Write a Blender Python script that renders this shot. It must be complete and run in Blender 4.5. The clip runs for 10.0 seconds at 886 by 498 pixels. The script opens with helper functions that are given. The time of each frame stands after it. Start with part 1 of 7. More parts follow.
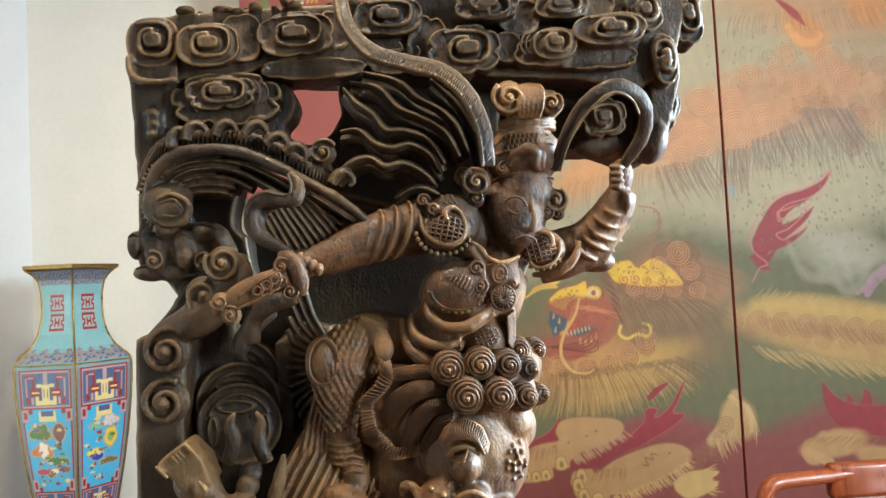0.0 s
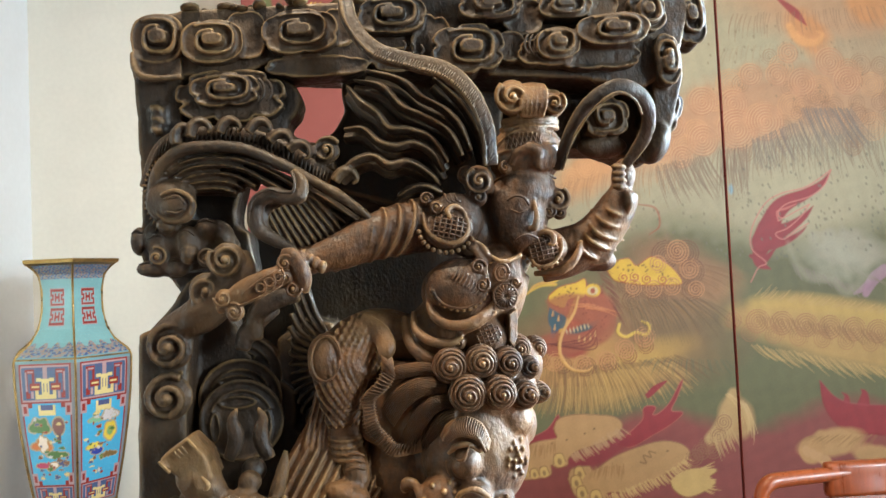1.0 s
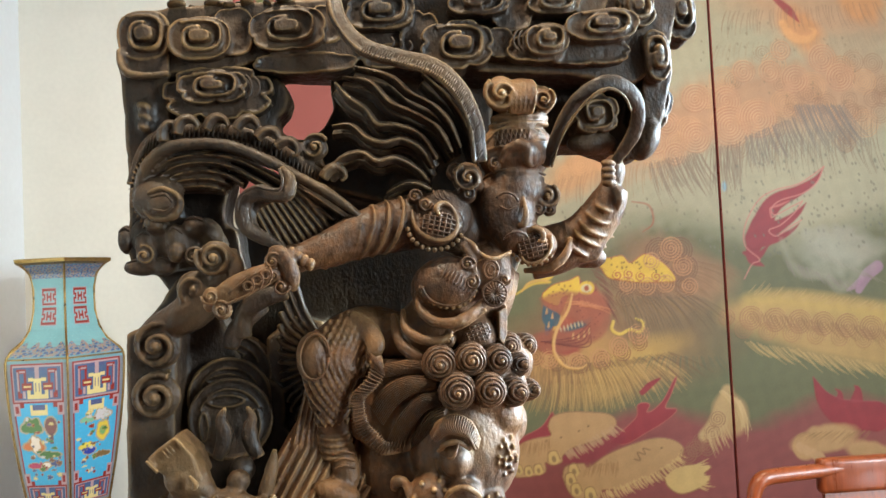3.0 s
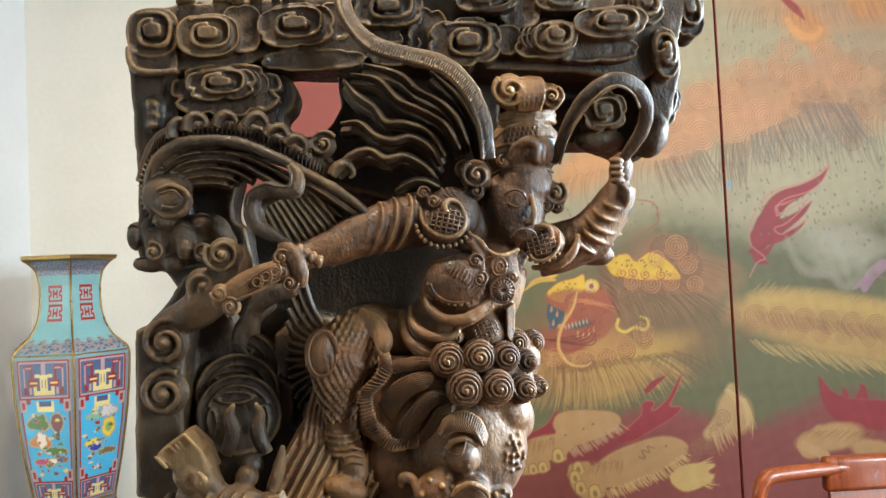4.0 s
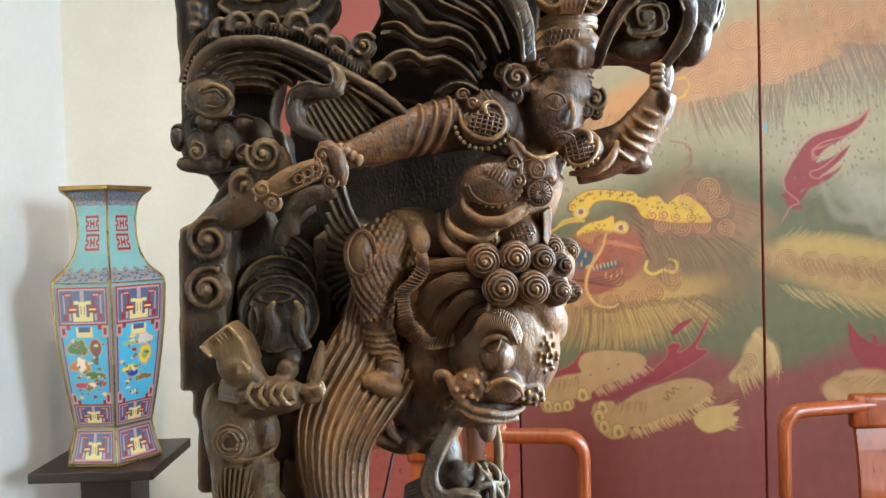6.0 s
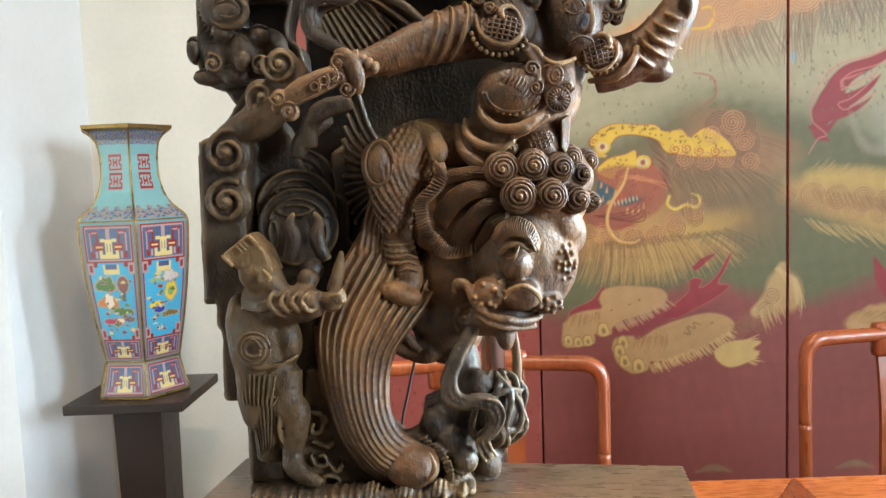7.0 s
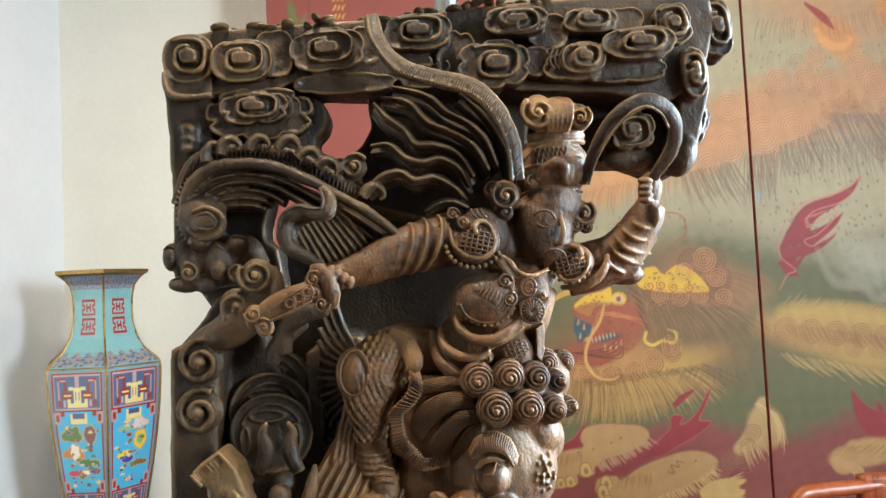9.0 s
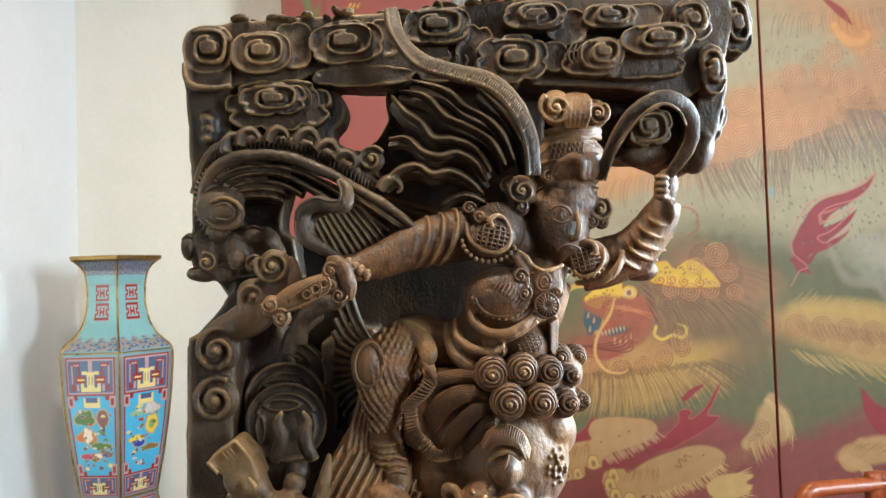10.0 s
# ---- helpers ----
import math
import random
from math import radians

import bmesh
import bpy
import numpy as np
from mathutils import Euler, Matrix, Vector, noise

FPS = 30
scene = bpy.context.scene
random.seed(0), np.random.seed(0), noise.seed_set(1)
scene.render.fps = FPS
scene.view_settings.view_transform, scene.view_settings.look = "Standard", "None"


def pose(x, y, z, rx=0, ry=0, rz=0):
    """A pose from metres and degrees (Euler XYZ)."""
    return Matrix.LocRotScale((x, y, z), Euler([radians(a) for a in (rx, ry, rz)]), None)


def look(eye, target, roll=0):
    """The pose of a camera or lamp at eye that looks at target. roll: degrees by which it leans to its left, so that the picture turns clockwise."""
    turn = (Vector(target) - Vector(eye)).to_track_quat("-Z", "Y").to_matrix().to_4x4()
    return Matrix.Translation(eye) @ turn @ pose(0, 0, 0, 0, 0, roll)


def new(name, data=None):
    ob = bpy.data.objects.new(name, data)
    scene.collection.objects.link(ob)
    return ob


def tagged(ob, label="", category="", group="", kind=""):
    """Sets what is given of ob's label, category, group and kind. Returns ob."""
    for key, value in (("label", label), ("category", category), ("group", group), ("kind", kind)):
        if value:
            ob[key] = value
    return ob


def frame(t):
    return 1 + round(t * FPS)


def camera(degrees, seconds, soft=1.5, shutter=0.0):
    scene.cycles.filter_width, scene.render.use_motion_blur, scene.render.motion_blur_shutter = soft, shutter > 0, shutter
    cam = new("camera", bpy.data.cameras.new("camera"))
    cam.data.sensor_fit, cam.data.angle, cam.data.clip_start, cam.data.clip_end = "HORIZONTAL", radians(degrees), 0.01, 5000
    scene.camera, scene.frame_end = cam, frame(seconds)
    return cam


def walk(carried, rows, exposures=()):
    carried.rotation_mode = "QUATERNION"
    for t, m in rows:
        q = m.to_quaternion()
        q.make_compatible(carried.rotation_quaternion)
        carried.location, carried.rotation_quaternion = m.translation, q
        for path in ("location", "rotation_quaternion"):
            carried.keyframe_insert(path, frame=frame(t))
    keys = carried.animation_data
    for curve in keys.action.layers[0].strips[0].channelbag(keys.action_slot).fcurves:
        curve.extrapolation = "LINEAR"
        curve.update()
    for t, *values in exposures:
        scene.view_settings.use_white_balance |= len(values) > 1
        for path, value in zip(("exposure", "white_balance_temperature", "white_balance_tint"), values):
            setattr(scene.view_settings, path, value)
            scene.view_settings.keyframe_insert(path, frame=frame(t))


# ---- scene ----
cam = camera(60.9, 10.0)
PATH = [
    (0, (0.121, 0.142, 1.482), (0.218, 2.137, 1.575), -2.9),
    (0.5, (0.127, 0.136, 1.49), (0.229, 2.131, 1.584), -3.0),
    (1, (0.117, 0.139, 1.484), (0.217, 2.134, 1.567), -2.5),
    (1.5, (0.127, 0.141, 1.486), (0.235, 2.137, 1.566), -2.6),
    (2, (0.121, 0.141, 1.484), (0.231, 2.137, 1.561), -2.6),
    (2.5, (0.124, 0.142, 1.483), (0.236, 2.137, 1.561), -2.7),
    (4, (0.119, 0.141, 1.482), (0.221, 2.137, 1.555), -2.6),
    (4.5, (0.113, 0.135, 1.474), (0.169, 2.133, 1.53), -2.2),
    (5, (0.106, 0.136, 1.474), (0.155, 2.135, 1.516), -2.0),
    (5.5, (0.096, 0.138, 1.454), (0.136, 2.138, 1.463), -1.8),
    (6, (0.104, 0.134, 1.428), (0.135, 2.133, 1.385), -1.6),
    (6.2, (0.099, 0.134, 1.41), (0.123, 2.132, 1.343), -1.6),
    (7.3, (0.108, 0.125, 1.386), (0.069, 2.116, 1.197), -2.3),
    (7.5, (0.092, 0.12, 1.407), (0.068, 2.115, 1.271), -2.3),
    (8, (0.105, 0.122, 1.493), (0.103, 2.122, 1.504), -3.0),
    (8.5, (0.125, 0.132, 1.502), (0.168, 2.128, 1.616), -3.0),
    (9, (0.114, 0.134, 1.493), (0.152, 2.131, 1.595), -2.7),
    (9.5, (0.113, 0.132, 1.502), (0.143, 2.13, 1.587), -2.3),
    (10, (0.107, 0.129, 1.497), (0.12, 2.128, 1.573), -1.8),
]
walk(cam, [(t, look(eye, target, roll)) for t, eye, target, roll in PATH])

# ---- world and lights ----
world = bpy.data.worlds.new("sky")
scene.world = world
world.use_nodes = True
wn = world.node_tree
sky = wn.nodes.new("ShaderNodeTexSky")
sky.sky_type, sky.sun_disc = "NISHITA", False
sky.sun_elevation, sky.sun_rotation = radians(38), radians(60)
wn.links.new(sky.outputs[0], wn.nodes["Background"].inputs[0])
wn.nodes["Background"].inputs[1].default_value = 0.12


def area_lamp(name, m, size_x, size_y, watts, colour):
    data = bpy.data.lights.new(name, "AREA")
    data.shape, data.size, data.size_y, data.energy, data.color = "RECTANGLE", size_x, size_y, watts, colour
    ob = new(name, data)
    ob.matrix_world = m
    return ob


# daylight from the two windows in the right-hand wall
area_lamp("window_light", look((3.24, -1.3, 2.0), (-0.9, 1.9, 1.3)), 0.8, 1.3, 192, (0.76, 0.91, 1.0))
# second lamp: narrowed beam to brighten the carving's right-facing sides, kept off the vase
area_lamp("window_light", look((3.24, 1.1, 1.85), (0.15, 0.9, 1.35)), 0.9, 1.3, 46, (0.68, 0.87, 1.0)).data.spread = radians(38)
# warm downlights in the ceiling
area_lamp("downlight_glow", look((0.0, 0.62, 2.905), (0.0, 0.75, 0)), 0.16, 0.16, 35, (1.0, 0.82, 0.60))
# second one is unseen, added near the lacquer panels to brighten them
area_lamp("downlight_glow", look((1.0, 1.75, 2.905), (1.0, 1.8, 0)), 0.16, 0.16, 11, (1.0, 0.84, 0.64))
scene.view_settings.exposure = 0.08


# ---- materials ----
def srgb(r, g, b):
    return tuple((c / 255 / 12.92 if c <= 10 else ((c / 255 + 0.055) / 1.055) ** 2.4) for c in (r, g, b)) + (1.0,)


def material(name, low, high, rough=0.5, scale=20.0, stretch=(1, 1, 1), metal=0.0, bump=0.15, bump_scale=None,
             coat=0.0, rough_var=0.1, detail=8.0, dist=0.002, attribute="", coat_rough=0.1, edge=None, patch=None, gloss=0.5):
    m = bpy.data.materials.new(name)
    m.use_nodes = True
    nt = m.node_tree
    n, link = nt.nodes, nt.links.new
    p = n["Principled BSDF"]
    tc = n.new("ShaderNodeTexCoord")
    mp = n.new("ShaderNodeMapping")
    mp.inputs["Scale"].default_value = stretch
    link(tc.outputs["Object"], mp.inputs[0])
    n1 = n.new("ShaderNodeTexNoise")
    n1.inputs["Scale"].default_value, n1.inputs["Detail"].default_value = scale, detail
    link(mp.outputs[0], n1.inputs["Vector"])
    n2 = n.new("ShaderNodeTexNoise")
    n2.inputs["Scale"].default_value, n2.inputs["Detail"].default_value = scale * 0.13, 3
    link(tc.outputs["Object"], n2.inputs["Vector"])
    mixf = n.new("ShaderNodeMath")
    mixf.operation = "MULTIPLY_ADD"
    mixf.inputs[1].default_value = 0.55
    link(n1.outputs[0], mixf.inputs[0])
    half = n.new("ShaderNodeMath")
    half.operation = "MULTIPLY"
    half.inputs[1].default_value = 0.45
    link(n2.outputs[0], half.inputs[0])
    link(half.outputs[0], mixf.inputs[2])
    ramp = n.new("ShaderNodeValToRGB")
    ramp.color_ramp.elements[0].position, ramp.color_ramp.elements[1].position = 0.33, 0.67
    ramp.color_ramp.elements[0].color, ramp.color_ramp.elements[1].color = low, high
    link(mixf.outputs[0], ramp.inputs[0])
    colour = ramp.outputs[0]
    if attribute:
        at = n.new("ShaderNodeAttribute")
        at.attribute_name = attribute
        mul = n.new("ShaderNodeMix")
        mul.data_type, mul.blend_type = "RGBA", "MULTIPLY"
        mul.inputs["Factor"].default_value = 1.0
        link(at.outputs["Color"], mul.inputs["A"])
        link(colour, mul.inputs["B"])
        colour = mul.outputs["Result"]
    if patch:
        # large worn and grimy areas
        n3 = n.new("ShaderNodeTexNoise")
        n3.inputs["Scale"].default_value, n3.inputs["Detail"].default_value = 9, 4
        link(tc.outputs["Object"], n3.inputs["Vector"])
        for k, (lo, hi) in enumerate(((0.52, 0.66), (0.50, 0.36))):
            area = n.new("ShaderNodeMapRange")
            area.inputs["From Min"].default_value, area.inputs["From Max"].default_value = lo, hi
            area.inputs["To Max"].default_value = 0.55
            link(n3.outputs[0], area.inputs["Value"])
            mx = n.new("ShaderNodeMix")
            mx.data_type = "RGBA"
            link(area.outputs[0], mx.inputs["Factor"])
            link(colour, mx.inputs["A"])
            mx.inputs["B"].default_value = patch[k]
            colour = mx.outputs["Result"]
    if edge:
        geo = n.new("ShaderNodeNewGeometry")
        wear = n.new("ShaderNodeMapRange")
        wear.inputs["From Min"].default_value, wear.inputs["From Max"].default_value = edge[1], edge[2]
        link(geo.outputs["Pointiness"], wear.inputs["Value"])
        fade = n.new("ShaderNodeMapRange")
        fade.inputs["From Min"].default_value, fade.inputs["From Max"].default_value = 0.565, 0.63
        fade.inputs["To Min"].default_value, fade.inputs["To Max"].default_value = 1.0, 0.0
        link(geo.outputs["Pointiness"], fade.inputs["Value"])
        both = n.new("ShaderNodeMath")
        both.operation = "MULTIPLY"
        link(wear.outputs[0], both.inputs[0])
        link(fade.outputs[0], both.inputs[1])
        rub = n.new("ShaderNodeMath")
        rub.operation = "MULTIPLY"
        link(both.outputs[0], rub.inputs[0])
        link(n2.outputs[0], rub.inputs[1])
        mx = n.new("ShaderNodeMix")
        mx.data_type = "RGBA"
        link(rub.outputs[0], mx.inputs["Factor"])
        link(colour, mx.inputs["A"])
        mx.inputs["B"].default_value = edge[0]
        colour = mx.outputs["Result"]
    link(colour, p.inputs["Base Color"])
    rr = n.new("ShaderNodeMapRange")
    rr.inputs["To Min"].default_value, rr.inputs["To Max"].default_value = rough - rough_var, rough + rough_var
    rr.inputs["From Min"].default_value, rr.inputs["From Max"].default_value = 0.3, 0.7
    link(n1.outputs[0], rr.inputs["Value"])
    link(rr.outputs[0], p.inputs["Roughness"])
    p.inputs["Metallic"].default_value = metal
    p.inputs["Specular IOR Level"].default_value = gloss
    p.inputs["Coat Weight"].default_value = coat
    p.inputs["Coat Roughness"].default_value = coat_rough
    if bump:
        b = n.new("ShaderNodeBump")
        b.inputs["Strength"].default_value, b.inputs["Distance"].default_value = bump, dist
        src = n1
        if bump_scale:
            src = n.new("ShaderNodeTexNoise")
            src.inputs["Scale"].default_value, src.inputs["Detail"].default_value = bump_scale, 6
            link(mp.outputs[0], src.inputs["Vector"])
        link(src.outputs[0], b.inputs["Height"])
        link(b.outputs[0], p.inputs["Normal"])
    return m


M_WALL = material("wall_paint", srgb(218, 214, 202), srgb(226, 222, 210), 0.75, 60, bump=0.06)
# white paint with the bluish window light of the left wall mixed in
M_WALL_WHITE_LIT = material("white_wall_paint_lit", srgb(224, 229, 234), srgb(230, 235, 240), 0.75, 60, bump=0.06)
M_CEIL = material("ceiling_paint", srgb(228, 225, 216), srgb(236, 233, 226), 0.8, 60, bump=0.05)
M_FLOOR = material("floor_wood", srgb(92, 60, 38), srgb(132, 90, 58), 0.4, 14, (1, 12, 1), bump=0.1)
M_DARKWOOD = material("dark_wood", srgb(24, 14, 12), srgb(42, 25, 21), 0.42, 30, (6, 6, 0.6), bump=0.12, coat=0.15)
M_ROSEWOOD = material("rosewood", srgb(108, 48, 20), srgb(152, 76, 36), 0.36, 34, (3, 3, 0.5), bump=0.06, coat=0.12)
M_TABLE = material("table_wood", srgb(150, 72, 30), srgb(196, 108, 52), 0.28, 26, (1, 8, 1), bump=0.04, coat=0.4)
M_TABLE_DARK = material("table_wood_dark", srgb(112, 48, 24), srgb(150, 72, 36), 0.3, 26, (8, 1, 1), bump=0.04, coat=0.4)
M_BOX = material("plinth_lacquer", srgb(62, 45, 33), srgb(96, 73, 54), 0.30, 24, (1, 7, 1), bump=0.06, coat=0.2)
M_RED = material("red_lacquer", (0.92, 0.92, 0.92, 1), (1, 1, 1, 1), 0.55, 90, bump=0.05, attribute="paint", coat=0.0, rough_var=0.06, gloss=0.35)
M_REDPLAIN = material("red_lacquer_plain", srgb(134, 66, 60), srgb(146, 76, 68), 0.35, 50, bump=0.05, coat=0.15)
M_ENAMEL = material("cloisonne_enamel", (0.88, 0.88, 0.88, 1), (1, 1, 1, 1), 0.22, 160, bump=0.05, attribute="paint", coat=0.3, rough_var=0.06)
M_BRASS = material("aged_brass", srgb(122, 98, 58), srgb(168, 138, 84), 0.35, 60, metal=0.9, bump=0.08)
M_STEEL = material("brushed_steel", srgb(150, 155, 158), srgb(180, 184, 186), 0.28, 80, (1, 1, 0.1), metal=1.0, bump=0.03)
M_BLACK = material("black_rubber", srgb(16, 16, 17), srgb(28, 28, 30), 0.5, 80, bump=0.05)
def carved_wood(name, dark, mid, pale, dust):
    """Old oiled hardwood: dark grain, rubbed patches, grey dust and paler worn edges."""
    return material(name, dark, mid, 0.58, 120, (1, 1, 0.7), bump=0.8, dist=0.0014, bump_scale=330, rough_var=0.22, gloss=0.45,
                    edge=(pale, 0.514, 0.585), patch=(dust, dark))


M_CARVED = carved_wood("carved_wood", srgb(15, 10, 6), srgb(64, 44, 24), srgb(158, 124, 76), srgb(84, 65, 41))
M_CARVED_WARM = carved_wood("carved_wood_rubbed_lit", srgb(24, 14, 8), srgb(104, 68, 35), srgb(174, 134, 82), srgb(118, 88, 52))
M_CARVED_LIT = carved_wood("carved_wood_lit", srgb(28, 19, 11), srgb(94, 68, 38), srgb(158, 126, 80), srgb(104, 82, 52))
M_FRAME = material("window_frame_paint", srgb(214, 210, 200), srgb(226, 222, 212), 0.5, 60, bump=0.05)
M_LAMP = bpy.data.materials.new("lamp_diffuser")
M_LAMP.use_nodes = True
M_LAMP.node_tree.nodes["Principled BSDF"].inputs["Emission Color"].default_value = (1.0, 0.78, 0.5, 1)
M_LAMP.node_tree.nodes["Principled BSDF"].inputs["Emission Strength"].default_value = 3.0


# ---- mesh helpers ----
def link_mesh(name, bm, mat, smooth=False):
    me = bpy.data.meshes.new(name)
    bm.to_mesh(me)
    bm.free()
    me.materials.append(mat)
    if smooth:
        me.polygons.foreach_set("use_smooth", [True] * len(me.polygons))
    return new(name, me)


def part(name, bm, mat, parent, label="", smooth=False):
    ob = link_mesh(name, bm, mat, smooth)
    ob.parent = parent
    if label:
        ob["label"] = label
    return ob


def thing(name, x, y, z, rz=0.0):
    ob = new(name)
    ob.matrix_world = pose(x, y, z, 0, 0, rz)
    return ob


def add_box(bm, x0, x1, y0, y1, z0, z1, bevel=0.0, m=None):
    made = bmesh.ops.create_cube(bm, size=1.0)
    verts = made["verts"]
    for v in verts:
        v.co = Vector(((x0 + x1) / 2 + v.co.x * (x1 - x0), (y0 + y1) / 2 + v.co.y * (y1 - y0), (z0 + z1) / 2 + v.co.z * (z1 - z0)))
        if m is not None:
            v.co = m @ v.co
    if bevel:
        edges = list({e for v in verts for e in v.link_edges})
        bmesh.ops.bevel(bm, geom=edges, offset=bevel, segments=2, affect="EDGES", profile=0.6)
    return bm


def box(*a, **k):
    return add_box(bmesh.new(), *a, **k)


def spline(points, steps):
    """Points on a smooth curve through the given ones (tuples of any length)."""
    p = [np.array(q, float) for q in points]
    if len(p) == 2:
        return [p[0] + (p[1] - p[0]) * s / steps for s in range(steps + 1)]
    p = [2 * p[0] - p[1]] + p + [2 * p[-1] - p[-2]]
    out = []
    for i in range(1, len(p) - 2):
        a, b, c, d = p[i - 1:i + 3]
        for s in range(steps):
            u = s / steps
            out.append(0.5 * (2 * b + (c - a) * u + (2 * a - 5 * b + 4 * c - d) * u * u + (3 * b - a - 3 * c + d) * u ** 3))
    out.append(p[-2])
    return out


def add_tube(bm, points, radius, sides=8, steps=6, flat=1.0, up=(0, -1, 0), taper=None, cap=True, ridges=0, ridge=0.0):
    """A rod swept along a smooth curve. radius: one number or one for each point. flat: its height along up against its width."""
    n = len(points)
    rad = list(radius) if hasattr(radius, "__len__") else [radius] * n
    rows = spline([tuple(p) + (r,) for p, r in zip(points, rad)], steps)
    pts = [Vector(r[:3]) for r in rows]
    up = Vector(up)
    rings = []
    for i, (q, r) in enumerate(zip(pts, rows)):
        t = (pts[min(i + 1, len(pts) - 1)] - pts[max(i - 1, 0)])
        t = t.normalized() if t.length > 1e-9 else Vector((1, 0, 0))
        side = t.cross(up)
        side = side.normalized() if side.length > 1e-4 else t.orthogonal().normalized()
        nrm = side.cross(t)
        ring = []
        for k in range(sides):
            a = 2 * math.pi * k / sides
            rr = max(r[3], 1e-5) * (1 + (ridge * math.cos(ridges * a) if ridges else 0))
            ring.append(bm.verts.new(q + side * (math.cos(a) * rr) + nrm * (math.sin(a) * rr * flat)))
        rings.append(ring)
    for a, b in zip(rings, rings[1:]):
        for k in range(sides):
            bm.faces.new((a[k], a[(k + 1) % sides], b[(k + 1) % sides], b[k]))
    if cap:
        bm.faces.new(rings[0][::-1])
        bm.faces.new(rings[-1])
    return bm


def tube(*a, **k):
    return add_tube(bmesh.new(), *a, **k)


def add_lathe(bm, profile, sides=24, turn=0.0, m=None):
    """A body of revolution from (radius, height) pairs; few sides give a prism."""
    rings = []
    for r, z in profile:
        ring = []
        for k in range(sides):
            a = 2 * math.pi * k / sides + turn
            co = Vector((r * math.cos(a), r * math.sin(a), z))
            ring.append(bm.verts.new(m @ co if m is not None else co))
        rings.append(ring)
    for a, b in zip(rings, rings[1:]):
        for k in range(sides):
            bm.faces.new((a[k], a[(k + 1) % sides], b[(k + 1) % sides], b[k]))
    bm.faces.new(rings[0][::-1])
    bm.faces.new(rings[-1])
    return bm


def lathe(*a, **k):
    return add_lathe(bmesh.new(), *a, **k)


# ---- the room ----
X0, X1, Y0, Y1, ZC = -1.19, 3.3, -2.4, 2.85, 2.95


def structure(name, bm, mat, label):
    return tagged(link_mesh(name, bm, mat), label, name.split("_")[0], kind="structure")


structure("floor", box(X0 - 0.9, X1 + 0.2, Y0 - 0.2, Y1 + 0.2, -0.12, 0.0), M_FLOOR, "brown wooden floor of the dining room")
structure("ceiling", box(X0 - 0.9, X1 + 0.2, Y0 - 0.2, Y1 + 0.2, ZC, ZC + 0.15), M_CEIL, "plain off-white painted ceiling")
structure("wall_back", box(X0 - 0.2, X1 + 0.2, Y1, Y1 + 0.2, 0, ZC), M_WALL, "cream painted wall behind the lacquer panels")
structure("wall_left", box(X0 - 0.2, X0, 2.28, Y1, 0, ZC), M_WALL_WHITE_LIT, "white painted wall beside the vase, tinted for bluish window light")
# the pier that narrows the room in front of the vase's corner
structure("wall_pier", box(X0 - 0.9, X0 - 0.2, 2.27, 2.47, 0, ZC), M_WALL, "short return of the white wall")
structure("wall_west", box(X0 - 0.9, X0 - 0.7, Y0, 2.27, 0, ZC), M_WALL, "white painted side wall of the room")
# unseen wall, given dark wood so that it throws back less fill light
structure("wall_front", box(X0 - 0.9, X1 + 0.2, Y0 - 0.2, Y0, 0, ZC), M_DARKWOOD, "unseen wall opposite the lacquer panels, made dark to bounce less light")
WZ0, WZ1 = 0.95, 2.75
wall = bmesh.new()
for y0, y1 in ((Y0, -1.9), (-0.7, 0.5), (1.7, Y1)):
    add_box(wall, X1, X1 + 0.2, y0, y1, 0, ZC)
for y0, y1 in ((-1.9, -0.7), (0.5, 1.7)):
    add_box(wall, X1, X1 + 0.2, y0, y1, 0, WZ0)
    add_box(wall, X1, X1 + 0.2, y0, y1, WZ1, ZC)
structure("wall_right", wall, M_WALL, "cream wall with two window openings")
hw = 0.6
for k, y_mid in enumerate((-1.3, 1.1)):
    win = tagged(thing("window_%d" % (k + 1), X1 + 0.1, y_mid, WZ0), "white-framed window with clear daylight", "window", kind="structure")
    for y in (-hw, -0.025, hw - 0.05):
        part("window_frame", box(-0.03, 0.03, y, y + 0.05, 0, WZ1 - WZ0, bevel=0.004), M_FRAME, win)
    for z in (0, WZ1 - WZ0 - 0.05):
        part("window_frame", box(-0.028, 0.028, -hw + 0.05, hw - 0.05, z, z + 0.05, bevel=0.004), M_FRAME, win)
    part("window_sill", box(-0.16, 0.02, -hw, hw, -0.03, -0.002, bevel=0.004), M_FRAME, win)
# fixtures for both lamps; the second is added along with its glow
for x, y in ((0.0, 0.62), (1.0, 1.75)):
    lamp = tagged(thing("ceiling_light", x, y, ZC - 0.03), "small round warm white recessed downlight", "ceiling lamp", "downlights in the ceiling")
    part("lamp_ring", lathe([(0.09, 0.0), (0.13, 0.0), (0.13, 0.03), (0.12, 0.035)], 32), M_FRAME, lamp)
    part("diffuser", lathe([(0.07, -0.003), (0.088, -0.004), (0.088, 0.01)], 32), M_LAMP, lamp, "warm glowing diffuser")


# ---- lacquer panels ----
def soft(d, w):
    """1 inside (d below 0), 0 outside, over a width w."""
    return np.clip(0.5 - d / w, 0, 1)


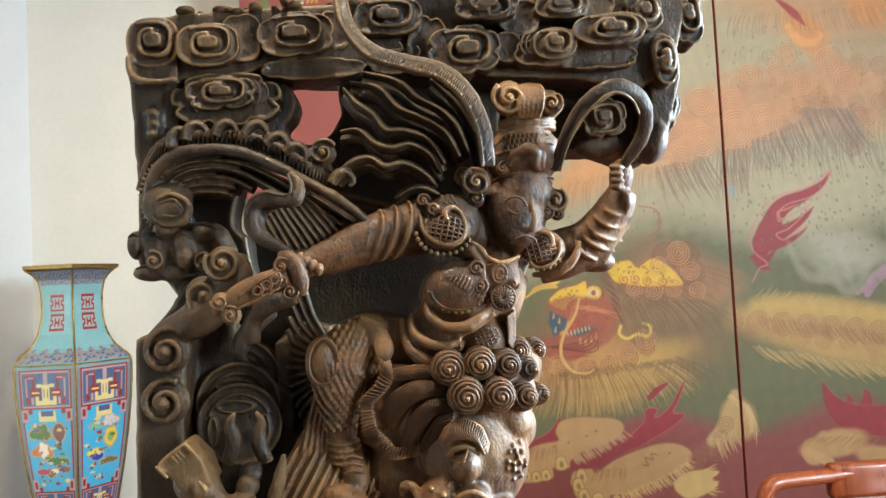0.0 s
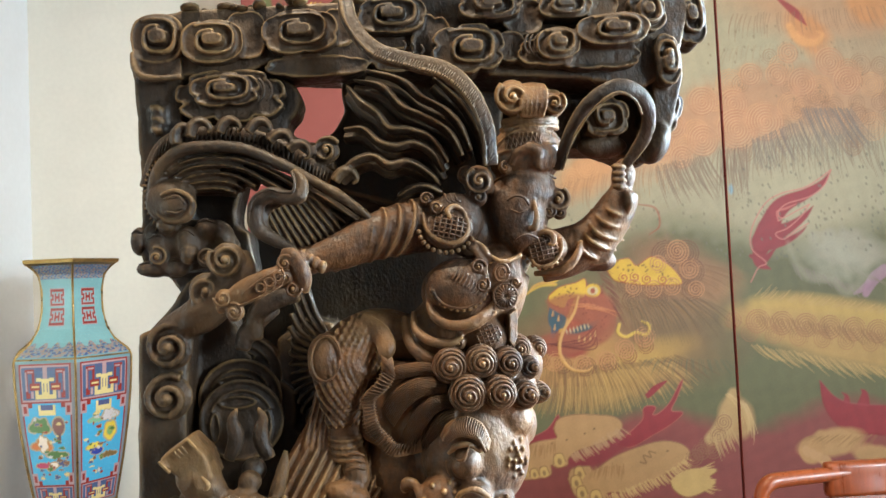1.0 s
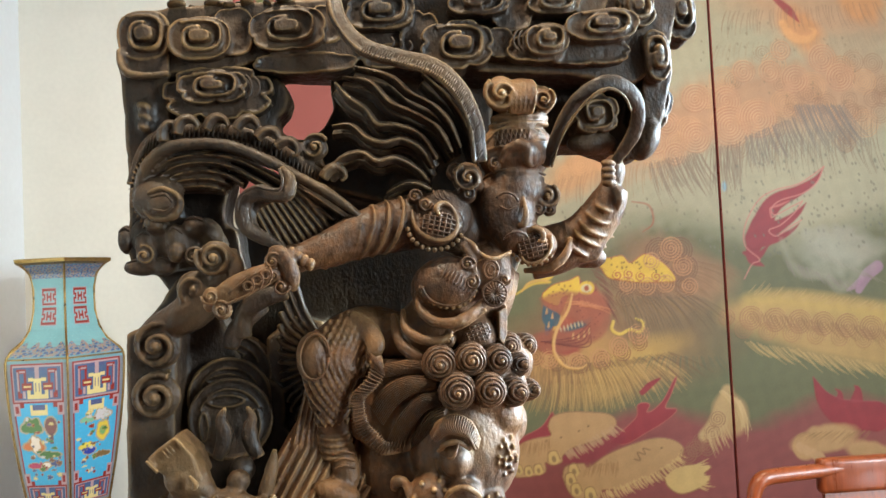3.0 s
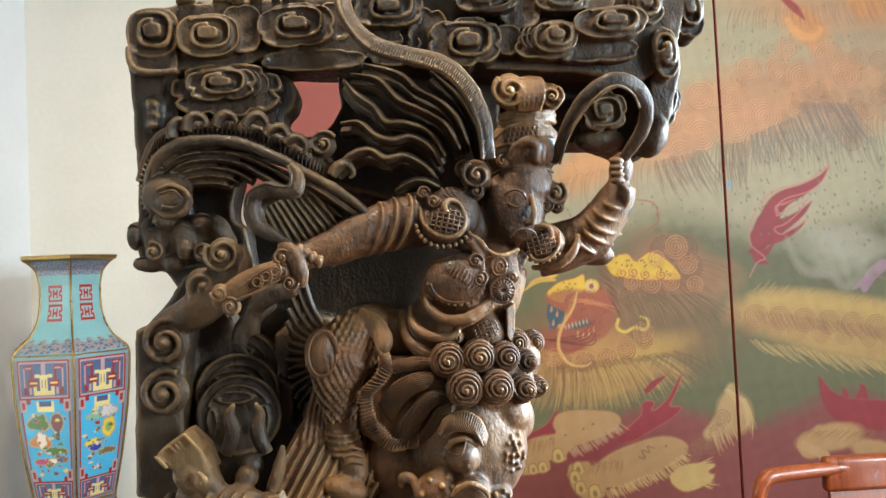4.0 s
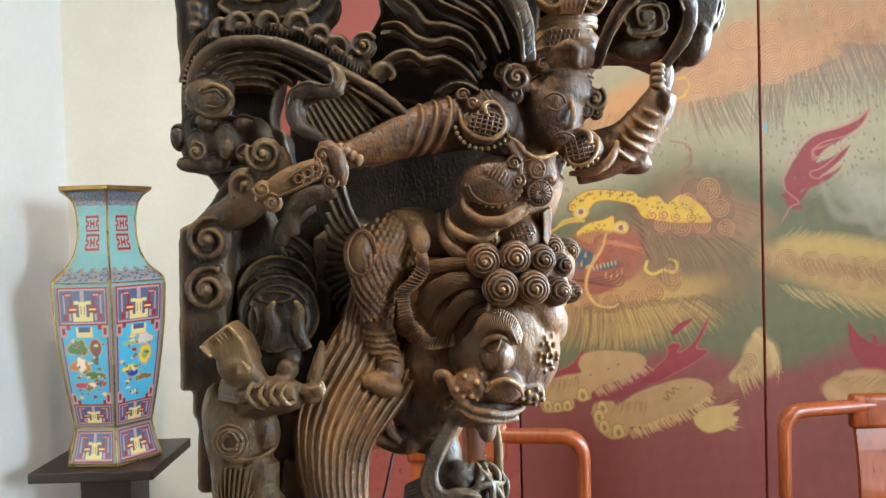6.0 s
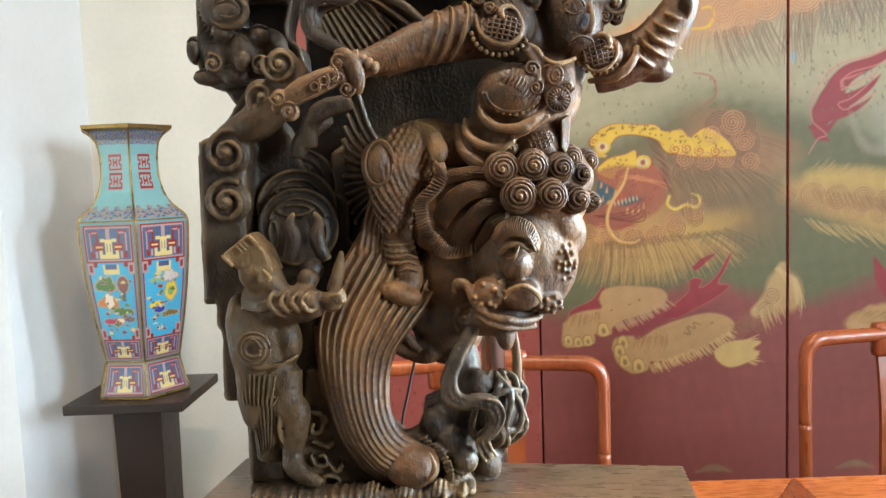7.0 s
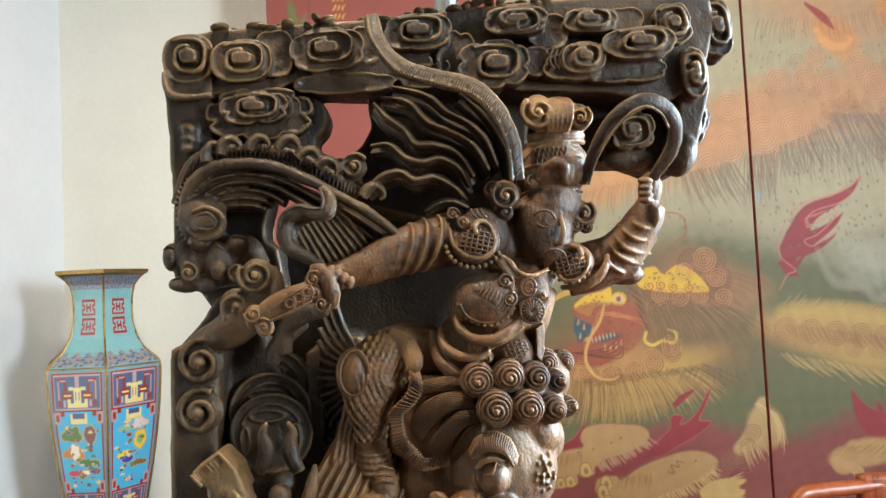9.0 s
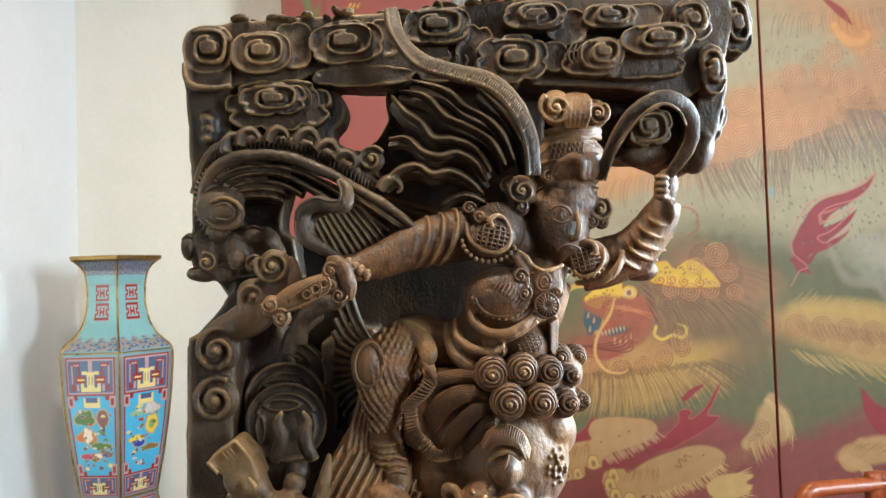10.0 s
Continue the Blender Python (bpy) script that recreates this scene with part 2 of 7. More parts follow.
class Canvas:
    """Painted lacquer: colour and relief on a grid of x and z."""

    def __init__(self, x0, x1, z0, z1, step, ground):
        self.nx, self.nz = int((x1 - x0) / step) + 1, int((z1 - z0) / step) + 1
        self.x, self.z = np.meshgrid(np.linspace(x0, x1, self.nx), np.linspace(z0, z1, self.nz))
        self.c = np.zeros(self.x.shape + (3,)) + np.array(ground[:3])
        self.h = np.zeros(self.x.shape)
        ph = np.random.RandomState(5).uniform(0, 6.28, (24, 3))
        self.wx = sum(np.sin(self.x * (9 + 7 * k) * np.cos(ph[k, 2]) + self.z * (9 + 7 * k) * np.sin(ph[k, 2]) + ph[k, 0]) / (1 + 0.6 * k) for k in range(12))
        self.wz = sum(np.sin(self.x * (9 + 7 * k) * np.cos(ph[k, 1]) + self.z * (9 + 7 * k) * np.sin(ph[k, 1]) + ph[k, 2]) / (1 + 0.6 * k) for k in range(12, 24))

    def lay(self, mask, colour, relief=0.0):
        self.c += (np.array(colour[:3]) - self.c) * mask[..., None]
        self.h += relief * mask

    def blob(self, c, size, colour, angle=0.0, edge=0.02, rough=0.006, alpha=1.0, relief=0.0):
        a = radians(angle)
        dx, dz = self.x + self.wx * rough - c[0], self.z + self.wz * rough - c[1]
        u, v = (dx * math.cos(a) + dz * math.sin(a)) / size[0], (-dx * math.sin(a) + dz * math.cos(a)) / size[1]
        d = (np.sqrt(u * u + v * v) - 1) * min(size)
        self.lay(soft(d, edge) * alpha, colour, relief)

    def stroke(self, points, width, colour, edge=0.004, alpha=1.0, relief=0.0, steps=8):
        """A brush line through the points; width: one number for each point."""
        rows = spline([tuple(p) + (w,) for p, w in zip(points, width)], steps)
        reach = max(width) + edge
        lo, hi = np.min(rows, 0), np.max(rows, 0)
        i = np.searchsorted(self.x[0], (lo[0] - reach, hi[0] + reach))
        j = np.searchsorted(self.z[:, 0], (lo[1] - reach, hi[1] + reach))
        if i[0] == i[1] or j[0] == j[1]:
            return
        x, z = self.x[j[0]:j[1], i[0]:i[1]], self.z[j[0]:j[1], i[0]:i[1]]
        best = np.full(x.shape, 9.0)
        for a, b in zip(rows, rows[1:]):
            d = b - a
            t = np.clip(((x - a[0]) * d[0] + (z - a[1]) * d[1]) / max(d[0] ** 2 + d[1] ** 2, 1e-12), 0, 1)
            best = np.minimum(best, np.hypot(x - a[0] - t * d[0], z - a[1] - t * d[1]) - (a[2] + t * d[2]))
        m = soft(best, edge) * alpha
        part_c = self.c[j[0]:j[1], i[0]:i[1]]
        part_c += (np.array(colour[:3]) - part_c) * m[..., None]
        self.h[j[0]:j[1], i[0]:i[1]] += relief * m

    def poly(self, points, colour, edge=0.004, alpha=1.0, relief=0.0, steps=6, line=None, wide=0.0016):
        """A field with a smooth closed outline, and a line round it."""
        rows = np.array(spline(list(points) + [points[0]], steps))
        lo, hi = rows.min(0) - edge, rows.max(0) + edge
        i = np.searchsorted(self.x[0], (lo[0], hi[0]))
        j = np.searchsorted(self.z[:, 0], (lo[1], hi[1]))
        if i[0] == i[1] or j[0] == j[1]:
            return
        x, z = self.x[j[0]:j[1], i[0]:i[1]], self.z[j[0]:j[1], i[0]:i[1]]
        inside = np.zeros(x.shape, bool)
        near = np.full(x.shape, 9.0)
        for (ax, az), (bx, bz) in zip(rows, rows[1:]):
            if az != bz:
                inside ^= ((az > z) != (bz > z)) & (x < (bx - ax) * (z - az) / (bz - az) + ax)
            t = np.clip(((x - ax) * (bx - ax) + (z - az) * (bz - az)) / max((bx - ax) ** 2 + (bz - az) ** 2, 1e-12), 0, 1)
            near = np.minimum(near, np.hypot(x - ax - t * (bx - ax), z - az - t * (bz - az)))
        part_c = self.c[j[0]:j[1], i[0]:i[1]]
        m = soft(np.where(inside, -near, near), edge) * alpha
        part_c += (np.array(colour[:3]) - part_c) * m[..., None]
        self.h[j[0]:j[1], i[0]:i[1]] += relief * m
        if line:
            m = soft(near - wide, 0.003) * 0.85
            part_c += (np.array(line[:3]) - part_c) * m[..., None]

    def curl(self, c, r, colour, alpha=0.55, gap=0.0085):
        """Engraved rings, like a tight lock of hair."""
        i = np.searchsorted(self.x[0], (c[0] - r, c[0] + r))
        j = np.searchsorted(self.z[:, 0], (c[1] - r, c[1] + r))
        if i[0] == i[1] or j[0] == j[1]:
            return
        x, z = self.x[j[0]:j[1], i[0]:i[1]] - c[0], self.z[j[0]:j[1], i[0]:i[1]] - c[1]
        d = np.hypot(x, z)
        wave = np.clip(0.5 + 0.9 * np.cos((d + np.arctan2(z, x) * gap / 6.283) / gap * 6.283), 0, 1) * (d < r)
        part_c = self.c[j[0]:j[1], i[0]:i[1]]
        part_c += (np.array(colour[:3]) - part_c) * (wave * alpha)[..., None]
        self.h[j[0]:j[1], i[0]:i[1]] += 0.0005 * wave

    def hairs(self, a, b, way, count, length, colour, bend=0.0, alpha=0.6, width=0.0016, seed=1):
        """Fine combed lines that start on the line from a to b and run along way (degrees), turning by bend."""
        r = np.random.RandomState(seed)
        for k in range(count):
            s = (k + r.uniform(-0.3, 0.3)) / count
            p = np.array(a) + (np.array(b) - np.array(a)) * s + r.normal(0, 0.003, 2)
            w = way[0] + (way[1] - way[0]) * s + r.normal(0, 4)
            ln = length * r.uniform(0.7, 1.15)
            pts = [tuple(p)]
            for q in range(3):
                p = p + ln / 3 * np.array((math.cos(radians(w)), math.sin(radians(w))))
                w += bend / 3
                pts.append(tuple(p))
            self.stroke(pts, [width, width, width * 0.9, 0.0004], colour, 0.003, alpha, 0.0003, 3)

    def mesh(self, name, y):
        n = self.nx * self.nz
        co = np.stack([self.x.ravel(), y - self.h.ravel(), self.z.ravel()], 1)
        i = np.arange(n).reshape(self.nz, self.nx)
        quads = np.stack([i[:-1, :-1], i[:-1, 1:], i[1:, 1:], i[1:, :-1]], -1).reshape(-1, 4)
        me = bpy.data.meshes.new(name)
        me.from_pydata(co.tolist(), [], quads.tolist())
        col = np.concatenate([np.clip(self.c.reshape(-1, 3), 0, 1), np.ones((n, 1))], 1)
        me.attributes.new("paint", "FLOAT_COLOR", "POINT").data.foreach_set("color", col.astype(np.float32).ravel())
        me.polygons.foreach_set("use_smooth", [True] * len(me.polygons))
        return me


LACQUER = srgb(142, 74, 68)
SEAMS = [-0.392, 0.381, 1.196, 2.0]
PANEL_Y, PANEL_TOP = 2.6, 2.9
OCHRE, GOLD, TAN, CRIMSON = srgb(188, 146, 98), srgb(226, 184, 66), srgb(176, 132, 92), srgb(150, 52, 56)
MIST, PEACH, OLIVE = srgb(174, 164, 134), srgb(190, 142, 104), srgb(108, 106, 72)
RUST, INK = srgb(168, 84, 60), srgb(84, 56, 42)
PAINTED_SEAMS = [(0.381, 1.196), (1.196, 2.0)]


def paint_panel(cv):
    # mist above, green middle ground, bare lacquer below
    edge_z = 0.985 + 0.035 * np.sin(cv.x * 9) + 0.012 * cv.wx
    cv.lay(soft(edge_z - cv.z, 0.06), OLIVE)
    top_z = 1.60 + 0.05 * np.sin(cv.x * 7 + 1.0) + 0.03 * cv.wz - 0.12 * np.clip(1.0 - cv.x, 0, 1)
    cv.lay(soft(top_z - cv.z, 0.12), MIST)
    # peach clouds drifting across the mist
    cv.blob((1.561, 2.343), (0.34, 0.10), PEACH, -12, 0.10, 0.02, 0.75)
    cv.blob((1.302, 2.023), (0.30, 0.11), PEACH, 12, 0.09, 0.02, 0.85)
    cv.blob((1.637, 2.049), (0.22, 0.13), PEACH, 8, 0.10, 0.02, 0.75)
    cv.blob((1.006, 1.921), (0.24, 0.09), PEACH, 25, 0.08, 0.02, 0.8)
    cv.blob((0.732, 1.819), (0.16, 0.06), srgb(206, 148, 96), 25, 0.05, 0.015, 0.85)
    cv.blob((1.516, 2.267), (0.06, 0.09), srgb(206, 140, 84), 30, 0.04, 0.015, 0.8)
    cv.blob((1.740, 2.357), (0.08, 0.07), srgb(206, 140, 84), 10, 0.04, 0.015, 0.8)
    cv.stroke([(1.417, 2.387), (1.472, 2.339), (1.508, 2.295)], [0.006, 0.014, 0.002], CRIMSON, 0.006, 0.9)
    for c, r in (((1.319, 1.981), 0.052), ((1.239, 1.945), 0.046), ((1.172, 2.048), 0.04), ((1.230, 2.103), 0.05), ((1.103, 1.945), 0.045), ((1.062, 1.896), 0.042), ((1.438, 2.018), 0.05), ((1.540, 2.072), 0.05),
                 ((1.643, 2.126), 0.05), ((1.719, 2.085), 0.045), ((1.409, 2.154), 0.045), ((0.982, 1.855), 0.04), ((0.733, 1.838), 0.04), ((0.675, 1.802), 0.035), ((1.591, 1.964), 0.05), ((1.717, 1.939), 0.05)):
        cv.curl(c, r, srgb(216, 160, 110), 0.5)
    cv.hairs((1.041, 1.881), (1.764, 1.957), (-112, -100), 74, 0.11, srgb(150, 124, 96), 30, 0.6, seed=2)
    cv.hairs((0.617, 1.786), (1.059, 1.852), (-110, -95), 44, 0.10, srgb(164, 124, 88), 25, 0.6, seed=3)
    cv.hairs((1.200, 2.220), (1.788, 2.257), (-120, -70), 40, 0.07, srgb(160, 138, 108), 20, 0.4, seed=4)
    dots = np.random.RandomState(9)
    for k in range(150):
        c = (dots.uniform(0.5, 1.98), dots.uniform(1.52, 1.72))
        cv.blob(c, (0.0028, 0.005), srgb(120, 112, 92), 20, 0.003, 0, 0.7)
    for k in range(60):
        cv.blob((dots.uniform(1.15, 1.7), dots.uniform(2.0, 2.3)), (0.0028, 0.005), srgb(128, 112, 84), 20, 0.003, 0, 0.6)
    cv.stroke([(0.890, 1.846), (0.940, 1.851), (0.961, 1.885), (0.948, 1.912), (0.924, 1.909)], [0.003, 0.0045, 0.005, 0.0045, 0.003], GOLD, 0.004, 0.9, 0.0006)
    cv.stroke([(0.896, 1.708), (0.953, 1.692), (0.964, 1.635), (0.928, 1.606)], [0.002, 0.003, 0.003, 0.002], RUST, 0.004, 0.7)
    cv.blob((1.213, 1.746), (0.008, 0.016), srgb(140, 176, 190), 0, 0.006, 0)
    # crimson flame on the mist
    cv.blob((1.334, 1.593), (0.052, 0.05), CRIMSON, 40, 0.008, 0.004)
    cv.stroke([(1.308, 1.566), (1.374, 1.676), (1.465, 1.720), (1.526, 1.755), (1.558, 1.794)], [0.036, 0.03, 0.018, 0.01, 0.001], CRIMSON, 0.006, 1, 0.0006)
    cv.stroke([(1.339, 1.583), (1.409, 1.614), (1.459, 1.646), (1.491, 1.679)], [0.03, 0.018, 0.01, 0.001], CRIMSON, 0.006)
    cv.stroke([(1.337, 1.561), (1.390, 1.566), (1.438, 1.590), (1.463, 1.611)], [0.024, 0.012, 0.006, 0.001], CRIMSON, 0.006)
    cv.stroke([(1.371, 1.635), (1.420, 1.659), (1.460, 1.684)], [0.002, 0.004, 0.001], MIST, 0.004, 0.7)
    cv.stroke([(1.308, 1.566), (1.294, 1.500), (1.331, 1.474)], [0.03, 0.018, 0.002], CRIMSON, 0.006)
    cv.stroke([(1.368, 1.635), (1.366, 1.665), (1.398, 1.675), (1.434, 1.689)], [0.003, 0.003, 0.004, 0.001], srgb(196, 110, 100), 0.004)
    cv.stroke([(1.267, 1.521), (1.308, 1.505), (1.355, 1.545)], [0.006, 0.012, 0.002], CRIMSON, 0.006)
    # white and lilac cloud on the far panel
    cv.blob((1.616, 1.532), (0.14, 0.06), srgb(168, 160, 140), -8, 0.03, 0.02, 0.8)
    cv.stroke([(1.653, 1.378), (1.682, 1.424), (1.723, 1.454)], [0.012, 0.02, 0.02], srgb(170, 130, 150), 0.006, 0.8)
    cv.stroke([(1.614, 1.380), (1.641, 1.394), (1.666, 1.416)], [0.004, 0.01, 0.01], srgb(170, 130, 150), 0.006, 0.8)
    cv.hairs((1.481, 1.538), (1.720, 1.413), (-60, -40), 24, 0.05, srgb(140, 124, 104), 20, 0.5, seed=5)
    # tawny band that crosses to the far panel
    cv.blob((1.012, 1.430), (0.20, 0.085), TAN, -5, 0.05, 0.012, 0.85)
    cv.stroke([(1.195, 1.318), (1.347, 1.304), (1.518, 1.263), (1.705, 1.225), (1.843, 1.195)], [0.03, 0.075, 0.10, 0.105, 0.1], srgb(190, 152, 92), 0.05, 0.95)
    cv.stroke([(1.274, 1.360), (1.447, 1.351), (1.711, 1.296), (1.849, 1.270)], [0.02, 0.03, 0.03, 0.03], srgb(206, 172, 92), 0.04, 0.6)
    for k in range(9):
        cv.curl((((1.195, 1.318))[0] + 0.082 * k, ((1.195, 1.318))[1] - 0.006 - 0.0105 * k), 0.042 if k else 0.03, srgb(166, 116, 80), 0.75)
        cv.curl((((1.249, 1.277))[0] + 0.082 * k, ((1.249, 1.277))[1] - 0.012 - 0.0105 * k), 0.034, srgb(166, 116, 80), 0.5)
    cv.hairs((1.246, 1.227), (1.796, 1.103), (-50, -45), 64, 0.085, srgb(196, 160, 100), 18, 0.75, seed=6)
    cv.hairs((1.276, 1.383), (1.773, 1.297), (38, 20), 56, 0.05, srgb(196, 160, 100), 14, 0.6, seed=7)
    # brown glaze under the mane and the mask
    cv.blob((0.914, 1.307), (0.27, 0.16), srgb(142, 108, 74), -14, 0.14, 0.02, 0.75)
    cv.blob((0.649, 1.214), (0.20, 0.13), srgb(158, 104, 70), 8, 0.12, 0.02, 0.8)
    cv.blob((0.988, 1.499), (0.16, 0.085), srgb(156, 112, 78), -18, 0.07, 0.02, 0.8)
    cv.blob((0.832, 1.133), (0.20, 0.06), srgb(172, 130, 78), 16, 0.08, 0.02, 0.7)
    # mane with curls behind the crest
    for c, r in (((0.980, 1.535), 0.05), ((1.048, 1.541), 0.045), ((1.063, 1.480), 0.045), ((0.994, 1.450), 0.04), ((0.917, 1.431), 0.038), ((0.842, 1.448), 0.036), ((1.058, 1.418), 0.036), ((0.943, 1.396), 0.034), ((0.857, 1.391), 0.032)):
        cv.curl(c, r, srgb(122, 84, 58), 0.8)
    cv.hairs((0.790, 1.367), (1.121, 1.499), (-50, -12), 70, 0.15, srgb(140, 104, 70), -24, 0.65, seed=8)
    cv.hairs((0.783, 1.404), (1.065, 1.371), (-70, -20), 50, 0.11, srgb(150, 116, 76), -20, 0.6, seed=9)
    # red beast mask reduced to plain shapes, gold crest and whisker
    cv.blob((0.667, 1.207), (0.18, 0.085), srgb(188, 142, 84), 10, 0.05, 0.014, 0.95)
    cv.blob((0.862, 1.169), (0.17, 0.055), srgb(196, 156, 84), 22, 0.05, 0.014, 0.9)
    cv.blob((0.695, 1.353), (0.105, 0.095), RUST, 20, 0.02, 0.008)
    cv.blob((0.623, 1.250), (0.09, 0.035), srgb(158, 76, 58), -10, 0.012, 0.006)
    cv.hairs((0.603, 1.386), (0.764, 1.405), (-100, -60), 34, 0.07, srgb(196, 110, 76), 30, 0.55, seed=21)
    cv.hairs((0.550, 1.269), (0.719, 1.278), (-60, -20), 26, 0.06, srgb(128, 56, 46), 30, 0.6, seed=22)
    cv.blob((0.694, 1.307), (0.05, 0.012), srgb(66, 84, 92), 20, 0.008, 0.004)
    for k in range(7):
        cv.blob((((0.635, 1.297))[0] + 0.012 * k, ((0.635, 1.297))[1] + 0.003 * k), (0.003, 0.009), srgb(200, 176, 140), 10, 0.003, 0)
    cv.stroke([(0.589, 1.359), (0.598, 1.321), (0.588, 1.285)], [0.01, 0.014, 0.006], srgb(58, 90, 110), 0.006)
    for c, r in (((0.547, 1.214), 0.034), ((0.620, 1.191), 0.032), ((0.694, 1.178), 0.034), ((0.769, 1.187), 0.034), ((0.837, 1.212), 0.032), ((0.895, 1.241), 0.028), ((0.531, 1.261), 0.03)):
        cv.curl(c, r, srgb(140, 86, 56), 0.8)
    cv.hairs((0.498, 1.180), (0.977, 1.190), (-100, -30), 84, 0.13, srgb(150, 112, 70), -16, 0.7, seed=10)
    cv.hairs((0.541, 1.122), (0.821, 1.106), (-105, -60), 50, 0.09, srgb(196, 160, 96), -14, 0.6, seed=11)
    cv.poly([(0.558, 1.508), (0.593, 1.541), (0.648, 1.556), (0.714, 1.550), (0.766, 1.548), (0.801, 1.525), (0.853, 1.530), (0.879, 1.505), (0.928, 1.532), (0.969, 1.516), (1.013, 1.475), (1.027, 1.438), (0.969, 1.436), (0.900, 1.439), (0.842, 1.449), (0.800, 1.461), (0.771, 1.499), (0.713, 1.516), (0.668, 1.518), (0.642, 1.510), (0.614, 1.483), (0.563, 1.486)], GOLD, 0.005, 1, 0.0008, line=RUST)
    for k in range(60):
        gx, gz = dots.uniform(0, 1), dots.uniform(-0.012, 0.014)
        q = spline([(0.584, 1.517), (0.657, 1.538), (0.753, 1.530), (0.858, 1.495), (0.933, 1.494), (1.007, 1.453)], 12)[int(gx * 60)]
        cv.blob((q[0], q[1] + gz), (0.0034, 0.0034), INK, 0, 0.003, 0, 0.7)
    for c in ((0.833, 1.467), (0.871, 1.468), (0.911, 1.459), (0.964, 1.455), (0.570, 1.500)):
        cv.curl(c, 0.017, RUST, 0.8, 0.011)
    cv.poly([(0.582, 1.419), (0.619, 1.445), (0.672, 1.457), (0.705, 1.467), (0.699, 1.409), (0.649, 1.404), (0.628, 1.375), (0.581, 1.397)], GOLD, 0.004, 1, 0.0006, line=RUST)
    for k in range(16):
        cv.blob((((0.640, 1.426))[0] + dots.uniform(-0.04, 0.04), ((0.640, 1.426))[1] + dots.uniform(-0.02, 0.02)), (0.003, 0.003), INK, 0, 0.003, 0, 0.7)
    for c in ((0.598, 1.484), (0.728, 1.428)):
        cv.blob(c, (0.026, 0.023), GOLD, 10, 0.005, 0)
        cv.blob(c, (0.018, 0.014), srgb(214, 196, 150), 0, 0.004, 0)
        cv.blob(c, (0.008, 0.009), RUST, 0, 0.004, 0)
    cv.stroke([(0.674, 1.414), (0.648, 1.356), (0.615, 1.302), (0.608, 1.238), (0.638, 1.181), (0.689, 1.162)], [0.004, 0.005, 0.005, 0.0045, 0.004, 0.002], srgb(216, 168, 84), 0.004, 0.95, 0.0006)
    cv.stroke([(0.493, 1.419), (0.551, 1.450), (0.607, 1.454)], [0.003, 0.004, 0.004], GOLD, 0.004, 0.8)
    cv.stroke([(0.811, 1.314), (0.806, 1.288), (0.831, 1.272), (0.866, 1.285), (0.899, 1.276), (0.912, 1.305), (0.887, 1.321)], [0.005, 0.005, 0.005, 0.005, 0.005, 0.005, 0.003], srgb(220, 184, 84), 0.004, 1, 0.0006)
    # ruddy mask: jaw, lips, scales and combed brows
    cv.poly([(0.570, 1.402), (0.638, 1.422), (0.731, 1.412), (0.790, 1.395), (0.802, 1.320), (0.766, 1.262), (0.691, 1.235), (0.612, 1.223), (0.549, 1.244), (0.543, 1.281), (0.600, 1.298), (0.670, 1.288), (0.730, 1.300), (0.672, 1.332), (0.598, 1.350)], srgb(160, 92, 66), 0.012, 0.8, 0.0005)
    cv.poly([(0.581, 1.380), (0.606, 1.364), (0.635, 1.344), (0.626, 1.311), (0.589, 1.313), (0.575, 1.336)], srgb(64, 92, 104), 0.005, 0.9)
    for c in ((0.591, 1.361), (0.609, 1.345), (0.595, 1.316), (0.635, 1.330), (0.674, 1.276), (0.692, 1.272), (0.711, 1.279), (0.728, 1.289)):
        cv.stroke([(c[0], c[1] - 0.008), (c[0] + 0.002, c[1] + 0.008)], [0.004, 0.0012], srgb(212, 160, 104), 0.003, 0.9)
    for k in range(5):
        cv.stroke([(0.569, 1.262), (0.60 + 0.02 * k, 1.262 - 0.006 * k), (0.68 + 0.012 * k, 1.272 - 0.008 * k), (0.735, 1.315 - 0.01 * k)], [0.0012, 0.002, 0.002, 0.001], srgb(112, 50, 40), 0.003, 0.8, 0.0004)
    cv.hairs((0.655, 1.385), (0.748, 1.366), (10, -14), 12, 0.08, srgb(204, 128, 84), -20, 0.8, seed=41)
    cv.hairs((0.746, 1.508), (0.804, 1.357), (-20, -60), 26, 0.06, srgb(120, 62, 46), -24, 0.7, seed=42)
    for k in range(60):
        cv.blob((dots.uniform(0.58, 0.77), dots.uniform(1.25, 1.45)), (0.0024, 0.0024), srgb(118, 52, 42), 0, 0.003, 0, 0.6)
    for c, r in (((1.018, 1.547), 0.042), ((1.057, 1.486), 0.036), ((0.949, 1.508), 0.03), ((0.994, 1.432), 0.032), ((0.930, 1.427), 0.032), ((0.863, 1.433), 0.03), ((1.073, 1.418), 0.03), ((0.894, 1.268), 0.036), ((0.825, 1.234), 0.034), ((0.760, 1.199), 0.034), ((0.678, 1.191), 0.03), ((0.592, 1.202), 0.034)):
        cv.curl(c, r, srgb(196, 138, 92), 0.75, 0.0095)
    cv.hairs((0.843, 1.393), (1.105, 1.383), (-75, -30), 70, 0.15, srgb(112, 90, 62), -18, 0.5, seed=43)
    cv.hairs((0.573, 1.171), (1.003, 1.201), (-95, -25), 90, 0.14, srgb(118, 88, 56), -16, 0.5, seed=44)
    cv.hairs((0.609, 1.142), (0.984, 1.183), (-95, -30), 60, 0.13, srgb(206, 164, 98), -16, 0.6, seed=45)
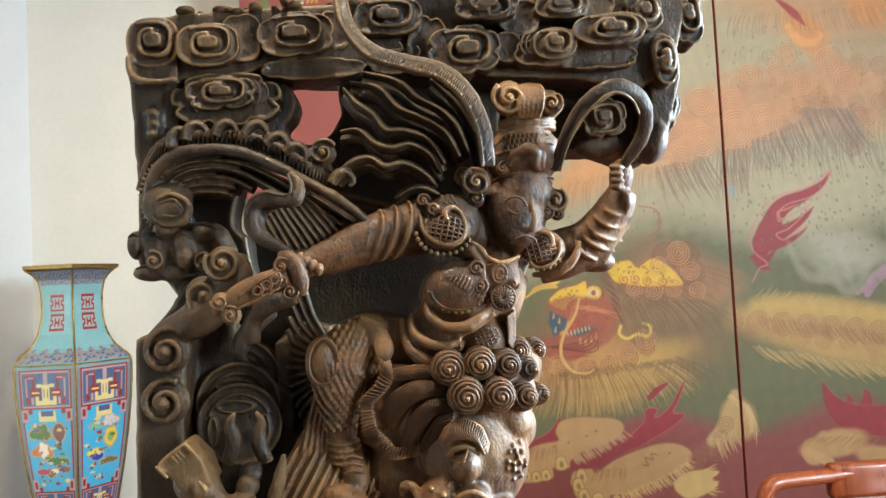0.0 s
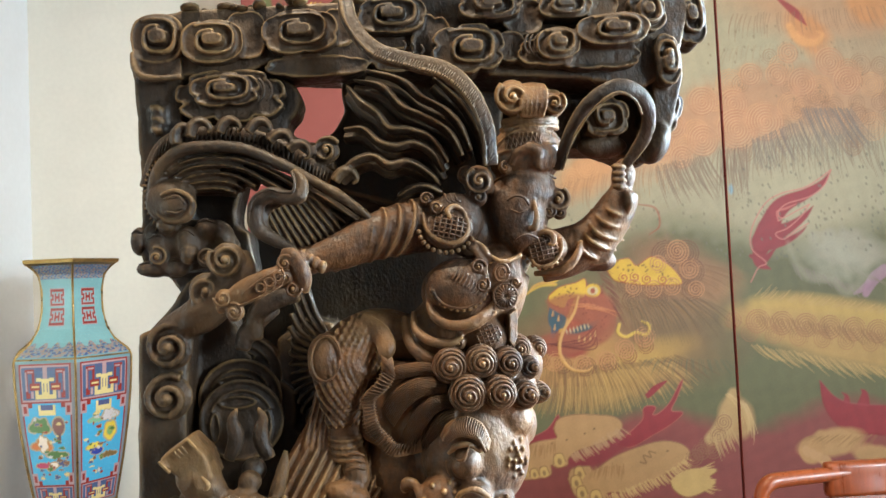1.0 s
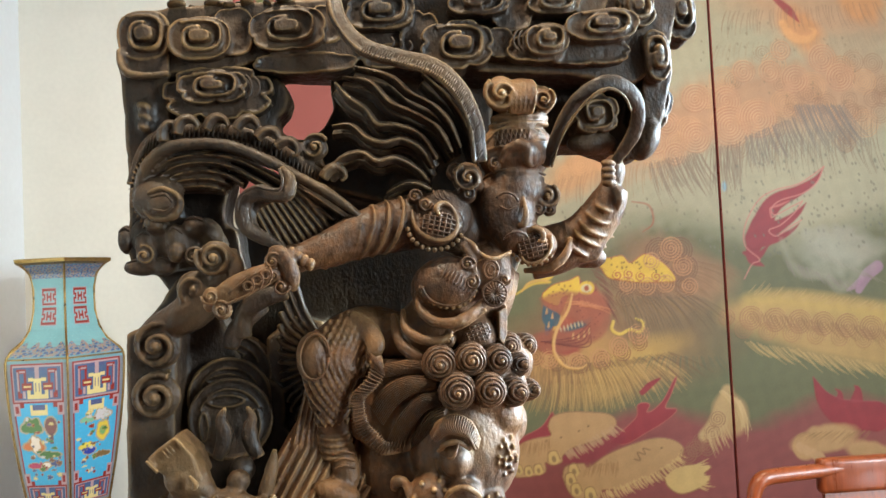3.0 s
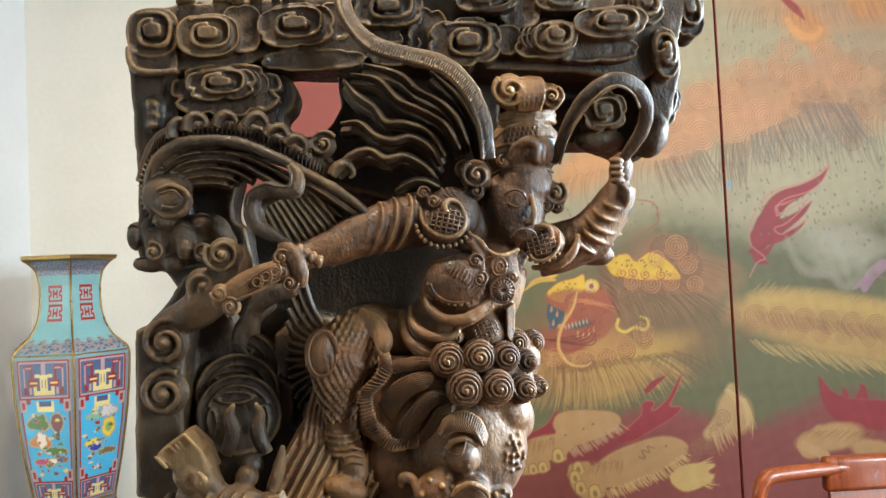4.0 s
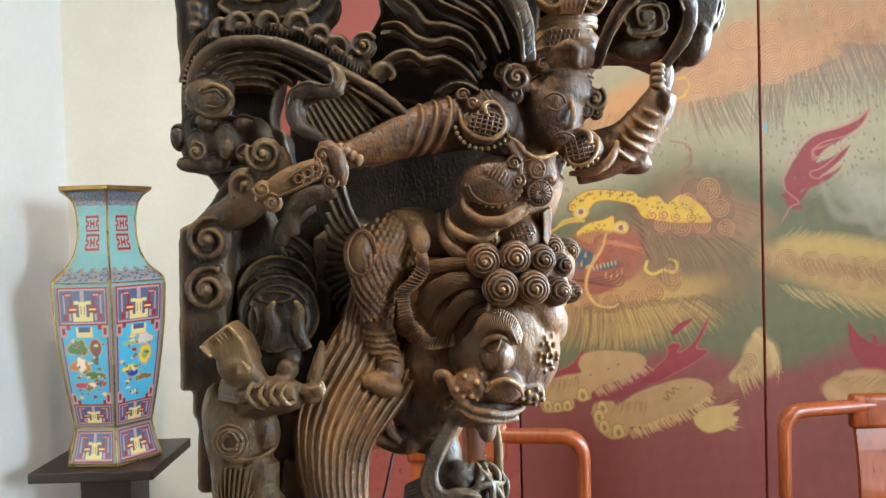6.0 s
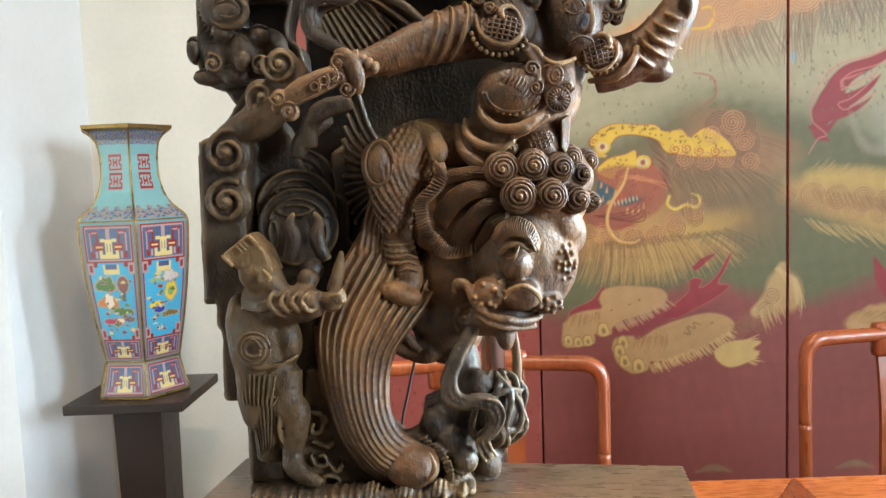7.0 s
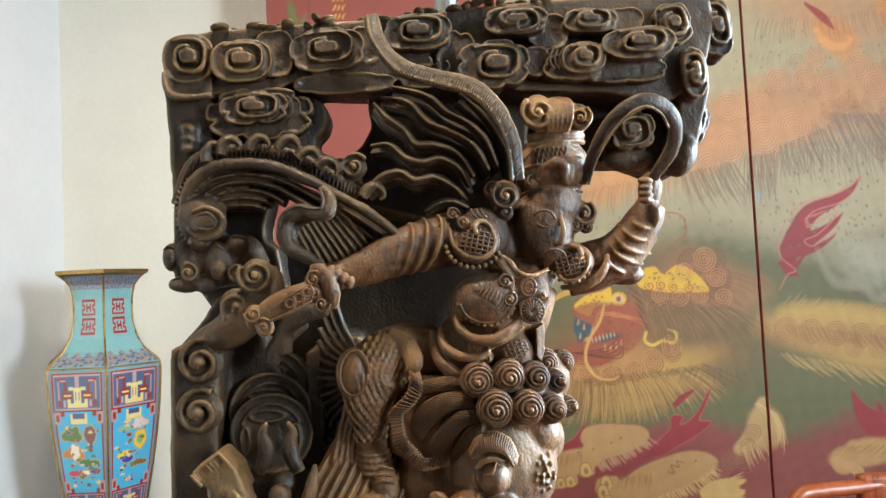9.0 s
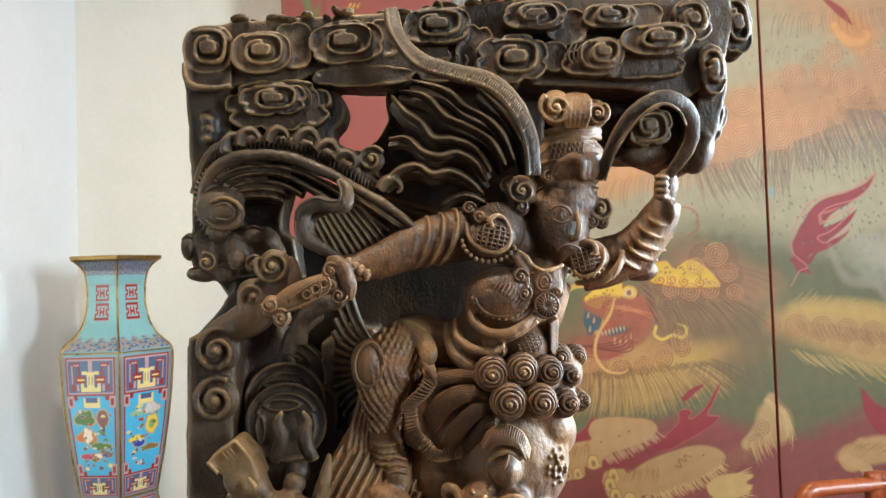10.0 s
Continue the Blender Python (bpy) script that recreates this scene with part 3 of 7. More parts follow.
    cv.stroke([(0.679, 1.410), (0.662, 1.358), (0.626, 1.304), (0.609, 1.253), (0.615, 1.208), (0.647, 1.174), (0.695, 1.168), (0.714, 1.179)], [0.003, 0.0045, 0.005, 0.005, 0.0045, 0.004, 0.003, 0.0015], srgb(222, 170, 100), 0.004, 0.95, 0.0006)
    cv.stroke([(0.512, 1.427), (0.535, 1.452), (0.569, 1.462), (0.602, 1.457)], [0.002, 0.004, 0.004, 0.003], srgb(220, 168, 86), 0.004, 0.9, 0.0005)
    # crimson tongues over the bare lacquer
    cv.poly([(0.777, 0.922), (0.842, 0.973), (0.872, 1.002), (0.876, 1.035), (0.897, 1.044), (0.917, 1.036), (0.906, 1.014), (0.926, 1.017), (0.965, 1.051), (1.004, 1.115), (1.011, 1.114), (0.989, 1.063), (0.969, 1.024), (1.006, 1.017), (0.991, 0.997), (0.948, 0.969), (0.905, 0.948), (0.831, 0.913)], CRIMSON, 0.004, 1, 0.0005, line=srgb(176, 96, 84))
    cv.poly([(0.884, 1.080), (0.917, 1.109), (0.960, 1.122), (0.927, 1.092), (0.895, 1.068)], CRIMSON, 0.004)
    cv.poly([(0.467, 0.915), (0.488, 0.952), (0.554, 0.984), (0.592, 1.029), (0.594, 1.003), (0.575, 0.985), (0.618, 0.981), (0.647, 0.988), (0.606, 0.959), (0.542, 0.948), (0.499, 0.925)], CRIMSON, 0.004, line=srgb(176, 96, 84))
    cv.poly([(0.561, 0.864), (0.648, 0.893), (0.734, 0.922), (0.809, 0.951), (0.831, 0.930), (0.776, 0.894), (0.712, 0.862), (0.647, 0.861)], srgb(146, 52, 60), 0.01, 0.7)
    cv.stroke([(1.683, 0.955), (1.572, 0.971), (1.509, 1.021), (1.476, 1.095)], [0.05, 0.045, 0.026, 0.002], CRIMSON, 0.006, 1, 0.0006)
    cv.stroke([(1.612, 0.978), (1.626, 1.042), (1.614, 1.061)], [0.03, 0.012, 0.001], CRIMSON, 0.006)
    cv.stroke([(1.555, 0.990), (1.564, 1.036), (1.548, 1.054)], [0.02, 0.008, 0.001], CRIMSON, 0.006)
    # pale tapering limbs with curled ends and a fringe of hair
    cv.poly([(0.455, 0.906), (0.488, 0.935), (0.531, 0.948), (0.583, 0.954), (0.577, 0.983), (0.594, 1.016), (0.650, 1.027), (0.724, 1.022), (0.783, 1.011), (0.802, 0.980), (0.766, 0.945), (0.702, 0.923), (0.648, 0.908), (0.619, 0.886), (0.615, 0.866), (0.582, 0.859), (0.561, 0.868), (0.559, 0.837), (0.508, 0.827), (0.454, 0.833)], OCHRE, 0.005, 1, 0.0006, line=srgb(150, 104, 70))
    cv.poly([(0.615, 0.820), (0.628, 0.852), (0.683, 0.859), (0.703, 0.845), (0.765, 0.881), (0.842, 0.908), (0.925, 0.926), (0.989, 0.916), (1.022, 0.887), (1.007, 0.853), (0.958, 0.828), (0.915, 0.809), (0.861, 0.790), (0.807, 0.767), (0.745, 0.769), (0.733, 0.741), (0.690, 0.729), (0.656, 0.745), (0.631, 0.773)], OCHRE, 0.005, 1, 0.0006, line=srgb(150, 104, 70))
    cv.poly([(0.951, 0.796), (0.988, 0.823), (1.044, 0.833), (1.109, 0.823), (1.085, 0.801), (1.103, 0.781), (1.053, 0.750), (1.001, 0.741), (0.964, 0.765)], srgb(206, 170, 108), 0.006, 1, 0.0006, line=srgb(150, 104, 70))
    for c, r in (((0.590, 0.884), 0.02), ((0.538, 0.849), 0.016), ((0.506, 0.845), 0.015), ((0.473, 0.852), 0.015), ((0.654, 0.839), 0.019), ((0.642, 0.811), 0.019), ((0.659, 0.776), 0.019), ((0.705, 0.759), 0.021)):
        cv.blob(c, (r, r * 1.15), srgb(210, 172, 106), 10, 0.005, 0.001)
        cv.stroke([(c[0] - r, c[1] - r * 0.6), (c[0] - r * 0.8, c[1] + r * 0.8), (c[0] + r * 0.4, c[1] + r), (c[0] + r, c[1] - r * 0.3)], [0.0016] * 4, srgb(112, 72, 54), 0.004, 0.75)
        cv.blob((c[0], c[1] - r * 0.3), (r * 0.35, r * 0.55), srgb(112, 82, 62), 10, 0.004, 0, 0.7)
    cv.stroke([(0.856, 0.862), (0.875, 0.858), (0.867, 0.883), (0.892, 0.876), (0.886, 0.895), (0.908, 0.889)], [0.0018] * 6, INK, 0.004, 0.7)
    for c in ((0.677, 0.964), (0.617, 0.947), (0.568, 0.938), (0.948, 0.893), (0.709, 0.978)):
        cv.blob(c, (0.004, 0.003), INK, 20, 0.003, 0, 0.7)
    cv.hairs((0.743, 0.760), (0.925, 0.812), (-70, -55), 46, 0.035, srgb(206, 168, 110), 20, 0.95, width=0.002, seed=12)
    cv.hairs((0.925, 0.812), (1.011, 0.866), (-60, -40), 24, 0.035, srgb(206, 168, 110), 20, 0.95, width=0.002, seed=19)
    cv.hairs((1.053, 0.832), (1.064, 0.758), (10, -30), 20, 0.05, srgb(206, 170, 108), 10, 0.9, width=0.002, seed=13)
    cv.hairs((0.627, 0.896), (0.800, 0.974), (-60, -45), 44, 0.035, srgb(190, 150, 110), 10, 0.95, width=0.002, seed=14)
    cv.hairs((0.701, 0.853), (0.808, 0.855), (-110, -95), 26, 0.04, srgb(160, 116, 74), 0, 0.6, seed=23)
    cv.hairs((0.477, 0.932), (0.585, 0.939), (-110, -95), 26, 0.04, srgb(160, 116, 74), 0, 0.6, seed=24)
    for k in range(4):
        cv.curl((((1.038, 0.867))[0] + 0.022 * k, ((1.038, 0.867))[1] + 0.018 * k), 0.03, srgb(150, 104, 76), 0.7)
    cv.blob((1.187, 0.989), (0.055, 0.07), srgb(186, 148, 100), 10, 0.02, 0.006)
    cv.stroke([(1.095, 0.925), (1.131, 0.950), (1.163, 1.004), (1.181, 1.067)], [0.02, 0.03, 0.03, 0.02], srgb(190, 156, 106), 0.012)
    for k in range(3):
        cv.curl((((1.142, 0.977))[0] - 0.02 * k, ((1.142, 0.977))[1] - 0.045 * k), 0.03, srgb(150, 104, 76), 0.7)
    cv.hairs((1.158, 1.069), (1.222, 1.028), (-40, -75), 30, 0.12, srgb(206, 172, 120), -40, 0.9, width=0.002, seed=15)
    cv.hairs((1.101, 0.925), (1.170, 0.957), (-80, -70), 18, 0.07, srgb(196, 160, 110), 10, 0.8, width=0.002, seed=16)
    cv.hairs((0.901, 1.194), (1.166, 1.180), (-140, -60), 30, 0.05, srgb(92, 100, 74), 20, 0.5, seed=17)
    cv.blob((1.508, 0.891), (0.12, 0.045), OCHRE, 8, 0.014, 0.008)
    cv.blob((1.430, 0.868), (0.04, 0.045), srgb(192, 148, 98), 0, 0.008, 0.004)
    cv.blob((1.658, 0.835), (0.09, 0.04), OCHRE, -14, 0.014, 0.008)
    for k in range(4):
        cv.blob((((1.416, 0.887))[0] + 0.022 * k, ((1.416, 0.887))[1] - 0.012 * k - 0.02), (0.014, 0.02), srgb(200, 156, 110), 20, 0.005, 0.002)
    cv.hairs((1.457, 0.839), (1.669, 0.779), (-80, -50), 30, 0.05, srgb(196, 154, 104), 16, 0.8, width=0.002, seed=18)
    # faint cloud tips low on the doors
    for x0 in (0.95, 1.42):
        cv.stroke([(x0 - 0.06, 0.385), (x0, 0.40), (x0 + 0.06, 0.385)], [0.004, 0.012, 0.004], srgb(150, 132, 96), 0.008, 0.6)
    # combed engraving over the mist and the tawny band
    cv.hairs((1.216, 1.893), (1.758, 1.889), (-105, -80), 60, 0.12, srgb(126, 104, 82), 22, 0.5, seed=31)
    cv.hairs((1.246, 2.335), (1.796, 2.355), (-110, -70), 46, 0.08, srgb(140, 110, 84), 22, 0.5, seed=32)
    cv.hairs((1.281, 1.322), (1.845, 1.217), (-70, -60), 80, 0.06, srgb(140, 100, 66), 20, 0.55, seed=33)
    cv.hairs((1.433, 0.914), (1.664, 0.909), (-160, -140), 30, 0.05, srgb(150, 112, 70), 12, 0.5, seed=36)
    for k in range(40):
        cv.curl((dots.uniform(1.22, 1.95), dots.uniform(1.86, 2.2)), dots.uniform(0.022, 0.042), srgb(150, 108, 78), 0.4)
    # rolling cloud of engraved rings over the mist
    for c, r in (((1.130, 2.046), 0.05), ((1.236, 2.035), 0.05), ((1.125, 1.918), 0.055), ((1.243, 1.948), 0.072), ((1.343, 1.972), 0.066), ((1.301, 2.132), 0.04), ((1.392, 2.129), 0.04), ((1.577, 2.169), 0.05), ((1.478, 2.100), 0.05), ((1.028, 1.966), 0.04), ((0.988, 1.900), 0.04), ((1.050, 1.860), 0.04), ((1.437, 2.204), 0.036), ((1.635, 2.100), 0.05)):
        cv.blob(c, (r, r), srgb(196, 146, 108), 0, 0.03, 0.004, 0.4)
        cv.curl(c, r, srgb(212, 164, 122), 0.55, 0.010)
        cv.curl((c[0] + 0.003, c[1] - 0.003), r, srgb(168, 112, 82), 0.35, 0.010)
    cv.hairs((0.962, 1.833), (1.145, 1.861), (-75, -70), 44, 0.13, srgb(132, 108, 88), 14, 0.75, seed=51)
    cv.hairs((1.179, 1.875), (1.283, 1.891), (-95, -92), 26, 0.15, srgb(132, 108, 88), 10, 0.75, seed=52)
    cv.hairs((1.299, 1.909), (1.473, 1.972), (-85, -70), 44, 0.12, srgb(126, 110, 98), 14, 0.75, seed=53)
    cv.hairs((1.474, 2.010), (1.646, 2.005), (-72, -60), 50, 0.17, srgb(126, 114, 104), 12, 0.75, seed=54)
    for k in range(120):
        cv.blob((dots.uniform(1.25, 1.96), dots.uniform(1.5, 1.85)), (0.003, 0.0055), srgb(110, 106, 92), 25, 0.003, 0, 0.75)
    # bright hooked gold at the top and scalloped hem of the pale cloud
    cv.stroke([(1.449, 2.294), (1.478, 2.248), (1.534, 2.235), (1.562, 2.261), (1.544, 2.273)], [0.012, 0.016, 0.012, 0.006, 0.003], srgb(220, 160, 100), 0.01, 0.85)
    cv.stroke([(1.397, 1.560), (1.423, 1.484), (1.467, 1.442), (1.516, 1.440), (1.550, 1.424), (1.586, 1.389), (1.628, 1.402)], [0.003, 0.012, 0.016, 0.014, 0.014, 0.016, 0.014], srgb(176, 168, 144), 0.02, 0.45)
    cv.blob((1.546, 1.499), (0.13, 0.075), srgb(174, 170, 150), -12, 0.05, 0.025, 0.6)
    cv.hairs((1.412, 1.485), (1.617, 1.403), (-80, -50), 26, 0.05, srgb(146, 130, 120), 20, 0.6, seed=55)
    # pale rims of the crimson flame
    for pts in ([(1.262, 1.434), (1.291, 1.481), (1.318, 1.496), (1.271, 1.546), (1.278, 1.617), (1.327, 1.694), (1.385, 1.726), (1.462, 1.742), (1.512, 1.767), (1.560, 1.799)], [(1.560, 1.799), (1.530, 1.744), (1.479, 1.711), (1.403, 1.691), (1.371, 1.666), (1.381, 1.643), (1.439, 1.668), (1.478, 1.685)],
                [(1.478, 1.685), (1.450, 1.649), (1.399, 1.609), (1.356, 1.592), (1.382, 1.572), (1.429, 1.600), (1.471, 1.622)]):
        cv.stroke(pts, [0.0022] * len(pts), srgb(204, 128, 116), 0.003, 0.8, 0.0004)
    # rubbed lacquer and old varnish
    fine = np.random.RandomState(3).uniform(-1, 1, cv.x.shape)
    cv.c *= (0.68 + 0.02 * cv.wx + 0.03 * np.sin(cv.wz * 3) + 0.025 * fine)[..., None]



def panel(x0, x1, painted):
    ob = tagged(thing("lacquer_panel", (x0 + x1) / 2, PANEL_Y, 0.0), "tall red lacquer door panel with painted gold clouds" if painted else
                "tall plain red lacquer door panel with faint border lines", "wall panel", "row of lacquer panels")
    w = (x1 - x0) / 2 - 0.003
    part("panel_board", box(-w, w, 0.003, 0.045, 0.02, PANEL_TOP, bevel=0.003), M_REDPLAIN, ob, "red lacquered board")
    mid = (x0 + x1) / 2
    low, high, step = (0.34, 2.44, 0.0033) if painted else (1.0, 2.6, 0.006)
    cv = Canvas(mid - w + 0.002, mid + w - 0.002, low, high, step, LACQUER)
    if painted:
        paint_panel(cv)
    else:
        paint_border(cv)
    cv.x = cv.x - mid
    me = cv.mesh("painting", 0.0)
    me.materials.append(M_RED)
    face = new("painting", me)
    face.parent = ob
    face["label"] = "engraved and gilded lacquer painting"
    return ob


def paint_border(cv):
    cv.stroke([(-0.246, 1.0), (-0.246, 2.6)], [0.002, 0.002], INK)
    cv.stroke([(-0.36, 1.0), (-0.36, 2.6)], [0.0015, 0.0015], INK, alpha=0.5)
    for z in (1.5, 1.95, 2.42):
        cv.blob((-0.30, z), (0.012, 0.05), srgb(104, 110, 70), 20, 0.006)
        cv.blob((-0.275, z - 0.05), (0.008, 0.05), srgb(104, 110, 70), -15, 0.006)
        cv.stroke([(-0.31, z - 0.1), (-0.28, z - 0.14), (-0.30, z - 0.2)], [0.002, 0.003, 0.001], INK)
    # short gold marks that cannot be read
    for k in range(3):
        for q in range(3):
            cv.stroke([(-0.165 + 0.014 * q, 2.40 + 0.03 * k), (-0.158 + 0.014 * q, 2.415 + 0.03 * k)], [0.002, 0.002], GOLD)


panel(SEAMS[0], SEAMS[1], False)
panel(SEAMS[1], SEAMS[2], True)
panel(SEAMS[2], SEAMS[3], True)
# the cupboard carcass that carries the doors
structure("trim_carcass", box(SEAMS[0], X1, PANEL_Y + 0.05, Y1, 0, PANEL_TOP + 0.02), M_REDPLAIN, "dark red lacquered cupboard carcass behind the panels")


# ---- pedestal and vase ----
def pedestal_stand(x, y):
    ob = tagged(thing("pedestal_stand", x, y, 0), "dark-stained wooden pedestal stand with a flat square top", "pedestal")
    part("top", box(-0.175, 0.175, -0.17, 0.17, 0.752, 0.781, bevel=0.003), M_DARKWOOD, ob)
    part("column", lathe([(0.108, 0.05), (0.098, 0.4), (0.104, 0.752)], 4, math.pi / 4), M_DARKWOOD, ob)
    part("foot", box(-0.15, 0.15, -0.15, 0.15, 0.0, 0.05, bevel=0.006), M_DARKWOOD, ob)
    return ob


pedestal_stand(-0.876, 2.43)

BANDBLUE = srgb(66, 92, 128)
SKYBLUE, TURQ, FRET_RED, FRET_PINK = srgb(66, 166, 206), srgb(118, 170, 176), srgb(136, 40, 38), srgb(170, 142, 146)
NAVY, CREAM, LEAF, GREYBLUE = srgb(70, 82, 122), srgb(214, 196, 134), srgb(70, 112, 58), srgb(118, 124, 132)
VASE = [(0.142, 0.0), (0.144, 0.012), (0.135, 0.035), (0.125, 0.075), (0.119, 0.106), (0.124, 0.135), (0.140, 0.216), (0.157, 0.32), (0.169, 0.42),
        (0.174, 0.50), (0.173, 0.527), (0.162, 0.545), (0.128, 0.572), (0.104, 0.61), (0.092, 0.66), (0.091, 0.72), (0.100, 0.765), (0.122, 0.79), (0.138, 0.80)]


def vase_radius(z):
    rows = np.array(VASE)
    return np.interp(z, rows[:, 1], rows[:, 0])


def paint_vase(cv, seed):
    """Cloisonne on one face: x from -1 to 1 across, z in metres."""
    x, z = cv.x, cv.z
    cv.lay((z > 0.56) * 1.0, TURQ)

    rnd_v = np.random.RandomState(seed + 30)

    def rect(x0, x1, z0, z1, col):
        cv.lay(((np.abs(x) >= x0) & (np.abs(x) <= x1) & (z >= z0) & (z <= z1)) * 1.0, col)

    # meander bands at the foot and the shoulder, mirrored about the face's middle
    for z0, z1, k in ((0.012, 0.098, 1.0), (0.118, 0.178, 1.0), (0.41, 0.52, -1.0)):
        h = z1 - z0
        rect(0.0, 0.86, z0, z1, FRET_RED)
        rect(0.0, 0.80, z0 + 0.05 * h, z1 - 0.05 * h, FRET_PINK)
        rect(0.0, 0.75, z0 + 0.09 * h, z1 - 0.09 * h, BANDBLUE)
        for a, b, lo, hi, col in ((0.52, 0.66, 0.12, 0.26, FRET_RED), (0.58, 0.66, 0.26, 0.86, FRET_RED), (0.34, 0.58, 0.74, 0.86, FRET_RED), (0.60, 0.64, 0.3, 0.8, FRET_PINK),
                                  (0.36, 0.44, 0.5, 0.74, FRET_RED), (0.38, 0.56, 0.78, 0.82, FRET_PINK), (0.18, 0.50, 0.34, 0.50, FRET_RED), (0.22, 0.46, 0.39, 0.45, CREAM),
                                  (0.0, 0.34, 0.10, 0.22, CREAM), (0.24, 0.34, 0.22, 0.34, CREAM), (0.0, 0.12, 0.22, 0.62, CREAM), (0.04, 0.08, 0.28, 0.5, NAVY), (0.12, 0.30, 0.54, 0.64, CREAM),
                                  (0.0, 0.06, 0.62, 0.92, FRET_PINK), (0.06, 0.26, 0.82, 0.90, NAVY), (0.40, 0.48, 0.14, 0.3, FRET_PINK)):
            lo, hi = (lo, hi) if k > 0 else (1 - hi, 1 - lo)
            if k < 0:
                lo, hi = 1 - hi, 1 - lo
            rect(a, b, z0 + lo * h, z0 + hi * h, col)
    # picture field with a stepped border
    rect(0.0, 0.86, 0.178, 0.41, FRET_RED)
    rect(0.0, 0.78, 0.178, 0.41, SKYBLUE)
    for z0 in (0.178, 0.375):
        rect(0.62, 0.86, z0, z0 + 0.035, FRET_PINK)
        rect(0.68, 0.78, z0 + 0.008, z0 + 0.027, FRET_RED)
        rect(0.5, 0.62, z0 + (0 if z0 < 0.3 else 0.022), z0 + (0.013 if z0 < 0.3 else 0.035), FRET_RED)
    rect(0.0, 0.3, 0.375, 0.405, CREAM)
    rect(0.0, 0.2, 0.39, 0.405, NAVY)

    def spot(cx, cz, rx, rz, col, rough=0.0):
        wob = 1 + rough * np.sin(np.arctan2(z - cz, (x - cx) * 0.1) * 5 + cx * 9)
        d = ((x - cx) / rx) ** 2 + ((z - cz) / rz) ** 2
        cv.lay((d < wob * 1.0 + 0.5) * 0.8, srgb(176, 150, 96))
        cv.lay((d < wob) * 1.0, col)

    if seed % 2 == 0:
        spot(-0.3, 0.345, 0.34, 0.022, LEAF, 0.35)
        spot(0.36, 0.345, 0.2, 0.024, srgb(116, 78, 76))
        rect(0.28, 0.44, 0.295, 0.325, srgb(96, 70, 74))
        cv.lay(((x < 0) & (np.abs(x) > 0.27) & (np.abs(x) < 0.45) & (z > 0.294) & (z < 0.326)) * 1.0, SKYBLUE)
        spot(-0.28, 0.292, 0.36, 0.016, srgb(190, 110, 60), 0.4)
        spot(-0.24, 0.296, 0.16, 0.022, srgb(226, 214, 196), 0.3)
        spot(0.2, 0.265, 0.4, 0.009, LEAF, 0.3)
        spot(-0.1, 0.233, 0.4, 0.010, srgb(176, 66, 96), 0.6)
        spot(0.1, 0.236, 0.16, 0.007, srgb(226, 214, 196))
        spot(0.46, 0.24, 0.16, 0.009, NAVY, 0.5)
    else:
        spot(0.25, 0.36, 0.3, 0.014, srgb(196, 190, 190), 0.4)
        spot(-0.3, 0.352, 0.24, 0.008, srgb(120, 176, 140), 0.4)
        spot(0.3, 0.313, 0.24, 0.026, srgb(212, 186, 70), 0.15)
        spot(0.3, 0.313, 0.12, 0.012, srgb(116, 160, 96))
        spot(-0.3, 0.277, 0.3, 0.009, srgb(216, 196, 80), 0.4)
        spot(-0.2, 0.262, 0.24, 0.01, srgb(40, 62, 150))
        spot(0.3, 0.246, 0.34, 0.008, srgb(120, 96, 60), 0.5)
    # scattered small enamel motifs
    for k in range(34):
        spot(rnd_v.uniform(-0.66, 0.66), rnd_v.uniform(0.195, 0.375), rnd_v.uniform(0.03, 0.11), rnd_v.uniform(0.002, 0.006),
             (LEAF, CREAM, NAVY, FRET_RED, srgb(190, 190, 186), srgb(120, 84, 66))[k % 6], 0.5)
    # neck: two red-edged key signs, a collar and a lip band
    for cz in (0.70, 0.645):
        for x0, x1, z0, z1 in ((0.0, 0.44, 0.017, 0.024), (0.36, 0.44, 0.004, 0.024), (0.24, 0.44, 0.004, 0.009), (0.0, 0.44, -0.024, -0.017), (0.36, 0.44, -0.024, -0.004), (0.24, 0.44, -0.009, -0.004),
                               (0.24, 0.31, -0.009, 0.009), (0.0, 0.16, -0.0035, 0.0035), (0.08, 0.16, -0.012, 0.012)):
            rect(x0 - 0.03 if x0 else 0, x1 + 0.03, cz + z0 - 0.0015, cz + z1 + 0.0015, FRET_PINK)
        for x0, x1, z0, z1 in ((0.0, 0.44, 0.017, 0.024), (0.36, 0.44, 0.004, 0.024), (0.24, 0.44, 0.004, 0.009), (0.0, 0.44, -0.024, -0.017), (0.36, 0.44, -0.024, -0.004), (0.24, 0.44, -0.009, -0.004),
                               (0.24, 0.31, -0.009, 0.009), (0.0, 0.16, -0.0035, 0.0035), (0.08, 0.16, -0.012, 0.012)):
            rect(x0, x1, cz + z0, cz + z1, FRET_RED)
    weave = np.sin(x * 17 + 3 * np.sin(z * 400)) * np.sin(z * 420 + 2 * np.sin(x * 8))
    for z0, z1 in ((0.535, 0.566), (0.752, 0.80)):
        band = (z > z0) & (z < z1 - 0.008 * np.cos(x * 12))
        cv.lay(band * 1.0, srgb(112, 142, 158))
        cv.lay((band & (weave > 0.25)) * 1.0, srgb(150, 130, 128))
        cv.lay((band & (weave < -0.3)) * 1.0, srgb(66, 88, 132))
        cv.lay((band & (np.abs(weave) < 0.05)) * 1.0, srgb(160, 140, 92))
    cv.lay(((z > 0.52) & (z < 0.536)) * 1.0, srgb(110, 150, 160))
    # thin brass cloisons give every field a grain
    cv.lay(0.18 * np.clip(np.sin(x * 60) * np.sin(z * 900), 0, 1), srgb(150, 120, 80))


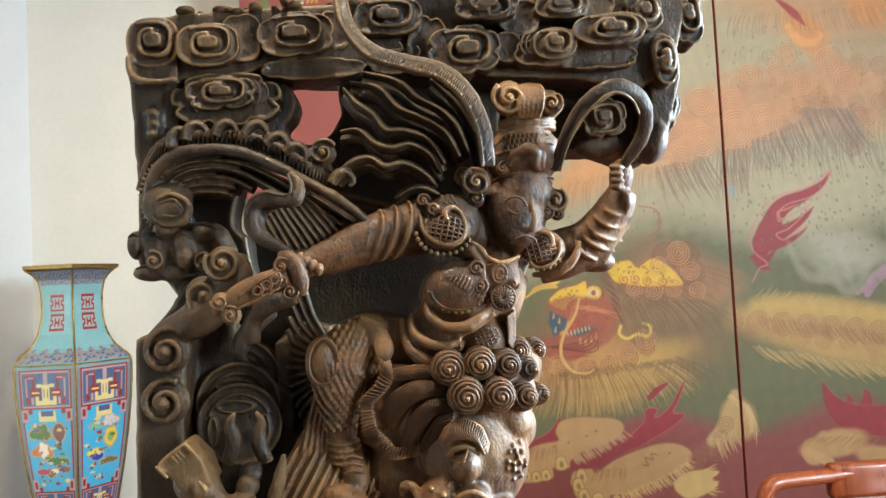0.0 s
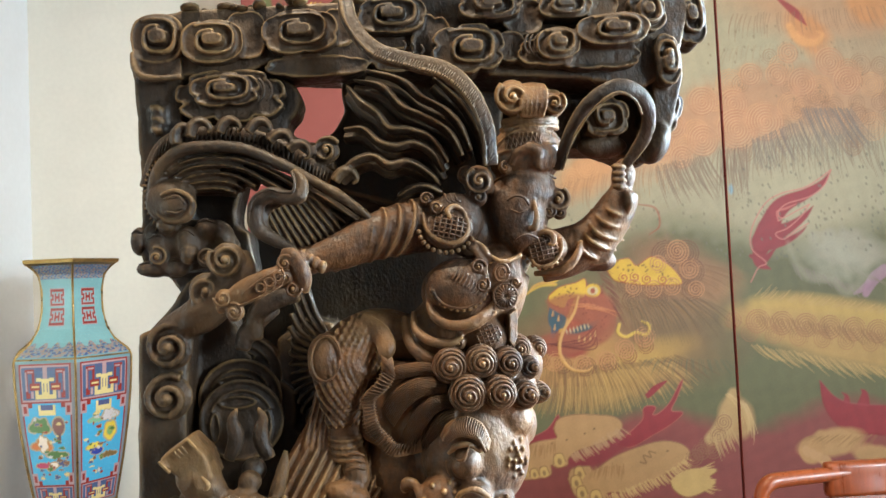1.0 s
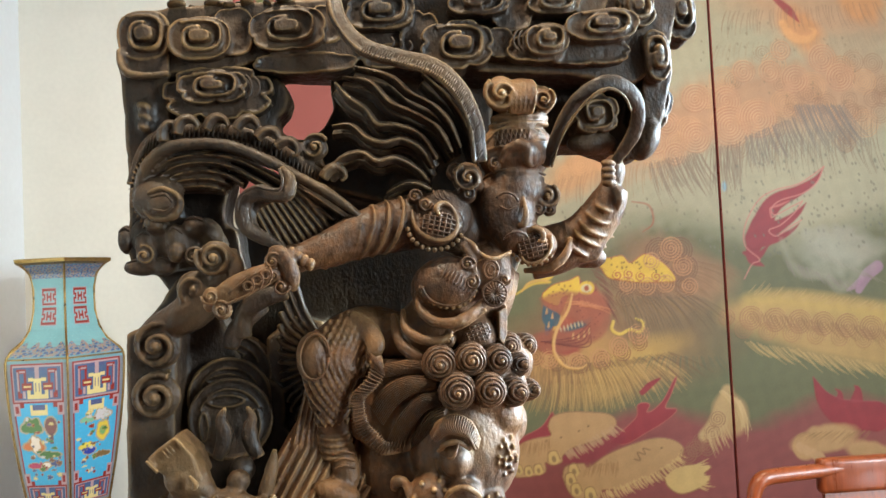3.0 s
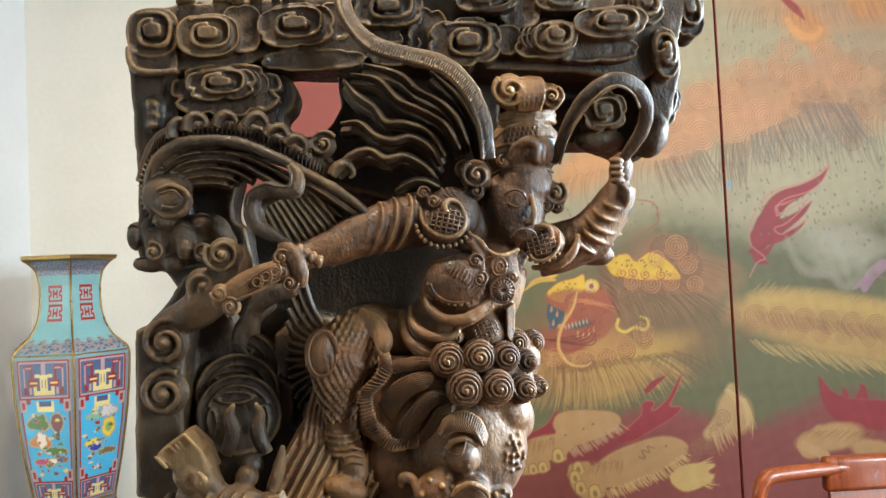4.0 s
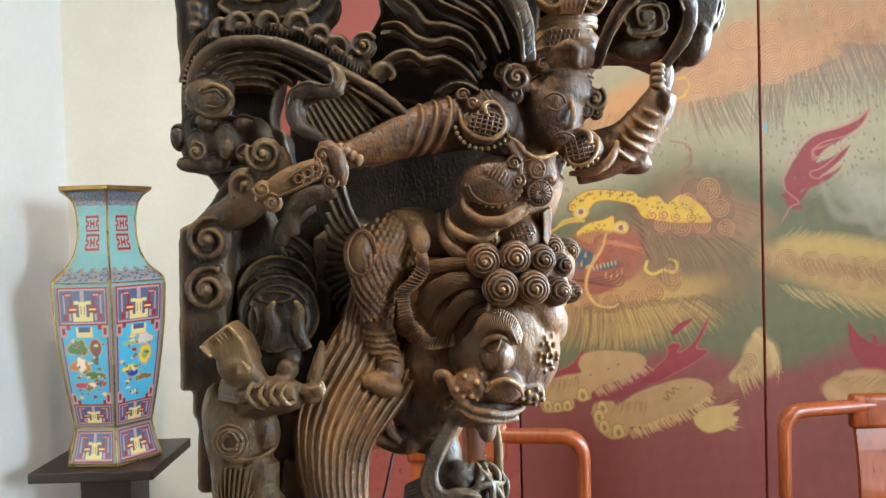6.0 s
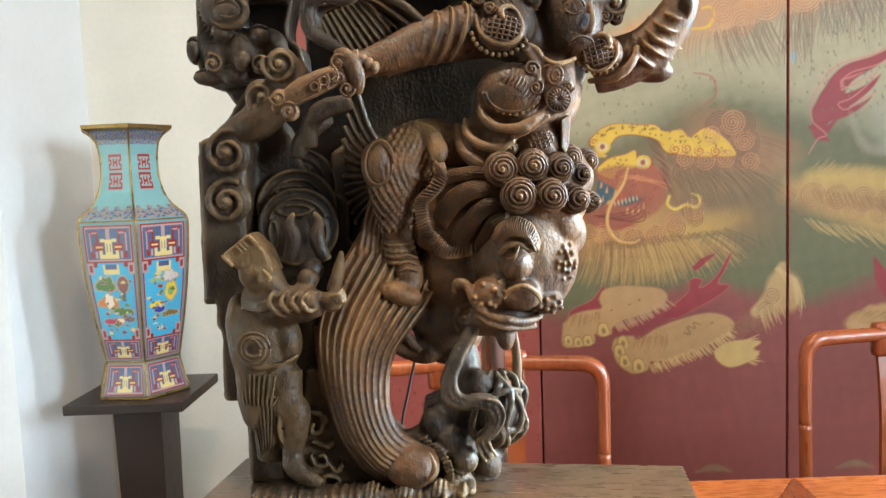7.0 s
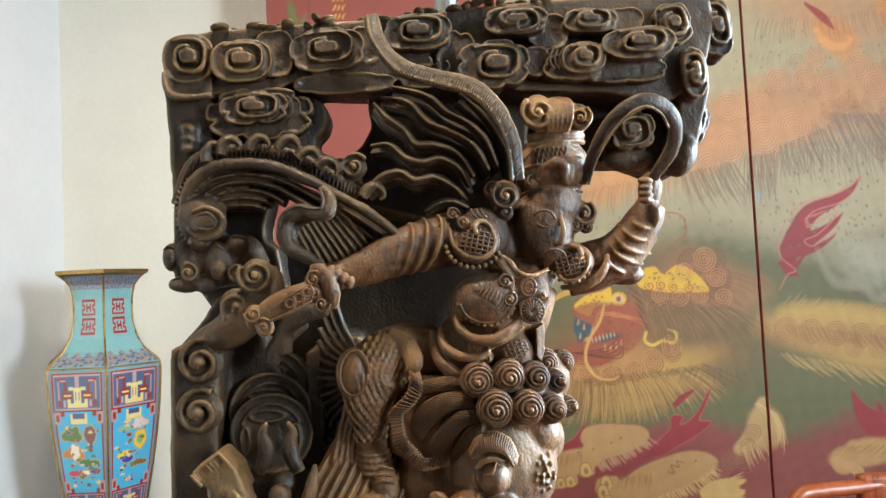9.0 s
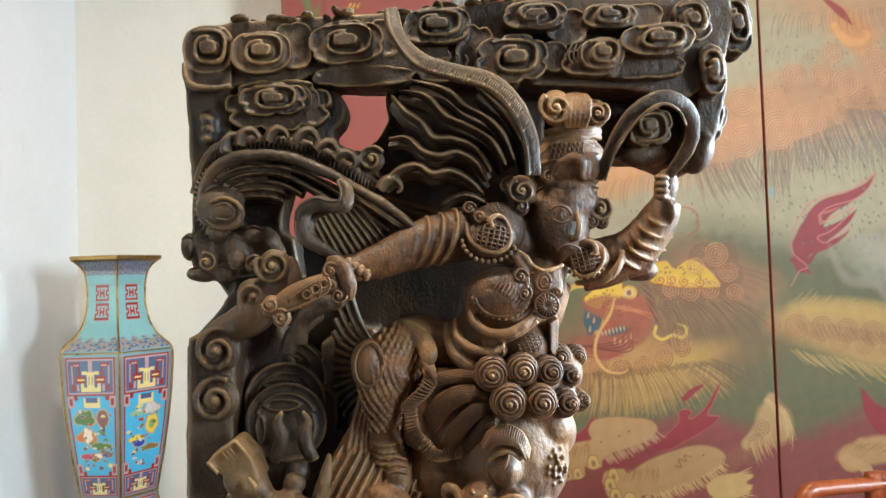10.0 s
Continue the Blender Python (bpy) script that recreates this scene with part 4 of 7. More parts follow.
def cloisonne_vase(x, y, z, turn):
    ob = tagged(thing("vase", x, y, z, turn), "tall hexagonal turquoise cloisonne vase with brass edges", "vase")
    for k in range(6):
        cv = Canvas(-1, 1, 0.0, 0.80, 0.0035, GREYBLUE)
        xs = np.linspace(-1, 1, 73 if k in (0, 5) else 31)
        zs = np.linspace(0.0, 0.80, 330 if k in (0, 5) else 140)
        cv.nx, cv.nz = len(xs), len(zs)
        cv.x, cv.z = np.meshgrid(xs, zs)
        cv.c = np.zeros(cv.x.shape + (3,)) + np.array(GREYBLUE[:3])
        cv.h = np.zeros(cv.x.shape)
        paint_vase(cv, k + 1)
        rad = vase_radius(cv.z)
        a0, a1 = radians(60 * k), radians(60 * k + 60)
        s = (cv.x + 1) / 2
        px = rad * (math.cos(a0) * (1 - s) + math.cos(a1) * s)
        py = rad * (math.sin(a0) * (1 - s) + math.sin(a1) * s)
        n = cv.nx * cv.nz
        i = np.arange(n).reshape(cv.nz, cv.nx)
        quads = np.stack([i[:-1, :-1], i[:-1, 1:], i[1:, 1:], i[1:, :-1]], -1).reshape(-1, 4)
        me = bpy.data.meshes.new("enamel_face")
        me.from_pydata(np.stack([px.ravel(), py.ravel(), cv.z.ravel()], 1).tolist(), [], quads.tolist())
        col = np.concatenate([cv.c.reshape(-1, 3), np.ones((n, 1))], 1)
        me.attributes.new("paint", "FLOAT_COLOR", "POINT").data.foreach_set("color", col.astype(np.float32).ravel())
        me.polygons.foreach_set("use_smooth", [True] * len(me.polygons))
        me.materials.append(M_ENAMEL)
        face = new("enamel_face", me)
        face.parent = ob
        part("brass_edge", tube([(r * math.cos(a0), r * math.sin(a0), h) for r, h in VASE], 0.0035, 6, 2), M_BRASS, ob, "thin brass edge", True)
    for h, thick in ((0.0, 0.006), (0.106, 0.0045), (0.528, 0.003)):
        r = vase_radius(h) + 0.001
        part("brass_band", lathe([(r - 0.004, h - 0.001), (r + thick * 0.7, h), (r + thick * 0.7, h + thick), (r - 0.004, h + thick * 1.4)], 6), M_BRASS, ob, "brass band")
    part("rim", lathe([(0.125, 0.792), (0.143, 0.798), (0.145, 0.808), (0.130, 0.81), (0.125, 0.80), (0.085, 0.77)], 6), M_BRASS, ob, "flat brass rim")
    return ob


cloisonne_vase(-0.876, 2.43, 0.783, -65.0 - 0.0)


# ---- table, chairs ----
TX0, TX1, TY0, TY1, TZ = -0.22, 1.75, 0.36, 1.583, 0.78


def dining_table():
    ob = tagged(thing("dining_table", 0, 0, 0), "orange-brown hardwood dining table with a parquet top", "table")
    part("tabletop", box(TX0, TX1, TY0, TY1, TZ - 0.045, TZ - 0.004, bevel=0.004), M_TABLE_DARK, ob)
    # mitred border along the far edge: long boards and wedges between them
    joints = [-0.521, 0.119, 0.759, 1.399]
    for k in range(len(joints)):
        lo, hi = max(joints[k], TX0), min(joints[k] + 0.64, TX1)
        if hi - lo < 0.1:
            continue
        for name, mat, quad in (("border_board", M_TABLE, ((lo + 0.001, TY1 - 0.11), (hi - 0.082, TY1 - 0.11), (hi - 0.0015, TY1), (lo + 0.0015, TY1))),
                                ("border_wedge", M_TABLE_DARK, ((hi - 0.080, TY1 - 0.11), (hi - 0.001, TY1 - 0.11), (hi + 0.0004, TY1 - 0.001), (hi - 0.0004, TY1 - 0.001)))):
            if max(q[0] for q in quad) > TX1:
                continue
            bm = bmesh.new()
            vs = [bm.verts.new((px, py, pz)) for pz in (TZ - 0.0035, TZ - 0.0002) for px, py in quad]
            for f in ((3, 2, 1, 0), (4, 5, 6, 7), (0, 1, 5, 4), (1, 2, 6, 5), (2, 3, 7, 6), (3, 0, 4, 7)):
                bm.faces.new([vs[i] for i in f])
            part(name, bm, mat, ob)
    part("border_board", box(TX0, TX1, TY0, TY0 + 0.11, TZ - 0.003, TZ, bevel=0.0008), M_TABLE, ob)
    for k in range(9):
        x = TX0 + 0.002 + k * 0.219
        w = min(0.215, TX1 - x)
        bm = bmesh.new()
        lean = 0.12 if k % 2 else -0.12
        y0, y1 = TY0 + 0.113, TY1 - 0.113
        vs = [bm.verts.new((px, py, pz)) for pz in (TZ - 0.0035, TZ - 0.0004 - 0.0006 * (k % 2)) for px, py in
              ((x + max(lean, 0), y0), (x + w + min(lean, 0), y0), (x + w + min(-lean, 0), y1), (x + max(-lean, 0), y1))]
        for f in ((3, 2, 1, 0), (4, 5, 6, 7), (0, 1, 5, 4), (1, 2, 6, 5), (2, 3, 7, 6), (3, 0, 4, 7)):
            bm.faces.new([vs[i] for i in f])
        part("parquet_board", bm, M_TABLE if k % 2 else M_TABLE_DARK, ob)
    part("apron", box(TX0 + 0.06, TX1 - 0.06, TY0 + 0.06, TY1 - 0.06, TZ - 0.13, TZ - 0.045, bevel=0.003), M_TABLE_DARK, ob)
    for x in (TX0 + 0.06, TX1 - 0.12):
        for y in (TY0 + 0.06, TY1 - 0.12):
            part("leg", box(x, x + 0.06, y, y + 0.06, 0, TZ - 0.045, bevel=0.006), M_TABLE_DARK, ob)
    return ob


dining_table()


def armchair(x, y, half, top):
    """A round-cornered hardwood chair that faces the table."""
    ob = tagged(thing("chair", x, y, 0), "polished orange-red rosewood chair with a rounded top rail", "chair", "chairs behind the table")
    r = 0.016
    h, z = half, top - r
    rail = [(-h, 0.0, z - 0.2), (-h, 0.001, z - 0.08), (-h + 0.003, 0.002, z - 0.03), (-h + 0.024, 0.005, z - 0.004), (-h + 0.07, 0.012, z), (-h + 0.14, 0.02, z + 0.001), (0, 0.03, z + 0.004),
            (h - 0.14, 0.02, z + 0.001), (h - 0.07, 0.012, z), (h - 0.024, 0.005, z - 0.004), (h - 0.003, 0.002, z - 0.03), (h, 0.001, z - 0.08), (h, 0.0, z - 0.2)]
    part("top_rail", tube(rail, [0.0135, 0.014, 0.0155, 0.017, 0.0165, 0.016, 0.0155, 0.016, 0.0165, 0.017, 0.0155, 0.014, 0.0135], 14, 6), M_ROSEWOOD, ob, "", True)
    part("headrest", box(-0.105, 0.105, 0.012, 0.044, z - 0.05, z + 0.028, bevel=0.012), M_ROSEWOOD, ob, "rounded raised headrest", True)
    for s in (-1, 1):
        part("back_post", tube([(s * h, 0.0, z - 0.19), (s * h, -0.003, 0.74), (s * h, -0.012, 0.47), (s * h, -0.012, 0.0)], 0.0137, 12, 6), M_ROSEWOOD, ob, "", True)
        part("front_leg", tube([(s * (h + 0.01), -0.42, 0.0), (s * (h + 0.005), -0.42, 0.45)], 0.016, 12, 2), M_ROSEWOOD, ob, "", True)
    bm = bmesh.new()
    rows = []
    for k in range(9):
        zz = 0.47 + (z - 0.03 - 0.47) * k / 8
        yy = -0.02 + 0.045 * k / 8 + 0.008 * math.sin(k / 8 * 6.28)
        rows.append([bm.verts.new((xx, yy + dy, zz)) for xx, dy in ((-0.095, 0), (0.095, 0), (0.095, 0.012), (-0.095, 0.012))])
    for a, b in zip(rows, rows[1:]):
        for i in range(4):
            bm.faces.new((a[i], a[(i + 1) % 4], b[(i + 1) % 4], b[i]))
    part("back_splat", bm, M_ROSEWOOD, ob, "plain curved splat")
    part("seat", box(-h - 0.01, h + 0.01, -0.45, 0.0, 0.43, 0.47, bevel=0.008), M_ROSEWOOD, ob)
    for s in (-1, 1):
        part("stretcher", tube([(s * (h - 0.002), -0.42, 0.12), (s * (h - 0.002), -0.02, 0.12)], 0.011, 8, 2), M_ROSEWOOD, ob, "", True)
    return ob


armchair(0.145, 1.66, 0.258, 1.02)
armchair(1.135, 1.77, 0.266, 1.03)


# ---- plinth under the carving ----
def display_plinth():
    ob = tagged(thing("display_plinth", 0.09, 0.86, TZ, -7.8), "dark brown lacquered plinth box under the carving", "plinth")
    part("body", box(-0.262, 0.243, -0.125, 0.125, 0.0, 0.268, bevel=0.003), M_BOX, ob)
    part("top_board", box(-0.268, 0.249, -0.131, 0.131, 0.268, 0.2805, bevel=0.003), M_BOX, ob, "thin top board with worn edges")
    return ob


display_plinth()
PT = 1.0605


def support_post(x, y):
    ob = tagged(thing("support_post", x, y, TZ), "slim brushed steel post on the table behind the carving", "post")
    part("base_plate", lathe([(0.03, 0), (0.03, 0.006), (0.026, 0.008)], 24), M_STEEL, ob)
    part("pole", lathe([(0.0155, 0.008), (0.0155, 1.30), (0.013, 1.306)], 24), M_STEEL, ob, "", True)
    return ob


support_post(0.152, 1.104)


def hanging_cable():
    ob = tagged(thing("cable", 0, 0, 0), "thin black power cable hanging behind the carving", "cable")
    part("cord", tube([(0.0600, 1.0250, 1.2200), (0.0540, 1.0250, 1.1780), (0.0440, 1.0250, 1.1360), (0.0350, 1.0250, 1.0980), (0.0330, 1.0250, 1.0510), (0.02, 1.03, 1.065), (0.06, 1.0, 1.065)], 0.0016, 8, 6), M_BLACK, ob, "", True)
    return ob


hanging_cable()


# ---- the carving: a block of wood, its figures built up from rods, slabs and swellings, each fused into one skin ----
u = 0.00061    # one unit of the carver's drawing
pieces = {}    # for each carved piece: rounded masses, the crisp carving on them, and fine engraved lines
carved = "back_board"


def pile(verts, faces, fine=0):
    """Adds a closed shape to the masses, the crisp carving or the fine lines of the piece in hand."""
    to_verts, to_faces = pieces.setdefault(carved, (([], []), ([], []), ([], [])))[int(fine)]
    n = len(to_verts)
    to_verts.extend(verts)
    to_faces.extend([[i + n for i in f] for f in faces])


def slab(points, depth, taper=1.0, fine=False):
    """A thick board with the outline of the points, all on one level, reaching back by depth."""
    p = np.array(points, float)
    mid = p.mean(0)
    n = len(p)
    pile(np.concatenate([mid + (p - mid) * taper, p + (0, depth, 0)]).tolist(),
         [list(range(n)), list(range(2 * n - 1, n - 1, -1))] + [[i, n + i, n + (i + 1) % n, (i + 1) % n] for i in range(n)], fine)


def sweep(points, radii, flat=1.0, sides=10, steps=6, up=(0, -1, 0), sharp=0.0):
    rows = np.array(spline([tuple(p) + (r,) for p, r in zip(points, radii)], steps))
    p, r = rows[:, :3], np.maximum(rows[:, 3], 1e-5)
    t = np.empty_like(p)
    t[1:-1], t[0], t[-1] = p[2:] - p[:-2], p[1] - p[0], p[-1] - p[-2]
    t /= np.maximum(np.linalg.norm(t, axis=1), 1e-9)[:, None]
    side = np.cross(t, np.array(up, float))
    ln = np.linalg.norm(side, axis=1)
    side[ln < 1e-3] = (1, 0, 0)
    side /= np.linalg.norm(side, axis=1)[:, None]
    nrm = np.cross(side, t)
    ang = np.linspace(0, 2 * np.pi, sides, endpoint=False)
    ang_w = np.cos(ang) * (1 - sharp * np.maximum(0, np.sin(ang)))
    v = p[:, None] + side[:, None] * (ang_w[None, :, None] * r[:, None, None]) + nrm[:, None] * (np.sin(ang)[None, :, None] * r[:, None, None] * flat)
    m = len(p)
    faces = [[i * sides + k, i * sides + (k + 1) % sides, (i + 1) * sides + (k + 1) % sides, (i + 1) * sides + k] for i in range(m - 1) for k in range(sides)]
    faces += [list(range(sides))[::-1], list(range((m - 1) * sides, m * sides))]
    pile(v.reshape(-1, 3).tolist(), faces, 0 if max(radii) > 17 * u else (2 if max(radii) < 2.75 * u else 1))


def rod(points, r, flat=1.0, sides=10, steps=6, up=(0, -1, 0), sharp=0.0):
    sweep(points, [q * u for q in r] if hasattr(r, "__len__") else [r * u] * len(points), flat, sides, steps, up, sharp)


def swell(c, rx, rz, ry, turn=0.0, yaw=0.0, segs=20, tier=None):
    """A rounded lump: half-widths in units; turn: degrees in the plane of the board."""
    m = np.array(pose(c[0], c[1], c[2], 0, turn, yaw) @ Matrix.Diagonal((rx * u, ry * u, rz * u, 1)))
    rings = max(5, segs // 2)
    th = np.linspace(0, np.pi, rings + 1)[1:-1]
    ph = np.linspace(0, 2 * np.pi, segs, endpoint=False)
    v = np.stack([np.sin(th)[:, None] * np.cos(ph), np.sin(th)[:, None] * np.sin(ph), np.repeat(np.cos(th)[:, None], segs, 1)], -1).reshape(-1, 3)
    v = np.concatenate([v, [(0, 0, 1), (0, 0, -1)]])
    n = (rings - 1) * segs
    faces = [[i * segs + k, (i + 1) * segs + k, (i + 1) * segs + (k + 1) % segs, i * segs + (k + 1) % segs] for i in range(rings - 2) for k in range(segs)]
    faces += [[n, k, (k + 1) % segs] for k in range(segs)] + [[n + 1, (rings - 2) * segs + (k + 1) % segs, (rings - 2) * segs + k] for k in range(segs)]
    pile((v @ m[:3, :3].T + m[:3, 3]).tolist(), faces, tier if tier is not None else (0 if min(rx, rz) >= 17 else (2 if min(rx, rz) < 7.6 else 1)))


def at(c, dx=0.0, dz=0.0, d=0.0):
    """A place dx right of, dz above and d in front of c, in units."""
    return (c[0] + dx * u, c[1] - d * u, c[2] + dz * u)


def outline(c, w, h, lobes, depth, power=2.6, count=84, turn=0.0, bulge=0.0):
    pts = []
    for k in range(count):
        a = 2 * math.pi * k / count
        ca, sa = math.cos(a), math.sin(a)
        r = (abs(ca) ** power + abs(sa) ** power) ** (-1 / power)
        if lobes:
            r *= 1 + bulge * (min(1.0, 1.35 * abs(math.sin(lobes * a / 2 + 0.6)) ** 0.7) - 0.8)
        x, z = w / 2 * r * ca, h / 2 * r * sa
        t = radians(turn)
        pts.append(at(c, x * math.cos(t) - z * math.sin(t), x * math.sin(t) + z * math.cos(t), depth))
    return pts


def cloud(c, w, h, lobes=0, hand=1, thick=26, turn=0.0, knob=True, bulge=0.22, rim=2.9, lean=0.0):
    """A cloud scroll: a raised lobed plate, a lip round it, and a scroll that winds in to a long flat knob."""
    slab(outline(c, w, h, lobes, 0, turn=turn, bulge=bulge), thick * u + 0.02, 0.95, True)
    lip = outline(at(c, 0, 0, 0.5), w - 5, h - 5, lobes, 0, turn=turn, bulge=bulge)
    rod(lip + lip[:1], rim, 1.2, 8, 1)
    if not knob:
        return
    t = radians(turn)
    spiral, radii = [], []
    n = 30
    for k in range(n):
        s = k / (n - 1)
        a = hand * (2.2 - s * 2 * math.pi * 1.12)
        shrink = 1 - 0.52 * s
        ex, ez = 0.40 * w * shrink, 0.40 * h * shrink
        ca, sa = math.cos(a), math.sin(a)
        r = (abs(ca) ** 3 + abs(sa) ** 3) ** (-1 / 3)
        x, z = ex * r * ca + lean * w * s, ez * r * sa
        spiral.append(at(c, x * math.cos(t) - z * math.sin(t), x * math.sin(t) + z * math.cos(t), 2 + 8 * s))
        radii.append(2.9 + 2.2 * s)
    rod(spiral, radii, 1.7, 8, 1)
    k = at(c, lean * w * math.cos(t), lean * w * math.sin(t), 19)
    slab(outline(k, w * 0.38, h * 0.31, 0, 0, 3.2, 28, turn), 24 * u, 0.82, True)


def curl(c, r, turns=1.6, hand=1, start=0.0, rise=8, rodr=None, knob=True, base=True, squash=1.0):
    """A snail scroll seen from the front."""
    if base:
        swell(at(c, 0, 0, -6), r, r * squash, 12)
    n = int(16 * turns) + 2
    pts, rad = [], []
    for k in range(n):
        s = k / (n - 1)
        a = start + hand * s * turns * 2 * math.pi
        q = r * (1 - 0.82 * s)
        pts.append(at(c, q * math.cos(a), q * squash * math.sin(a), 3 + rise * s))
        rad.append((rodr or r * 0.17) * (1 - 0.25 * s))
    rod(pts, rad, 1.2, 8, 1)
    if knob:
        swell(at(c, 0, 0, rise), r * 0.24, r * 0.24, r * 0.3, segs=12)


def comb(a, b, n, r, flat=1.0, r_end=None, wave=0.0, steps=6, backing=True, lift=0.0):
    """n ridges that fill the strip between the curves a and b, which have as many points each."""
    m = len(a)
    for k in range(n):
        s = k / max(1, n - 1)
        pts = [tuple(np.array(p) * (1 - s) + np.array(q) * s + np.array((0, -lift * u * math.sin(math.pi * s), 0))) for p, q in zip(a, b)]
        if wave:
            pts = [(x, y, z + wave * u * math.sin(i * 2.2 + k)) for i, (x, y, z) in enumerate(pts)]
        rr = [r + ((r_end if r_end is not None else r) - r) * i / (m - 1) for i in range(m)]
        rod(pts, rr, flat, 8, steps, sharp=0.6)
    if backing:
        sa, sb = spline(a, 3), spline(b, 3)
        for (p0, p1), (q0, q1) in zip(zip(sa, sa[1:]), zip(sb, sb[1:])):
            vs = [(p[0], p[1] + e * u, p[2]) for e in (0.3 * r * flat, 24 + r) for p in (p0, p1, q1, q0)]
            pile(vs, [[3, 2, 1, 0], [4, 5, 6, 7], [0, 1, 5, 4], [1, 2, 6, 5], [2, 3, 7, 6], [3, 0, 4, 7]], False)



def ring_at(c, rx, rz, d=0.0, a0=0, a1=360, step=15, turn=0.0):
    """Points round an ellipse in the plane of the board, degrees from a0 to a1."""
    t = radians(turn)
    out = []
    for a in range(a0, a1 + 1, step):
        x, z = rx * math.cos(radians(a)), rz * math.sin(radians(a))
        out.append(at(c, x * math.cos(t) - z * math.sin(t), x * math.sin(t) + z * math.cos(t), d))
    return out


def lattice(c, rx, rz, n, r=1.7, turn=0.0, dome=10):
    """Crossed bars that fill an oval, lying over a slight dome."""
    for k in range(n):
        a = -0.85 + 1.7 * k / (n - 1)
        h = math.sqrt(1 - a * a)
        for rows in ([(a, -h), (a, -h / 2), (a, 0), (a, h / 2), (a, h)], [(-h, a), (-h / 2, a), (0, a), (h / 2, a), (h, a)]):
            t = radians(turn)
            pts = [at(c, p * rx * math.cos(t) - q * rz * math.sin(t), p * rx * math.sin(t) + q * rz * math.cos(t), dome * (1 - p * p - q * q)) for p, q in rows]
            rod(pts, r, 1.0, 6, 2)


rnd = random.Random(4)
# back boards, cut away where daylight shows through
slab([(-0.1653, 0.9500, 1.7771), (-0.1106, 0.9500, 1.7865), (-0.0390, 0.9500, 1.7895), (0.0636, 0.9500, 1.7917), (0.1804, 0.9500, 1.8011), (0.2927, 0.9500, 1.8071), (0.4386, 0.9500, 1.8098), (0.4428, 0.9500, 1.7728), (0.4262, 0.9500, 1.7099), (0.3868, 0.9500, 1.6860), (0.3121, 0.9500, 1.6997), (0.2252, 0.9500, 1.7050), (0.1397, 0.9500, 1.7176), (0.0669, 0.9500, 1.7242), (-0.0053, 0.9500, 1.7296), (-0.0537, 0.9500, 1.7139), (-0.1671, 0.9500, 1.7164)], 0.12)
slab([(-0.1677, 0.9550, 1.7361), (-0.1138, 0.9550, 1.7344), (-0.1168, 0.9550, 1.6430), (-0.1207, 0.9550, 1.5947), (-0.1225, 0.9550, 1.5045), (-0.1589, 0.9550, 1.5014), (-0.1662, 0.9550, 1.5305), (-0.1607, 0.9550, 1.5963), (-0.1640, 0.9550, 1.6448), (-0.1663, 0.9550, 1.7055)], 0.07)
slab([(-0.1262, 0.9650, 1.7254), (-0.0142, 0.9650, 1.7231), (0.0052, 0.9650, 1.7025), (0.0102, 0.9650, 1.6886), (0.0053, 0.9650, 1.6739), (-0.0061, 0.9650, 1.6631), (-0.0023, 0.9650, 1.6518), (0.0133, 0.9650, 1.6425), (0.0351, 0.9650, 1.6392), (0.0485, 0.9650, 1.6077), (-0.0002, 0.9650, 1.6096), (-0.0661, 0.9650, 1.6319), (-0.1265, 0.9650, 1.6207)], 0.05)
slab([(0.0565, 1.0200, 1.7420), (0.2413, 1.0200, 1.7362), (0.2376, 1.0200, 1.5817), (0.1333, 1.0200, 1.5660), (0.0297, 1.0200, 1.5968), (0.0188, 1.0200, 1.6500), (0.0403, 1.0200, 1.6652), (0.0523, 1.0200, 1.6860), (0.0495, 1.0200, 1.7141)], 0.05)
slab([(-0.1368, 1.0000, 1.6393), (-0.0553, 1.0000, 1.6362), (-0.0683, 1.0000, 1.5886), (-0.0720, 1.0000, 1.5741), (-0.0726, 1.0000, 1.5562), (-0.0585, 1.0000, 1.5467), (-0.0526, 1.0000, 1.5018), (-0.1357, 1.0000, 1.4804), (-0.1652, 1.0000, 1.5260)], 0.05)
slab([(-0.0665, 1.0600, 1.5906), (0.0262, 1.0600, 1.6226), (0.2466, 1.0600, 1.6070), (0.2889, 1.0600, 1.5424), (0.2651, 1.0600, 1.4878), (0.2414, 1.0600, 1.4336), (0.2214, 1.0600, 1.3797), (0.1075, 1.0600, 1.2909), (0.0635, 1.0600, 1.2129), (-0.1881, 1.0600, 1.2289), (-0.1828, 1.0600, 1.4011), (-0.1406, 1.0600, 1.4796), (-0.0650, 1.0600, 1.5406)], 0.04)
slab([(-0.1720, 0.9850, 1.4390), (-0.1480, 0.9850, 1.4620), (-0.1220, 0.9850, 1.4980), (-0.0810, 0.9850, 1.4590), (-0.0580, 0.9850, 1.4080), (-0.0100, 0.9850, 1.3680), (-0.0150, 0.9850, 1.2520), (-0.1850, 0.9850, 1.2570), (-0.1810, 0.9850, 1.4270)], 0.05)
slab([(-0.1660, 0.9450, 1.4410), (-0.1300, 0.9450, 1.4540), (-0.1140, 0.9500, 1.4380), (-0.1230, 0.9450, 1.2640), (-0.1700, 0.9450, 1.2670)], 0.08)
slab([(-0.1660, 0.9850, 1.3540), (-0.1040, 0.9850, 1.3520), (-0.0020, 0.9850, 1.3220), (0.0490, 0.9850, 1.2940), (-0.0070, 0.9850, 1.2230), (-0.1640, 0.9850, 1.2290)], 0.05)
slab([(-0.1540, 0.9450, 1.3560), (-0.1260, 0.9450, 1.3540), (-0.1260, 0.9450, 1.2420), (-0.1590, 0.9450, 1.2370)], 0.08)
